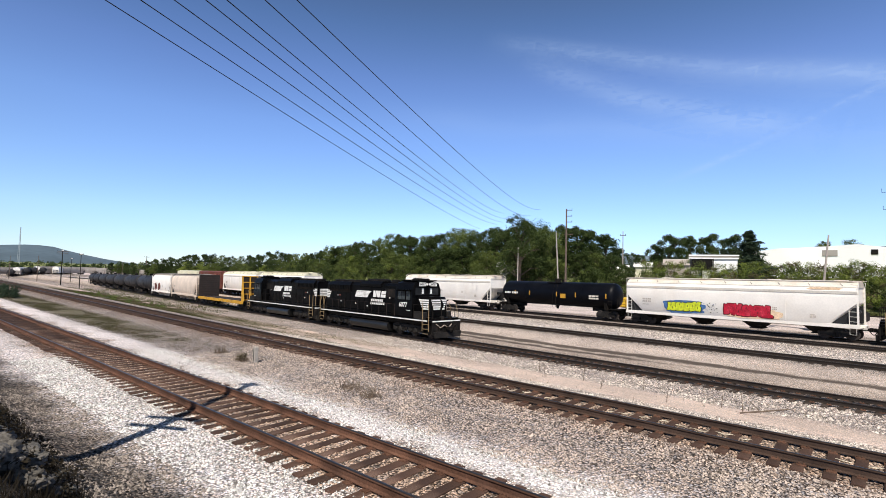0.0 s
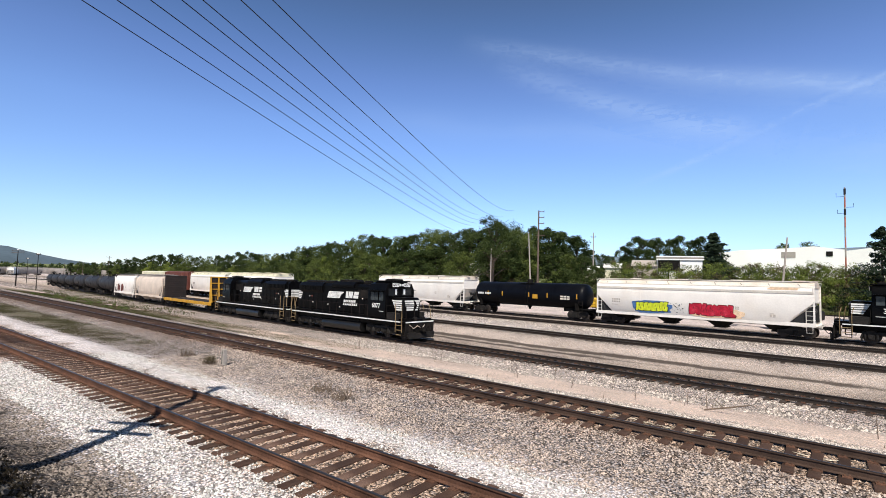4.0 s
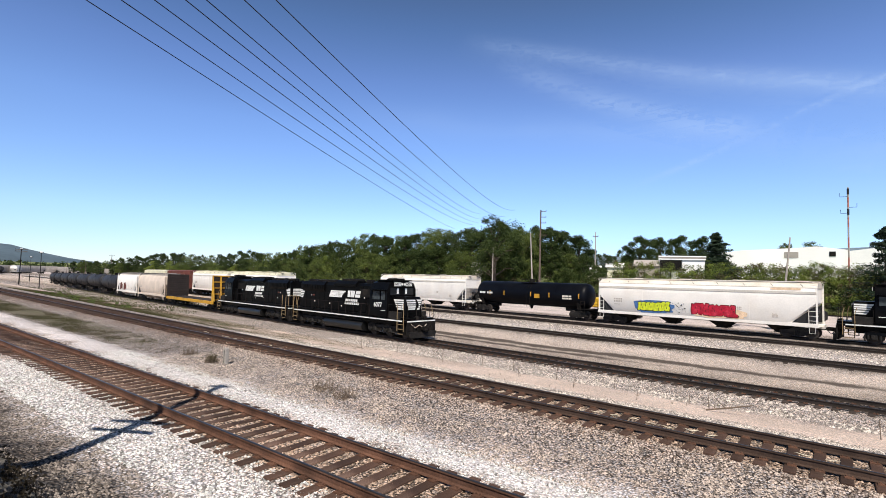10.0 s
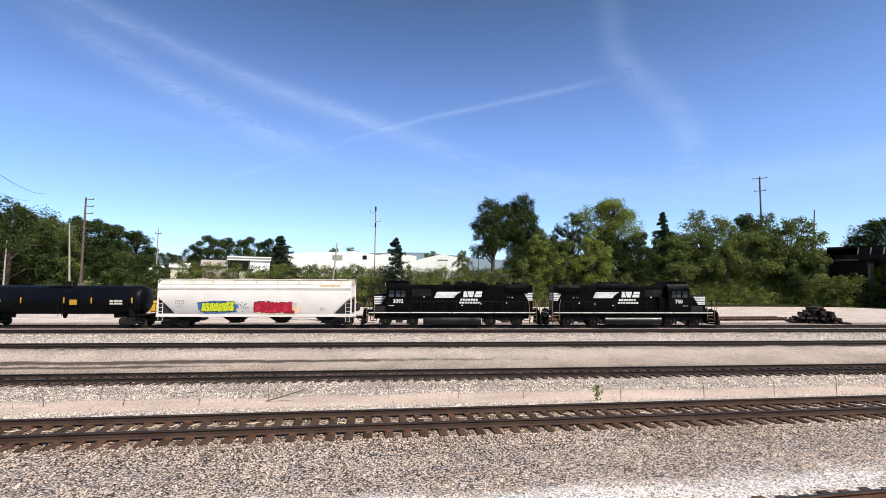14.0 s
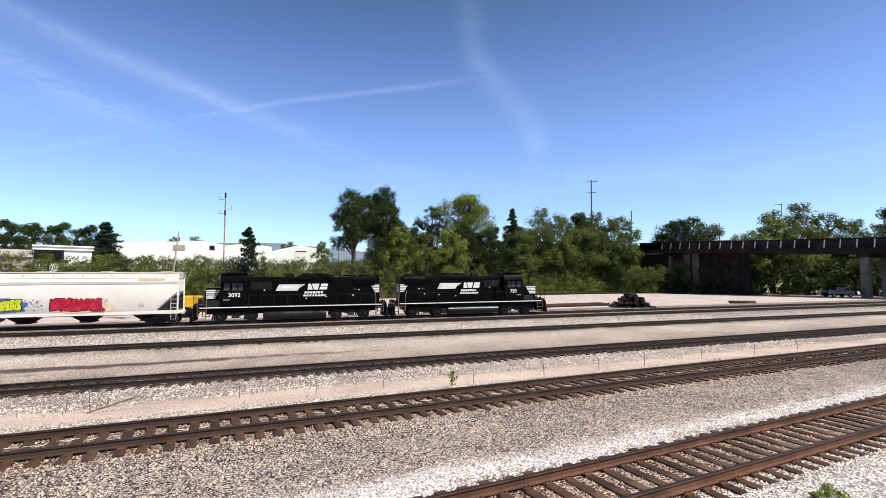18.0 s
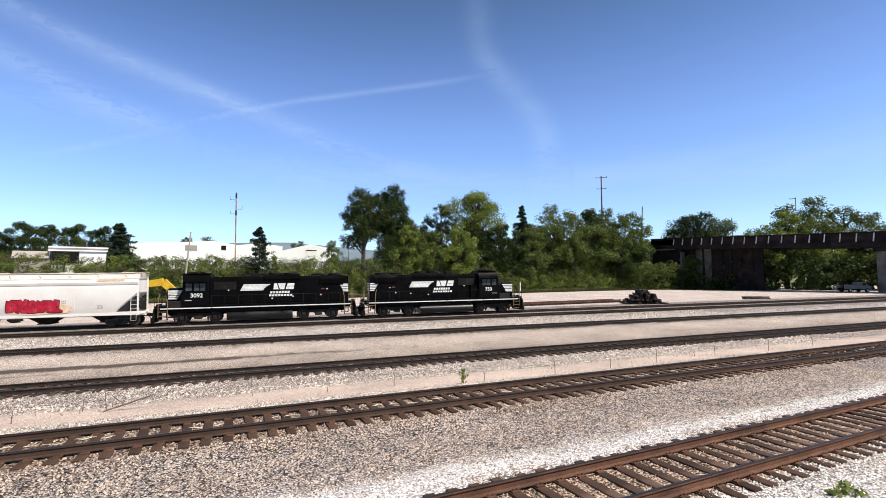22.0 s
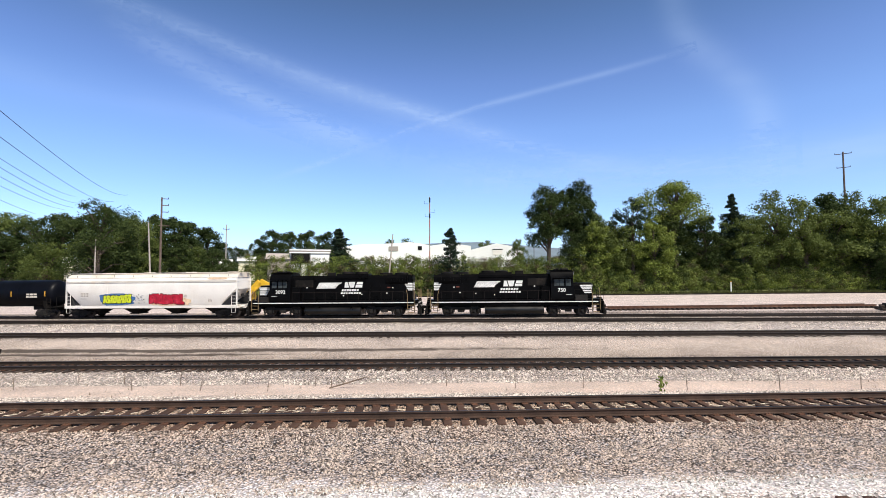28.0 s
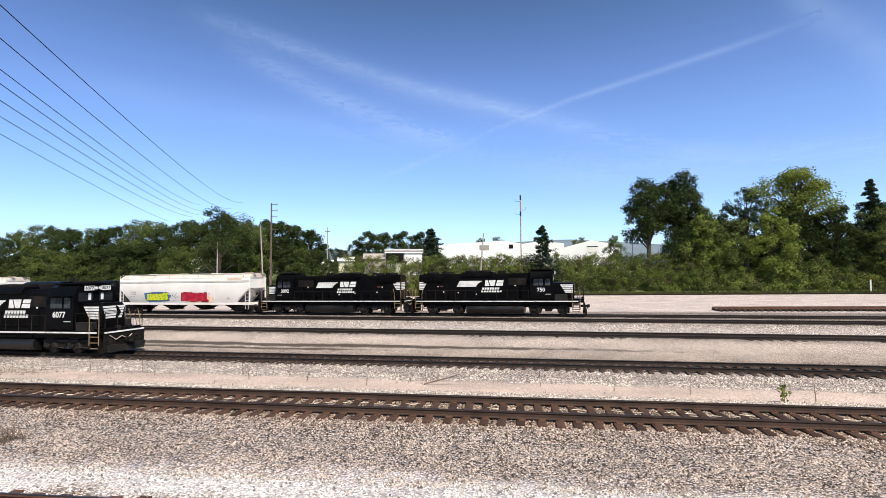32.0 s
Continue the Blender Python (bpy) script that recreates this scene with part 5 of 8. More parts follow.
def leaf_cloud(rng, centers, radii, per, size, flat=0.85, droop=0.0):
    """Small leaf faces spread over the skins of many clumps. Returns vertices and quads."""
    centers, radii = np.asarray(centers), np.asarray(radii)
    k = len(centers)
    n = k * per
    d = rng.normal(size=(n, 3))
    d /= np.linalg.norm(d, axis=1)[:, None]
    c = np.repeat(centers, per, 0)
    r = np.repeat(radii, per)[:, None] * rng.random((n, 1)) ** 0.45 * 1.12
    p = c + d * r * np.array([1, 1, flat])
    p[:, 2] -= droop * np.linalg.norm(d[:, :2], axis=1) * r[:, 0]
    nrm = d * 1.0 + 0.45 * rng.normal(size=(n, 3)) + np.array([0.05, -0.1, 0.25])
    nrm /= np.linalg.norm(nrm, axis=1)[:, None]
    a = np.cross(nrm, rng.normal(size=(n, 3)))
    a /= np.linalg.norm(a, axis=1)[:, None] + 1e-9
    b = np.cross(nrm, a)
    s = size * (0.6 + 0.8 * rng.random((n, 1)))
    v = np.stack([p - a * s, p - b * s * 0.55, p + a * s, p + b * s * 0.55], 1).reshape(-1, 3)
    return v, np.arange(4 * n).reshape(-1, 4)


def crown_envelope(rng, count, width, base, top, style):
    """Centres and radii of the clumps of a broad crown: big lobes, each covered with clumps."""
    n = {"round": 9, "tall": 10, "vase": 8}[style]
    lobes = []
    span = top - base
    for i in range(n):
        h = (i + 0.5) / n
        if style == "round":
            reach = 0.62 * math.sin(math.pi * (0.12 + 0.80 * h)) ** 0.8
        elif style == "tall":
            reach = 0.58 * math.sin(math.pi * (0.15 + 0.76 * h)) ** 0.7
        else:
            reach = 0.20 + 0.50 * min(1, h * 1.3)
        a = i * 2.4 + rng.uniform(-0.5, 0.5)
        q = reach * rng.uniform(0.55, 1.0) if i < n - 1 else 0.08
        r = width * rng.uniform(0.34, 0.50) * (1.0 if h < 0.8 else 0.8)
        lobes.append((math.cos(a) * q * width, math.sin(a) * q * width, base + span * (0.10 + 0.78 * h), r))
    out, rad = [], []
    while len(out) < count:
        x, y, z, r = lobes[int(rng.integers(n))]
        d = rng.normal(size=3)
        d /= np.linalg.norm(d)
        if d[2] < -0.45:
            continue
        k = r * (0.62 + 0.36 * rng.random())
        out.append((x + d[0] * k, y + d[1] * k, z + d[2] * k * 0.85))
        rad.append(r * rng.uniform(0.30, 0.48) + 0.1)
    high = max(c[2] + q * 0.8 for c, q in zip(out, rad))
    k = span / (high - base)
    return [(x, y, base + (z - base) * k) for x, y, z in out], rad


def broad_tree(name, seed, height, width, bare, style, leaf, label, per=78, count=150, size=0.168):
    """A broadleaved tree: tapered trunk, limbs that reach to the clumps, and a crown of leaves with gaps."""
    rng = np.random.default_rng(seed)
    t = thing(name, label, "tree", group="trees behind the yard")
    cen, rad = crown_envelope(rng, count, width, height * bare, height, style)
    s = Shape()
    r0 = 0.018 * height + 0.06
    spine = [(0, 0, -0.6), (0.1, 0.05, height * 0.25), (-0.12, 0.1, height * 0.5), (0.1, -0.1, height * 0.8)]
    s.tube(spine, [r0 * 1.2, r0, r0 * 0.7, r0 * 0.2], 8)
    for i in range(0, len(cen), 7):
        c = Vector(cen[i])
        z0 = max(height * bare * 0.7, min(c.z * 0.72, height * 0.72))
        a = Vector((0, 0, z0))
        s.tube([a, a.lerp(c, 0.5) + Vector((0, 0, 0.05 * height)), c], [r0 * 0.42, r0 * 0.26, r0 * 0.08], 5)
    part("trunk", s, M_BARK, t)
    v, f = leaf_cloud(rng, cen, rad, per, size)
    part("crown", fast_mesh("crown", v, f, leaf), leaf, t)
    return t


def conifer(name, seed, height, width, leaf, label, tiers=26, sparse=0.0):
    rng = np.random.default_rng(seed)
    t = thing(name, label, "tree", group="trees behind the yard")
    s = Shape().tube([(0, 0, -0.5), (0, 0, height * 0.5), (0, 0, height)], [0.016 * height, 0.010 * height, 0.02], 7)
    cen, rad = [], []
    for i in range(tiers * 6):
        if rng.random() < sparse:
            continue
        h = 0.06 + 0.93 * rng.random() ** 0.9
        w = width * (1 - h) ** 0.9 + 0.10
        a = rng.uniform(0, 2 * math.pi)
        ww = w * rng.uniform(0.35, 1.25)
        foot = height * h
        tip = Vector((math.cos(a) * ww, math.sin(a) * ww, foot + rng.uniform(-0.20, 0.42) * ww))
        s.tube([(0, 0, foot), tip], [0.04, 0.012], 4)
        for q in (0.35, 0.65, 0.95):
            cen.append((tip.x * q, tip.y * q, foot + (tip.z - foot) * q))
            rad.append((0.20 - 0.09 * q) * ww + 0.13)
    part("trunk", s, M_BARK, t)
    v, f = leaf_cloud(rng, cen, rad, 30, 0.11, 0.9, 0.1)
    part("crown", fast_mesh("crown", v, f, leaf), leaf, t)
    return t


KINDS = {
    "oak": broad_tree("oak_tree", 1, 16.0, 6.2, 0.16, "round", M_LEAF, "broad green oak with a dense uneven crown"),
    "maple": broad_tree("maple_tree", 2, 14.0, 5.0, 0.12, "round", M_LEAF, "full green maple at the wood's edge", count=110),
    "dark": broad_tree("elm_tree", 3, 15.0, 5.4, 0.14, "tall", M_LEAF_DARK, "dark green elm with a tall crown"),
    "bright": broad_tree("ash_tree", 4, 13.0, 4.4, 0.12, "tall", M_LEAF_BRIGHT, "young yellow-green ash tree", count=95),
    "poplar": broad_tree("cottonwood_tree", 5, 24.0, 6.6, 0.36, "round", M_LEAF_DARK, "tall dark cottonwood with a gapped crown", per=82, count=240, size=0.19),
    "vase": broad_tree("sycamore_tree", 6, 21.0, 6.4, 0.52, "round", M_LEAF_BRIGHT, "light green sycamore with spreading limbs", per=66, count=210, size=0.165),
    "pine": broad_tree("pine_tree", 7, 19.0, 3.6, 0.52, "round", M_NEEDLE, "tall thin pine with a high dark crown", per=85, count=60, size=0.15),
    "open": broad_tree("hackberry_tree", 8, 18.0, 6.6, 0.22, "round", M_LEAF_DARK, "open-crowned hackberry standing above the wood", per=74, count=150, size=0.17),
}
SPRUCE = conifer("spruce_tree", 11, 13.0, 2.6, M_NEEDLE, "dark pointed spruce among the trees", 34)
CEDAR = conifer("cedar_tree", 12, 11.0, 3.4, M_NEEDLE, "ragged dark cedar above the hedge", 32, 0.25)
USED = set()


def plant(kind, az, r, top, wide=1.0):
    """Set a tree so that its crown ends at the height angle top; wide stretches its crown."""
    src = {"spruce": SPRUCE, "cedar": CEDAR}.get(kind) or KINDS[kind]
    full = {"oak": 16, "maple": 14, "dark": 15, "bright": 13, "poplar": 24, "vase": 21, "pine": 19, "open": 18, "spruce": 13, "cedar": 11}[kind]
    if -12 < az < 50:
        r = max(r, behind_siding(az) + 0.4 * max(r - 96, 0))
    x, y = polar(az, r)
    g = ground_at(x, y)
    h = (EYE_Z + top * r - g) / full
    m = pose(x, y, g, 0, 0, (az * 37.0 + r * 11) % 360)
    if kind not in USED:
        USED.add(kind)
        ob = src
        ob.matrix_world = m
    else:
        ob = copy_thing(src, m)
    ob.scale = (h * wide, h * wide, h)
    return ob


def build_wood():
    rnd = random.Random(5)
    # standout trees
    for row in (("open", -30.4, 124, 0.127, 1.1), ("oak", -27.2, 132, 0.100, 0.9), ("poplar", 17.2, 112, 0.182, 1.05), ("poplar", 20.2, 116, 0.190, 1.0), ("dark", 19.6, 113, 0.120, 0.7), ("maple", 22.4, 113, 0.118, 0.8), ("pine", 26.2, 112, 0.148, 1.0),
                ("pine", 24.4, 116, 0.118, 0.9), ("vase", 30.4, 114, 0.176, 1.18), ("spruce", 35.7, 114, 0.142, 1.35), ("oak", 39.4, 112, 0.142, 0.95), ("maple", 41.6, 110, 0.120, 0.9), ("oak", 45.4, 116, 0.130, 0.9),
                ("maple", 47.6, 114, 0.120, 1.0), ("dark", 43.4, 118, 0.132, 0.9), ("bright", 22.4, 108, 0.105, 1.0), ("bright", 28.3, 106, 0.110, 1.0), ("dark", 33.2, 112, 0.108, 1.0), ("maple", 36.6, 104, 0.070, 1.2),
                ("cedar", 5.8, 100, 0.0955, 1.25), ("cedar", -7.2, 106, 0.092, 1.7), ("cedar", -9.4, 104, 0.06, 1.6), ("maple", 48.0, 110, 0.088, 0.9), ("dark", 46.6, 100, 0.05, 1.2),
                ("open", 54.0, 175, 0.116, 1.3), ("oak", 55.2, 178, 0.108, 1.2), ("oak", 52.6, 180, 0.094, 1.0), ("oak", 63.4, 170, 0.128, 1.1), ("bright", 61.6, 160, 0.105, 1.3), ("maple", 66.0, 175, 0.108, 1.0), ("oak", 68.2, 170, 0.095, 1.0), ("dark", 71.5, 160, 0.125, 1.0), ("oak", 74.5, 165, 0.12, 1.0),
                ("maple", 59.2, 168, 0.080, 1.0), ("maple", -1.3, 300, 0.072, 1.1), ("oak", 0.6, 310, 0.074, 1.1), ("oak", 10.0, 290, 0.070, 1.0), ("maple", 13.6, 150, 0.072, 0.9)):
        plant(*row)
    # the wood to the left, as a run of mixed crowns
    profile = ((-74, 0.006), (-72.3, 0.01), (-68, 0.022), (-65.7, 0.029), (-62, 0.025), (-58.8, 0.039), (-55, 0.038), (-52, 0.056), (-50, 0.062), (-47, 0.073), (-45, 0.087), (-41.5, 0.081), (-38, 0.101), (-35.5, 0.097), (-33, 0.105), (-29, 0.107), (-26, 0.111), (-23, 0.103), (-20.5, 0.087), (-18.6, 0.05), (-16.5, 0.062), (-14.4, 0.088), (-11, 0.09), (-8.8, 0.092), (-7, 0.07))
    reach = ((-74, 330), (-66, 245), (-58, 205), (-50, 175), (-42, 152), (-34, 138), (-26, 130), (-18, 126), (-6, 124))
    az = -73.5
    while az < -6.5:
        r = float(np.interp(az, [p[0] for p in reach], [p[1] for p in reach]))
        e = float(np.interp(az, [p[0] for p in profile], [p[1] for p in profile]))
        plant(rnd.choice(("dark", "maple", "dark", "open", "dark", "oak", "dark")), az, r + rnd.uniform(8, 22), e - rnd.uniform(0, 0.006), rnd.uniform(0.85, 1.15))
        if (rnd.random() < 0.75 or az < -50) and not -18.5 < az < -9:
            plant(rnd.choice(("dark", "dark", "bright", "dark", "oak", "maple")), az + 0.6, r + rnd.uniform(-4, 4), e * 0.6 - rnd.uniform(0, 0.012), rnd.uniform(1.0, 1.4))
        az += rnd.uniform(1.1, 1.7) * (150 / r) ** 1.1
    # the wood behind the far siding, to the right
    for i in range(26):
        az = 21.5 + 26.5 * (i + rnd.random()) / 26
        e = 0.088 + 0.02 * math.sin(az * 0.9) + rnd.uniform(-0.012, 0.012)
        plant(rnd.choice(("oak", "maple", "bright", "maple", "dark", "oak")), az, 118 + rnd.uniform(-4, 12), e, rnd.uniform(0.95, 1.25))
    for i in range(16):
        az = 53.5 + 22 * (i + rnd.random()) / 16
        plant(rnd.choice(("oak", "maple", "dark", "bright")), az, 150 + rnd.uniform(0, 20), 0.050 + rnd.uniform(-0.01, 0.015), rnd.uniform(1.0, 1.4))


build_wood()


def leaf_stuff(name, seed, spots, per, size, leaf, label, category, flat=0.8):
    """One sheet of joined bushes: spots are (x, y, z, radius)."""
    rng = np.random.default_rng(seed)
    v, f = leaf_cloud(rng, [s[:3] for s in spots], [s[3] for s in spots], per, size, flat)
    return tagged(new(name, fast_mesh(name, v, f, leaf)), label, category, kind="stuff")


def build_brush():
    rnd = random.Random(9)
    # the third leaf is darker, so the wood's shade is in its colour
    for j, (leaf, lab, share) in enumerate(((M_LEAF, "dense green brush along the far siding", 1500), (M_LEAF_BRIGHT, "light green shrubs in the hedge", 480), (M_LEAF_DARK, "thicket with the wood's shade put into its leaf colour", 800), (M_WEED, "brownish dry scrub in the hedge", 260))):
        spots = []
        for i in range(share):
            az = rnd.uniform(-62, 49.3) if j < 3 else rnd.uniform(-35, 20)
            if j in (0, 1) and az < -18 and rnd.random() < (0.85 if j else 0.5):
                continue
            base = float(np.interp(az, (-62, -40, -20, -8), (185, 132, 112, 108)))
            if az > -8:
                base = behind_siding(az)
            r = base + rnd.uniform(0, 14)
            x, y = polar(az, r)
            g = ground_at(x, y)
            top = EYE_Z + 0.036 * r * (0.9 if az > -15 else 0.62)
            z = g + (max(top - g, 2.5)) * rnd.uniform(0.05, 0.92) * min(1, 0.35 + (r - base) / 9)
            spots.append((x, y, z, rnd.uniform(0.6, 1.5)))
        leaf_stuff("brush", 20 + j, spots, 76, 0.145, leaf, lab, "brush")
    for j, (leaf, n) in enumerate(((M_LEAF, 650), (M_LEAF_BRIGHT, 700), (M_WEED, 380))):
        spots = []
        for i in range(n):
            az = rnd.uniform(-17, 23)
            b = behind_siding(az) if az > -6 else 106
            r = b + rnd.uniform(0, 9)
            x, y = polar(az, r)
            g = ground_at(x, y)
            top = EYE_Z + 0.034 * r + 0.9 * noise.noise((az * 0.5, 0, 0)) - g
            spots.append((x, y, g + top * rnd.random() ** 0.7 * min(1, 0.45 + (r - b) / 7), rnd.uniform(0.5, 1.2)))
        leaf_stuff("hedge", 33 + j, spots, 72, 0.125, leaf, "thick leafy hedge before the warehouses", "hedge")
    for j, (leaf, n) in enumerate(((M_LEAF, 650), (M_LEAF_BRIGHT, 900), (M_LEAF_DARK, 200), (M_WEED, 420))):
        spots = []
        for i in range(n):
            az = rnd.uniform(17, 49.3)
            b = behind_siding(az)
            r = b + rnd.uniform(0, 10)
            x, y = polar(az, r)
            g = ground_at(x, y)
            up = 6.2 + 2.8 * noise.noise((az * 0.35, 3, 0)) - (2.5 if az < 30 else 0)
            spots.append((x, y, g + up * rnd.random() ** 0.8 * min(1, 0.25 + (r - b) / 7), rnd.uniform(0.6, 1.4)))
        leaf_stuff("brush", 60 + j, spots, 80, 0.13, leaf, "leafy brush at the foot of the wood", "brush")
    spots = []
    for i in range(420):
        az = rnd.uniform(52.5, 76)
        r = 150 + rnd.uniform(-6, 10)
        x, y = polar(az, r)
        spots.append((x, y, ground_at(x, y) + rnd.uniform(0, 7), rnd.uniform(1.0, 2.2)))
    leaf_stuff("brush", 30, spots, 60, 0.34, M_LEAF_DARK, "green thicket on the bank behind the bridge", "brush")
    spots = []
    for i in range(150):
        x, y = polar(rnd.uniform(47.6, 52.0), rnd.uniform(143, 149))
        g = ground_at(x, y)
        spots.append((x, y, g + rnd.uniform(0, 7.0), rnd.uniform(0.7, 1.5)))
    leaf_stuff("brush", 70, spots, 64, 0.17, M_LEAF, "leafy brush against the bridge abutment", "brush")
    # grass verge beyond the siding
    rng = np.random.default_rng(3)
    n = 26000
    xs = rng.uniform(-120, 110, n)
    vs = rng.uniform(105.6, 109.5, n)
    pts = np.array([place(a, b) for a, b in zip(xs, vs)])
    h = rng.uniform(0.2, 0.65, n)
    w = rng.uniform(0.03, 0.09, n)
    blades(pts, h, w, rng, "grass", M_GRASS, "rough green grass along the far siding")


def blades(pts, h, w, rng, name, leaf, label):
    n = len(pts)
    a = rng.uniform(0, 2 * math.pi, n)
    side = np.stack([np.cos(a), np.sin(a), np.zeros(n)], 1) * w[:, None]
    lean = np.stack([rng.normal(0, 0.3, n), rng.normal(0, 0.3, n), np.ones(n)], 1) * h[:, None]
    v = np.stack([pts - side, pts + side, pts + lean], 1).reshape(-1, 3)
    return tagged(new(name, fast_mesh(name, v, np.arange(3 * n).reshape(-1, 3), leaf)), label, "grass", kind="stuff")


build_brush()


def build_weeds():
    rng = np.random.default_rng(8)

    def strip(n, x0, x1, v0, v1, hmin, hmax, wd, leaf, label, patch=0.0, fade=None):
        xs, vs = rng.uniform(x0, x1, n * 2), rng.uniform(v0, v1, n * 2)
        keep = np.array([noise.noise((a * 0.22, b * 0.5, 7.0)) > patch and (fade is None or rng.random() < np.interp(a, fade[0], fade[1])) for a, b in zip(xs, vs)])
        xs, vs = xs[keep][:n], vs[keep][:n]
        pts = np.array([place(a, b) for a, b in zip(xs, vs)])
        pts[:, 2] -= 0.02
        if len(pts):
            blades(pts, rng.uniform(hmin, hmax, len(pts)), rng.uniform(wd * 0.5, wd, len(pts)), rng, "weeds", leaf, label)
    strip(90000, -120, -12, 17.2, 22.3, 0.02, 0.11, 0.018, M_WEED, "dry brownish weeds between the tracks", -0.35, ((-120, -60, -40, -25, -14), (1, 0.8, 0.35, 0.12, 0.0)))
    strip(36000, -120, -14, 17.4, 21.4, 0.02, 0.13, 0.018, M_GRASS, "green weeds between the tracks", -0.02, ((-120, -50, -27, -17), (1, 0.8, 0.35, 0.0)))
    strip(70000, -95, -15, 9.8, 12.3, 0.02, 0.09, 0.014, M_WEED, "low dry weeds beside the near track", -0.3, ((-95, -35, -24, -17), (1, 0.9, 0.30, 0.02)))
    strip(24000, -95, -28, 10.0, 12.0, 0.02, 0.10, 0.014, M_GRASS, "low green weeds beside the near track", -0.05, ((-95, -45, -32, -28), (1, 0.8, 0.3, 0.1)))
    strip(450, -12, 34, 17.0, 23.4, 0.06, 0.22, 0.02, M_WEED, "scattered dry stems in the sandy strip", 0.2)
    strip(4600, -170, -60, 22, 30, 0.08, 0.35, 0.07, M_GRASS, "green weeds by the standing tank cars", -0.1)
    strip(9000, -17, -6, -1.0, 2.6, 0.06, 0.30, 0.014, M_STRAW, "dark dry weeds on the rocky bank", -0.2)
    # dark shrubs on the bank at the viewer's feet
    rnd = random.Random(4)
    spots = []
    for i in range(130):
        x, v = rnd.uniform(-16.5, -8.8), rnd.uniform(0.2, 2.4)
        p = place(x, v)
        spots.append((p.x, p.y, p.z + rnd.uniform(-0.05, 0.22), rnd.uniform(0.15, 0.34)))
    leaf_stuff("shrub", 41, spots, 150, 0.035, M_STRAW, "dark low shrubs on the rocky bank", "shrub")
    spots = [(*place(rnd.uniform(-105, -62), rnd.uniform(17.5, 21)), rnd.uniform(0.2, 0.6)) for _ in range(30)]
    leaf_stuff("shrub", 42, spots, 90, 0.12, M_LEAF, "green bushes in the weedy strip", "shrub")
    # bush out of view, added to cast a shadow on the ballast
    spots = []
    for i in range(46):
        p = place(rnd.uniform(-33.5, -26.5), rnd.uniform(0.8, 3.4))
        spots.append((p.x, p.y, p.z + rnd.uniform(0.0, 0.9), rnd.uniform(0.25, 0.5)))
    leaf_stuff("shrub", 44, spots, 120, 0.06, M_LEAF_DARK, "unseen bush on the bank, added for its shadow", "shrub")
    spots = []
    for i in range(40):
        p = place(rnd.uniform(-84, -73), rnd.uniform(9.6, 11.0))
        spots.append((p.x, p.y, p.z + rnd.uniform(0.0, 1.3), rnd.uniform(0.3, 0.6)))
    leaf_stuff("shrub", 46, spots, 110, 0.08, M_NEEDLE, "dark bush standing between the main tracks", "shrub")
    # tree belt and scrub at the far end of the yard
    spots = []
    for i in range(900):
        x, y = polar(rnd.uniform(-104, -69), rnd.uniform(520, 640))
        spots.append((x, y, EYE_Z + rnd.uniform(-14, 0.5) + 2.2 * noise.noise((x * 0.01, y * 0.03, 0)), rnd.uniform(1.5, 3.2)))
    leaf_stuff("tree_belt", 45, spots, 26, 0.9, M_LEAF_DARK, "dark tree belt at the far end of the yard", "trees")


build_weeds()


def dry_stalk(x, v, h, seed):
    rnd = random.Random(seed)
    t = thing("dry_weed_stalk", "single dry brown weed stalk in sandy gravel", "plant", pose(*place(x, v)), "dry weed stalks")
    s = Shape()
    top = (rnd.uniform(-0.1, 0.1), rnd.uniform(-0.05, 0.05), h)
    s.tube([(0, 0, -0.05), (top[0] * 0.4, 0, h * 0.55), top], [0.016, 0.012, 0.005], 5)
    for k in range(5):
        z = h * rnd.uniform(0.25, 0.9)
        a = rnd.uniform(0, 6.28)
        q = rnd.uniform(0.08, 0.22)
        s.tube([(top[0] * z / h, 0, z), (top[0] + q * math.cos(a), q * math.sin(a), z + q * 0.8)], [0.007, 0.003], 4)
    part("stem", s, M_TWIG, t)


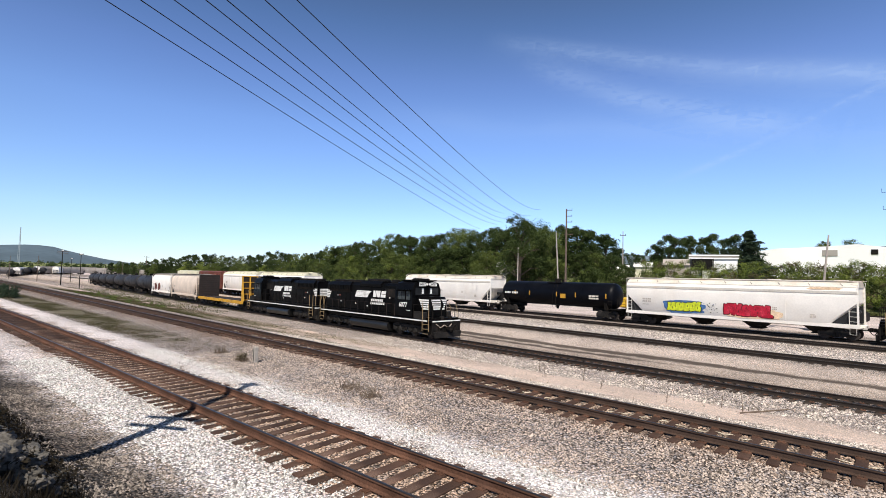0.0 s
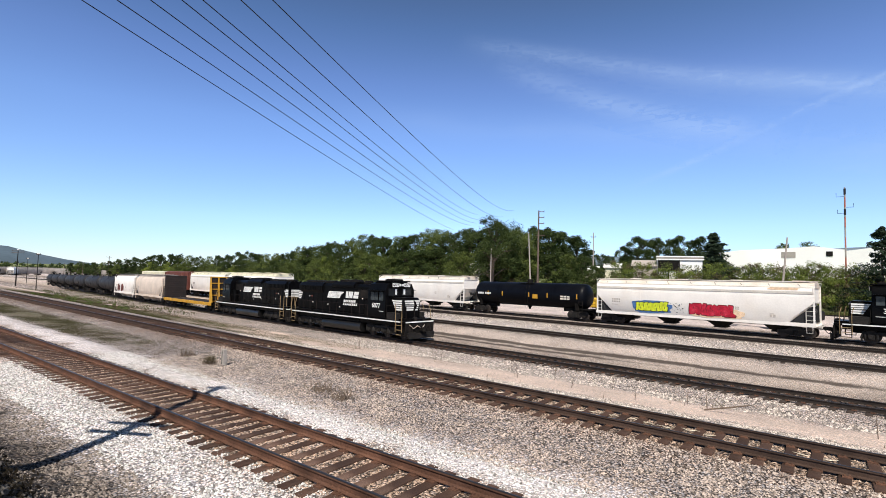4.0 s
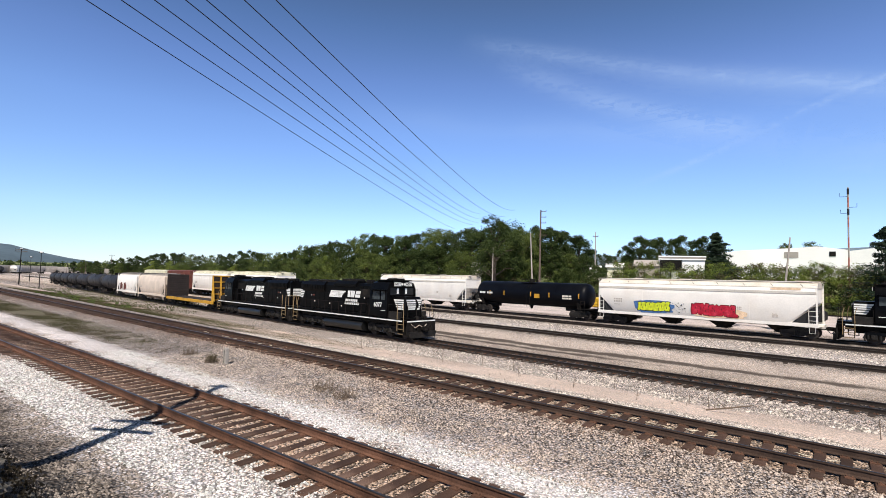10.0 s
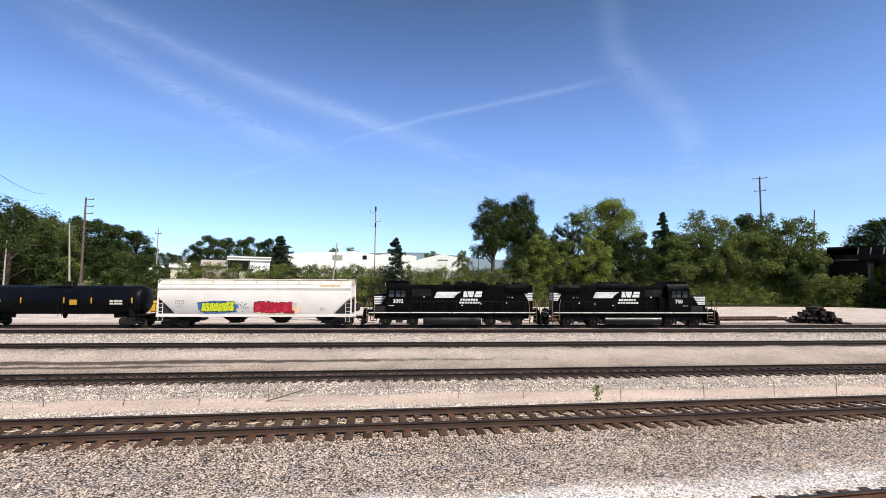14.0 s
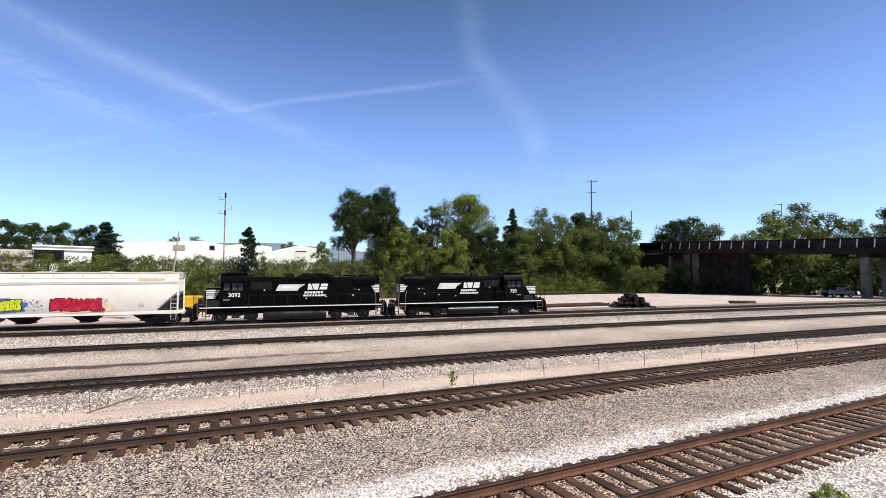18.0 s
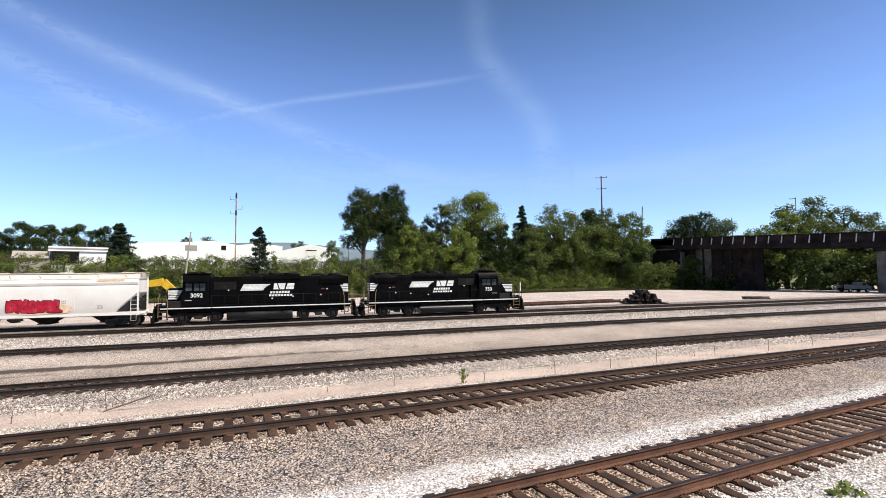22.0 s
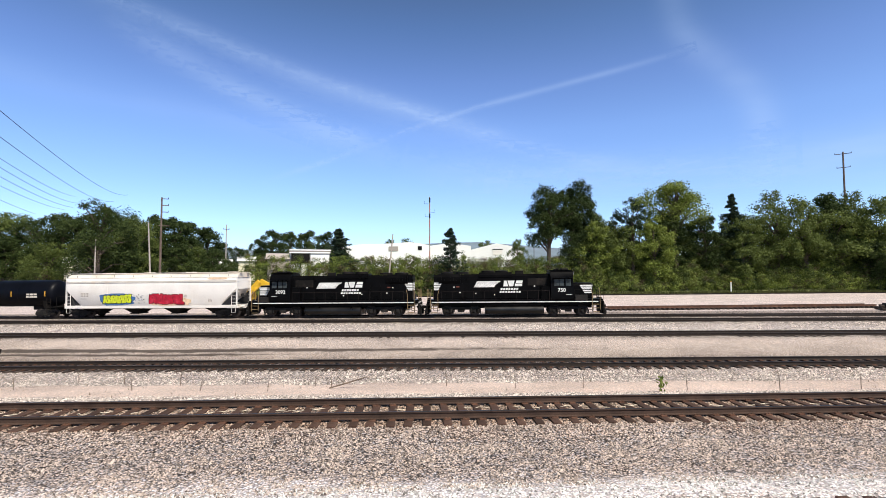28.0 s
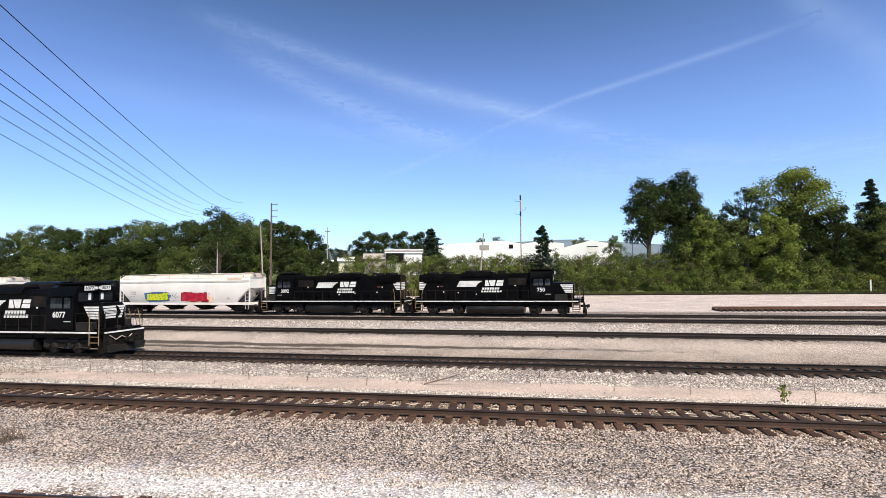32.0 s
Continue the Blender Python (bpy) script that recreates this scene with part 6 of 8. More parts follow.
def build_small_plants():
    rnd = random.Random(17)
    for i, (x, v, h) in enumerate(((-9.6, 21.6, 0.75), (14.4, 18.7, 0.75), (-6.9, 22.0, 0.7), (1.9, 20.6, 0.8), (10.9, 18.8, 0.6), (7.2, 19.6, 0.5), (-3.6, 20.9, 0.55), (-12.4, 22.2, 0.6), (-14.6, 22.4, 0.7), (-18.0, 22.0, 0.7),
                                     (4.6, 19.9, 0.5), (17.6, 18.8, 0.55), (20.6, 18.9, 0.7), (25.0, 19.2, 0.65), (-11.0, 20.4, 0.5), (-8.0, 19.9, 0.45), (-16.2, 20.8, 0.6), (-20.5, 21.4, 0.7), (-23.0, 20.6, 0.6), (-5.2, 19.5, 0.4), (29.5, 19.4, 0.6), (34, 19.8, 0.6))):
        dry_stalk(x, v, h, i)
    p = place(9.7, 18.35)
    t = thing("green_weed", "bright green leafy weed standing in gravel", "plant", pose(*p))
    part("stem", Shape().tube([(0, 0, -0.05), (0.02, 0, 0.5)], [0.015, 0.006], 5), M_LEAF, t)
    rng = np.random.default_rng(2)
    v, f = leaf_cloud(rng, [(0, 0, 0.18), (0.08, 0.02, 0.32), (-0.06, 0, 0.42), (0, 0, 0.55)], [0.16, 0.14, 0.12, 0.08], 26, 0.055)
    part("foliage", fast_mesh("foliage", v, f, M_LEAF_BRIGHT), M_LEAF_BRIGHT, t)
    p = place(10.6, 4.95)
    t = thing("green_weed", "low green weed spreading on white ballast", "plant", pose(*p))
    v, f = leaf_cloud(rng, [(0, 0, 0.06), (0.25, 0.12, 0.06), (-0.28, 0.05, 0.05), (0.1, -0.15, 0.05)], [0.16, 0.13, 0.12, 0.12], 34, 0.045, 0.5)
    part("foliage", fast_mesh("foliage", v, f, M_LEAF_BRIGHT), M_LEAF_BRIGHT, t)
    # dead brush beside the near track
    for k, (x, v, w) in enumerate(((-13.6, 11.2, 1.1), (-12.2, 11.0, 0.8), (-20.9, 10.9, 0.55), (-23.6, 11.2, 0.8))):
        b = thing("dead_brush", "tangle of dead brown twigs on gravel", "brush", pose(*place(x, v)), "dead brush heaps")
        s = Shape()
        for i in range(70):
            a, q = rnd.uniform(0, 6.28), rnd.uniform(0.1, w)
            c = Vector((math.cos(a) * q * rnd.random(), math.sin(a) * q * 0.5, 0.0))
            s.tube([c, c + Vector((rnd.uniform(-0.25, 0.25), rnd.uniform(-0.2, 0.2), rnd.uniform(0.05, 0.42)))], [0.010, 0.004], 4)
        part("twig_tangle", s, M_TWIG, b)
        if k == 2:
            v2, f2 = leaf_cloud(rng, [(0, 0, 0.2), (0.2, 0, 0.25), (-0.15, 0.1, 0.2)], [0.25, 0.2, 0.2], 120, 0.03)
            part("dry_leaves", fast_mesh("dry_leaves", v2, f2, M_WEED), M_WEED, b)
    # fallen branch
    b = thing("fallen_branch", "bare fallen branch lying on sandy gravel", "branch", pose(*place(-2.2, 20.3)))
    s = Shape().tube([(-0.7, 0, 0.03), (0, 0.1, 0.2), (0.75, 0.1, 0.42)], [0.03, 0.035, 0.02], 6)
    s.tube([(-0.1, 0.1, 0.18), (-0.5, 0.3, 0.5)], [0.02, 0.008], 5)
    s.tube([(-0.6, 0, 0.03), (-0.65, 0, 0.75)], [0.02, 0.008], 5)
    part("limb", s, M_TWIG, b)
    # concrete marker post
    p = place(-20.35, 11.25)
    t = thing("marker_post", "short pale concrete marker post beside the track", "post", pose(*p))
    part("shaft", Shape().box(-0.10, 0.10, -0.09, 0.09, -0.1, 0.68, 0.02), M_CONCRETE, t)
    part("groove", Shape().box(-0.02, 0.02, -0.095, -0.088, 0.05, 0.6), M_UNDER, t)
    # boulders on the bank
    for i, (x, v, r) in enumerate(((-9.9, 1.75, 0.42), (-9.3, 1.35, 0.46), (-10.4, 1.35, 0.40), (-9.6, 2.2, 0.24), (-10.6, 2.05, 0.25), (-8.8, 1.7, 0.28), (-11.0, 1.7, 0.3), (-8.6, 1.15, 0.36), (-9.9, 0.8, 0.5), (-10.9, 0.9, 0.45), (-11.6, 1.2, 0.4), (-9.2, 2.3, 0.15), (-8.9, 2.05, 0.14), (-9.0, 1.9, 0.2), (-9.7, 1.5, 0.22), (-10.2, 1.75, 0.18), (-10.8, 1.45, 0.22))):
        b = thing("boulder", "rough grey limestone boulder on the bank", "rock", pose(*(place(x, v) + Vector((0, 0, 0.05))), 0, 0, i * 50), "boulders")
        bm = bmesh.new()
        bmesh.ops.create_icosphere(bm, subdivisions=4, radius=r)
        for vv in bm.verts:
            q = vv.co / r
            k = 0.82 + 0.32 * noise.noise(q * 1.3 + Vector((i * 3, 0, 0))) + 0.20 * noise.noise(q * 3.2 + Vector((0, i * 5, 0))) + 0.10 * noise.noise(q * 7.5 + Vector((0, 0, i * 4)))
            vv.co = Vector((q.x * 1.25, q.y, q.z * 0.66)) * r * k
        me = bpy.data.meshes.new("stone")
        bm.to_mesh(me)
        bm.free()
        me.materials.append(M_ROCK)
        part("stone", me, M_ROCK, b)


build_small_plants()


def build_ballast_stones():
    """Loose stones on the ballast nearest the viewpoint, as one sheet of stuff in each colour."""
    rng = np.random.default_rng(12)
    base = np.array([(1, 0, -0.5), (-1, 0, -0.5), (0, 1, -0.5), (0, -1, -0.5), (0, 0, 0.9)], float)
    tri = np.array([(0, 2, 4), (2, 1, 4), (1, 3, 4), (3, 0, 4)])
    vs_ = np.array([p[0] for p in FAN]), np.array([p[1] for p in FAN])
    lv = np.array([p[0] for p in LEVEL]), np.array([p[1] for p in LEVEL])

    def sheet(name, n, x0, x1, v0, v1, s0, s1, material, label, near=1.0):
        xs = rng.uniform(x0, x1, n)
        vs = rng.uniform(v0, v1, n)
        sl = np.interp(vs, *vs_)
        z = np.interp(vs, *lv) + np.interp(vs, [q[0] for q in GRADE], [q[1] for q in GRADE]) * xs
        if v1 < 19:
            calm = np.where(((vs > 5) & (vs < 9)) | ((vs > 12.5) & (vs < 16)), 0.35, 1.0)
            z = z + calm * np.array([0.045 * noise.noise((a * 0.8, b * 0.8, 0)) + 0.03 * noise.noise((a * 2.5, b * 2.5, 4)) for a, b in zip(xs, vs)])
        pts = np.stack([xs, vs + sl * xs, z], 1)
        jit = base[None] * (1 + rng.uniform(-0.35, 0.35, (n, 5, 1))) + rng.normal(0, 0.16, (n, 5, 3))
        s = rng.uniform(s0, s1, (n, 1, 1))
        v = pts[:, None, :] + jit * s * np.array([1, 1, 0.75])
        f = (np.arange(n)[:, None, None] * 5 + tri[None]).reshape(-1, 3)
        tagged(new(name, fast_mesh(name, v.reshape(-1, 3), f, material)), label, "gravel", kind="stuff")
    sheet("white_ballast", 26000, -26, 24, 4.2, 6.1, 0.022, 0.045, M_STONE_WHITE, "bright white crushed stone ballast")
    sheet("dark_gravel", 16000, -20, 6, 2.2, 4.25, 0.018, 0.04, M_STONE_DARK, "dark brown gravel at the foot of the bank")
    sheet("white_ballast", 16000, -26, 24, 7.9, 9.7, 0.022, 0.045, M_STONE_WHITE, "bright white crushed stone ballast")
    sheet("brown_ballast", 14000, -26, 24, 5.9, 8.1, 0.020, 0.040, M_STONE_BROWN, "rust-stained ballast between the rails")
    sheet("grey_ballast", 62000, -24, 26, 9.3, 13.2, 0.016, 0.038, M_STONE_GREY, "mixed grey and tan crushed stone")
    sheet("grey_ballast", 20000, -28, 28, 13.0, 15.9, 0.022, 0.045, M_STONE_BROWN, "rust-stained ballast under the second track")
    sheet("grey_ballast", 22000, -30, 34, 15.6, 18.6, 0.025, 0.055, M_STONE_PALE, "pale crushed stone shoulder")
    sheet("grey_ballast", 16000, -30, 40, 21.8, 25.6, 0.03, 0.07, M_STONE_PALE, "pale crushed stone beside the yard track")
    sheet("grey_ballast", 14000, -40, 50, 38.0, 44.4, 0.04, 0.09, M_STONE_PALE, "pale coarse stone beside the yard track")


def stone_mat(name, colour, vary):
    m = bpy.data.materials.new(name)
    m.use_nodes = True
    nt = m.node_tree
    b = nt.nodes["Principled BSDF"]
    b.inputs["Roughness"].default_value = 0.95
    b.inputs["Specular IOR Level"].default_value = 0.15
    geo = nt.nodes.new("ShaderNodeNewGeometry")
    cr = nt.nodes.new("ShaderNodeValToRGB")
    for i, k in enumerate((1 - vary, 1 + vary * 0.75)):
        cr.color_ramp.elements[i].color = (*[min(c * k, 0.88) for c in colour], 1)
    nt.links.new(geo.outputs["Random Per Island"], cr.inputs[0])
    nt.links.new(cr.outputs[0], b.inputs["Base Color"])
    return m


M_STONE_WHITE = stone_mat("white_limestone", (0.62, 0.565, 0.54), 0.8)
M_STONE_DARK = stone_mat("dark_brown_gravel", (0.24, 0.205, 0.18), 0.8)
M_STONE_BROWN = stone_mat("rust_stained_stone", (0.41, 0.30, 0.23), 0.75)
M_STONE_GREY = stone_mat("mixed_grey_stone", (0.425, 0.352, 0.307), 0.85)
M_STONE_PALE = stone_mat("pale_grey_stone", (0.55, 0.485, 0.435), 0.75)
build_ballast_stones()

# ---- far things: bridge, buildings, poles, hills, sky ----


# stained concrete, made darker for the shade under the bridge
M_PIER = mat("shade_dark_stained_concrete", (0.17, 0.155, 0.14), 0.9, 0, 0.25, 0.5, 12, 0.01, (0.06, 0.052, 0.046), 0.8, spec=0.15)


def build_bridge():
    br = thing("road_bridge", "dark steel girder road bridge over the yard", "bridge")
    X = 107.0
    y0, y1 = 91.0, 14.0

    def zt(y):
        return 13.3 - (84 - y) * 0.041
    n = 26
    s = Shape()
    s.loft([[(X - 0.3, y, zt(y) - 2.6), (X + 11, y, zt(y) - 2.6), (X + 11, y, zt(y) - 1.7), (X - 0.3, y, zt(y) - 1.7)] for y in (y0, y1)])
    part("girder", s, M_STEEL_DARK, br, "rust-mottled lower girder")
    s = Shape()
    s.loft([[(X - 0.1, y, zt(y) - 1.7), (X + 0.25, y, zt(y) - 1.7), (X + 0.25, y, zt(y)), (X - 0.1, y, zt(y))] for y in (y0, y1)])
    part("parapet", s, M_STEEL_DARK, br, "dark plate parapet")
    s = Shape()
    s.loft([[(X - 0.35, y, zt(y) - 0.05), (X + 0.3, y, zt(y) - 0.05), (X + 0.3, y, zt(y) + 0.12), (X - 0.35, y, zt(y) + 0.12)] for y in (y0, y1)])
    part("top_rail", s, M_STEEL_DARK, br)
    s = Shape()
    s.loft([[(X - 0.55, y, zt(y) - 1.85), (X, y, zt(y) - 1.85), (X, y, zt(y) - 1.65), (X - 0.55, y, zt(y) - 1.65)] for y in (y0, y1)])
    part("ledge", s, M_STEEL_DARK, br)
    brace = Shape().prism([(-0.5, -1.65), (-0.40, -1.65), (0.0, -0.1), (-0.1, -0.1)], -0.09, 0.09, "y").mesh("brace", M_TRIM)
    stiff = Shape().box(-0.38, -0.3, -0.06, 0.06, -2.6, -1.85).mesh("stiffener", M_STEEL_DARK)
    for i in range(n):
        y = 84.0 - i * 2.55
        for me, nm in ((brace, "brace"), (stiff, "stiffener")):
            b = new(nm, me)
            b.parent = br
            b.location = (X, y, zt(y))
    for (y, w) in ((82.6, 0.5), (42.6, 1.3)):
        g = ground_at(X, y)
        for k in range(1 if y > 50 else 2):
            s = Shape().box(X + 0.5 + k * 8.0, X + 1.6 + k * 8.0, y - w / 2, y + w / 2, g - 0.5, zt(y) - 3.4, 0.05)
            part("pier_column", s, M_PIER, br, "stained concrete pier column")
        part("pier_cap", Shape().box(X + 0.1, X + 10.6, y - w * 0.75, y + w * 0.75, zt(y) - 3.4, zt(y) - 2.6, 0.05), M_STEEL_DARK, br)
    # wall, posts and abutment are coloured near black for the shade below the deck
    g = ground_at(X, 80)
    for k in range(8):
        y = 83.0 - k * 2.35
        part("back_wall", Shape().box(X + 3.0, X + 3.4, y - 2.3, y, g - 0.5, zt(y) - 2.6), M_PIER if k in (1, 2) else M_STEEL_DARK, br, "abutment wall panel coloured dark for the deck's shade")
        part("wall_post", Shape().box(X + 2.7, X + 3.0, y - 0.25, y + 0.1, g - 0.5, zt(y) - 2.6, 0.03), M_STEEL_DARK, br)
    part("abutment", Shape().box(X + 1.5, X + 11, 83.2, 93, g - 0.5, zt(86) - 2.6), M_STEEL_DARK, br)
    part("approach_wall", Shape().box(X - 0.1, X + 0.5, 84.2, 93, zt(86) - 2.9, zt(86) - 0.3), M_PIER, br, "plain grey approach parapet")
    br.matrix_world = pose(0, 0, EYE_Z * (1 - 1.112)) @ Matrix.Scale(1.112, 4)
    # roof box seen over the deck
    h = thing("rooftop_unit", "small grey rooftop unit beyond the bridge", "building")
    h.matrix_world = pose(*polar(55.9, 190), 4.0, 0, 0, -55.9)
    part("building_wall", Shape().box(-14, 9, 0, 14, 0, 13.3), M_ROOF_TAN, h)
    part("unit", Shape().box(-2.0, 0.5, 1, 4, 13.3, 15.3, 0.05), M_FAR_GREY, h)
    part("unit", Shape().box(0.7, 2.2, 1, 4, 13.3, 15.0, 0.05), M_WALL_WHITE, h)


build_bridge()


def build_warehouses():
    w = thing("warehouse", "long low white metal warehouse behind the hedge", "building")
    r = 205.0

    def at(az, k=1.0):
        x, y = polar(az, r * k)
        return Vector((x, y, 0))
    def block(a0, a1, e0, e1, peak, name):
        p, q = at(a0), at(a1)
        out = (p + q).normalized() * 26
        s = Shape()
        zb = 6.0
        z0, z1 = EYE_Z + e0 * r, EYE_Z + e1 * r
        zm = EYE_Z + peak * r
        mid = (p + q) / 2
        front = [(p.x, p.y, zb), (q.x, q.y, zb), (q.x, q.y, z1), (mid.x, mid.y, zm), (p.x, p.y, z0)]
        back = [(v[0] + out.x, v[1] + out.y, v[2]) for v in front]
        s.loft([front, back])
        part(name, s, M_WALL_WHITE, w)
        return p, q
    block(-8.6, -1.2, 0.050, 0.063, 0.060, "gable_wall")
    block(-1.2, 3.3, 0.063, 0.060, 0.066, "gable_wall")
    block(3.3, 8.2, 0.058, 0.058, 0.064, "gable_wall")
    block(8.2, 14.2, 0.050, 0.052, 0.063, "gable_wall")
    # the first, grey panel paints a patch of shading on the wall
    for az, e, ww, hh, m, k in ((-0.9, 0.052, 4.0, 2.0, M_CONCRETE, 0.9994), (2.2, 0.0535, 1.7, 1.6, M_UNDER, 0.9990), (11.3, 0.0505, 4.2, 0.35, M_UNDER, 0.9982), (11.3, 0.044, 4.0, 2.0, M_HOPPER, 0.9982)):
        p = at(az, k)
        o = new("window", Shape().box(-ww / 2, ww / 2, -0.1, 0.15, -hh / 2, hh / 2).mesh("window", m))
        o.parent = w
        o.matrix_world = pose(p.x, p.y, EYE_Z + e * r, 0, 0, -az)
    # low shed with a loading bay
    sh = thing("loading_shed", "tan shed with a white striped loading bay roof", "building")
    p = Vector((*polar(-12.5, 114), 0))
    g = ground_at(p.x, p.y)
    sh.matrix_world = pose(p.x, p.y, g, 0, 0, 12)
    zt = EYE_Z + 0.050 * 114 - g
    part("shed_wall", Shape().box(-4.8, 0, 0, 7, 0, zt - 2.2), M_ROOF_TAN, sh)
    part("shed_roof", Shape().prism([(-0.4, zt - 2.3), (7.5, zt - 2.3), (7.5, zt - 1.2), (3, zt - 0.9)], -5.2, 0.0), M_ROOF_TAN, sh, "dull tan sheet roof")
    part("bay_wall", Shape().box(0, 8.6, 0.5, 7, 0, zt - 0.35), M_WALL_WHITE, sh)
    # a dark panel stands for the shade inside the open bay
    part("bay_opening", Shape().box(0.3, 4.2, 0.3, 0.52, zt - 3.2, zt - 0.95), M_UNDER, sh)
    for k in range(3):
        part("fascia_band", Shape().box(-0.2, 8.8, 0.2, 0.5, zt - 0.9 + 0.3 * k, zt - 0.65 + 0.3 * k), M_WALL_WHITE if k != 1 else M_CONCRETE, sh)
    for k, x in enumerate((0.2, 2.2, 4.3)):
        part("bay_post", Shape().box(x - 0.08, x + 0.08, -0.2, 0.1, 0, zt - 0.9), M_UNDER, sh)
    # low houses glimpsed through the trees
    for az, r2, wd, e in ((-31.2, 134, 8, 0.024), (-28.4, 134, 5, 0.025), (-19.4, 134, 4, 0.024), (-17.0, 136, 4, 0.030)):
        x, y = polar(az, r2)
        zt = EYE_Z + e * r2 - 2.0
        hs = thing("low_building", "pale low building half hidden by trees", "building", pose(x, y, 2.0, 0, 0, -az), "low buildings")
        zt = EYE_Z + e * r2 - 2.0
        part("house_wall", Shape().box(-wd / 2, wd / 2, 0, 8, 0, zt - 0.6), M_CREAM, hs)
        part("house_roof", Shape().prism([(-0.5, zt - 0.6), (8.5, zt - 0.6), (4, zt + 0.7)], -wd / 2 - 0.4, wd / 2 + 0.4), M_WALL_WHITE, hs)


build_warehouses()


def utility_pole(az, r, top, label, arms=(), lean=0.0, radius=0.17, material=None, name="utility_pole", base=None, mast=False):
    x, y = polar(az, r)
    g = ground_at(x, y) if base is None else base
    h = EYE_Z + top * r - g
    t = thing(name, label, "pole", pose(x, y, g, 0, lean, -az), "poles")
    s = Shape().tube([(0, 0, -0.5), (0, 0, h * 0.5), (0, 0, h)], [radius * 1.2, radius, radius * 0.7], 10)
    part("shaft", s, material or M_POLE, t)
    for z, a, b in arms:
        part("crossarm", Shape().box(a, b, -0.12, 0.02, h - z - 0.06, h - z + 0.08, 0.01), M_POLE, t)
        for xx in (a + 0.08, b - 0.08):
            part("insulator", Shape().tube([(xx, -0.05, h - z + 0.08), (xx, -0.05, h - z + 0.34)], [0.06, 0.045], 8), M_UNDER, t)
    if name == "yard_lamp":
        part("lamp_head", Shape().box(-0.32, 0.32, -0.3, 0.2, h - 0.05, h + 0.22, 0.04), M_TRIM, t, "pale lamp head")
    return t, h


def build_poles():
    utility_pole(-25.2, 118, 0.138, "tall dark utility pole with side arms", ((0.3, -0.1, 1.3), (1.7, -0.1, 1.3), (3.1, -0.1, 1.3), (6.0, -0.5, 1.5)), 0, 0.22)
    utility_pole(-25.9, 108, 0.092, "leaning bleached wooden pole", (), -3, 0.15, M_POLE_PALE)
    utility_pole(-19.1, 135, 0.094, "slim bleached pole with a small arm", ((1.2, -0.7, 0.7),), 0, 0.14, M_POLE_PALE)
    utility_pole(-1.6, 108, 0.082, "leaning bleached pole in the hedge", (), 5, 0.17, M_POLE_PALE)
    utility_pole(44.6, 150, 0.194, "wooden power pole with two crossarms", ((0.5, -1.6, 1.6), (3.8, -1.3, 1.3)), 0, 0.24)
    utility_pole(48.4, 172, 0.130, "short dark pole leaning above the trees", (), 3, 0.2)
    utility_pole(62.5, 165, 0.127, "pale street lamp above the bridge", ((0.2, -1.5, 0.1),), 0, 0.14, M_POLE_PALE, "street_lamp")
    utility_pole(57.2, 190, 0.10, "dark pole behind the bridge", (), 0, 0.18)
    utility_pole(26.9, 128, 0.100, "dark bare pole among the trees", (), 0, 0.14)
    utility_pole(27.5, 130, 0.094, "pale bare pole among the trees", (), 0, 0.12, M_POLE_PALE)
    utility_pole(-30.6, 118, 0.06, "pale pole in front of the trees", (), 0, 0.13, M_POLE_PALE)
    utility_pole(-75.9, 175, 0.0166, "yard lamp post with a bright head", ((0.1, -0.5, 0.5),), 0, 0.09, M_UNDER, "yard_lamp")
    utility_pole(-77.3, 215, 0.0215, "dark yard lamp tower with a wide head", ((0.3, -1.6, 1.6), (0.9, -1.6, 1.6)), 0, 0.15, M_UNDER, "yard_lamp")
    utility_pole(-76.6, 260, 0.009, "yard lamp post with a bright head", ((0.1, -0.6, 0.6),), 0, 0.09, M_UNDER, "yard_lamp")
    utility_pole(-70.6, 300, 0.018, "dark utility pole by the wood", ((0.6, -1.2, 1.2),), 0, 0.18)
    utility_pole(-72.6, 320, 0.006, "slim dark pole in the yard", (), 0, 0.10)
    utility_pole(-74.0, 330, 0.004, "slim dark pole in the yard", (), 0, 0.10)
    utility_pole(-79.0, 240, 0.012, "dark slim pole in the yard", (), 0, 0.10)
    utility_pole(-80.9, 230, 0.010, "dark slim pole in the yard", (), 0, 0.10)
    utility_pole(-52.6, 260, 0.040, "far utility pole above the wood", ((0.4, -1.6, 1.6),), 0, 0.25)
    utility_pole(15.5, 330, 0.075, "far slim pole above the warehouses", (), 0, 0.2)
    # radio mast
    x, y = polar(3.35, 150)
    g = ground_at(x, y)
    h = EYE_Z + 0.1595 * 150 - g
    t = thing("radio_mast", "slender red and white radio mast with dark antennas", "mast", pose(x, y, g))
    n = 10
    for k in range(n):
        part("mast_section", Shape().tube([(0, 0, h * k / n), (0, 0, h * (k + 1) / n)], 0.17, 8), M_POLE_PALE if k % 2 else M_MAST_RED, t)
    for z in (0.3, 5.2):
        part("antenna", Shape().tube([(0, 0, h - z - 1.4), (0, 0, h - z)], 0.24, 10), M_INK, t)
    for z, dx in ((2.2, -1.6), (4.8, 1.6), (6.2, -1.4)):
        part("side_antenna", Shape().tube([(0, 0, h - z), (dx, 0, h - z), (dx, 0, h - z + 0.9)], 0.05, 6), M_UNDER, t)
    # far lattice mast on the left
    x, y = polar(-80.35, 900)
    t = thing("lattice_mast", "thin grey lattice mast before the mountain", "mast", pose(x, y, 0))
    h = EYE_Z + 0.0553 * 900
    s = Shape()
    for k in range(3):
        a = 2.1 * k
        s.tube([(1.6 * math.cos(a), 1.6 * math.sin(a), 0), (0.3 * math.cos(a), 0.3 * math.sin(a), h)], 0.22, 5)
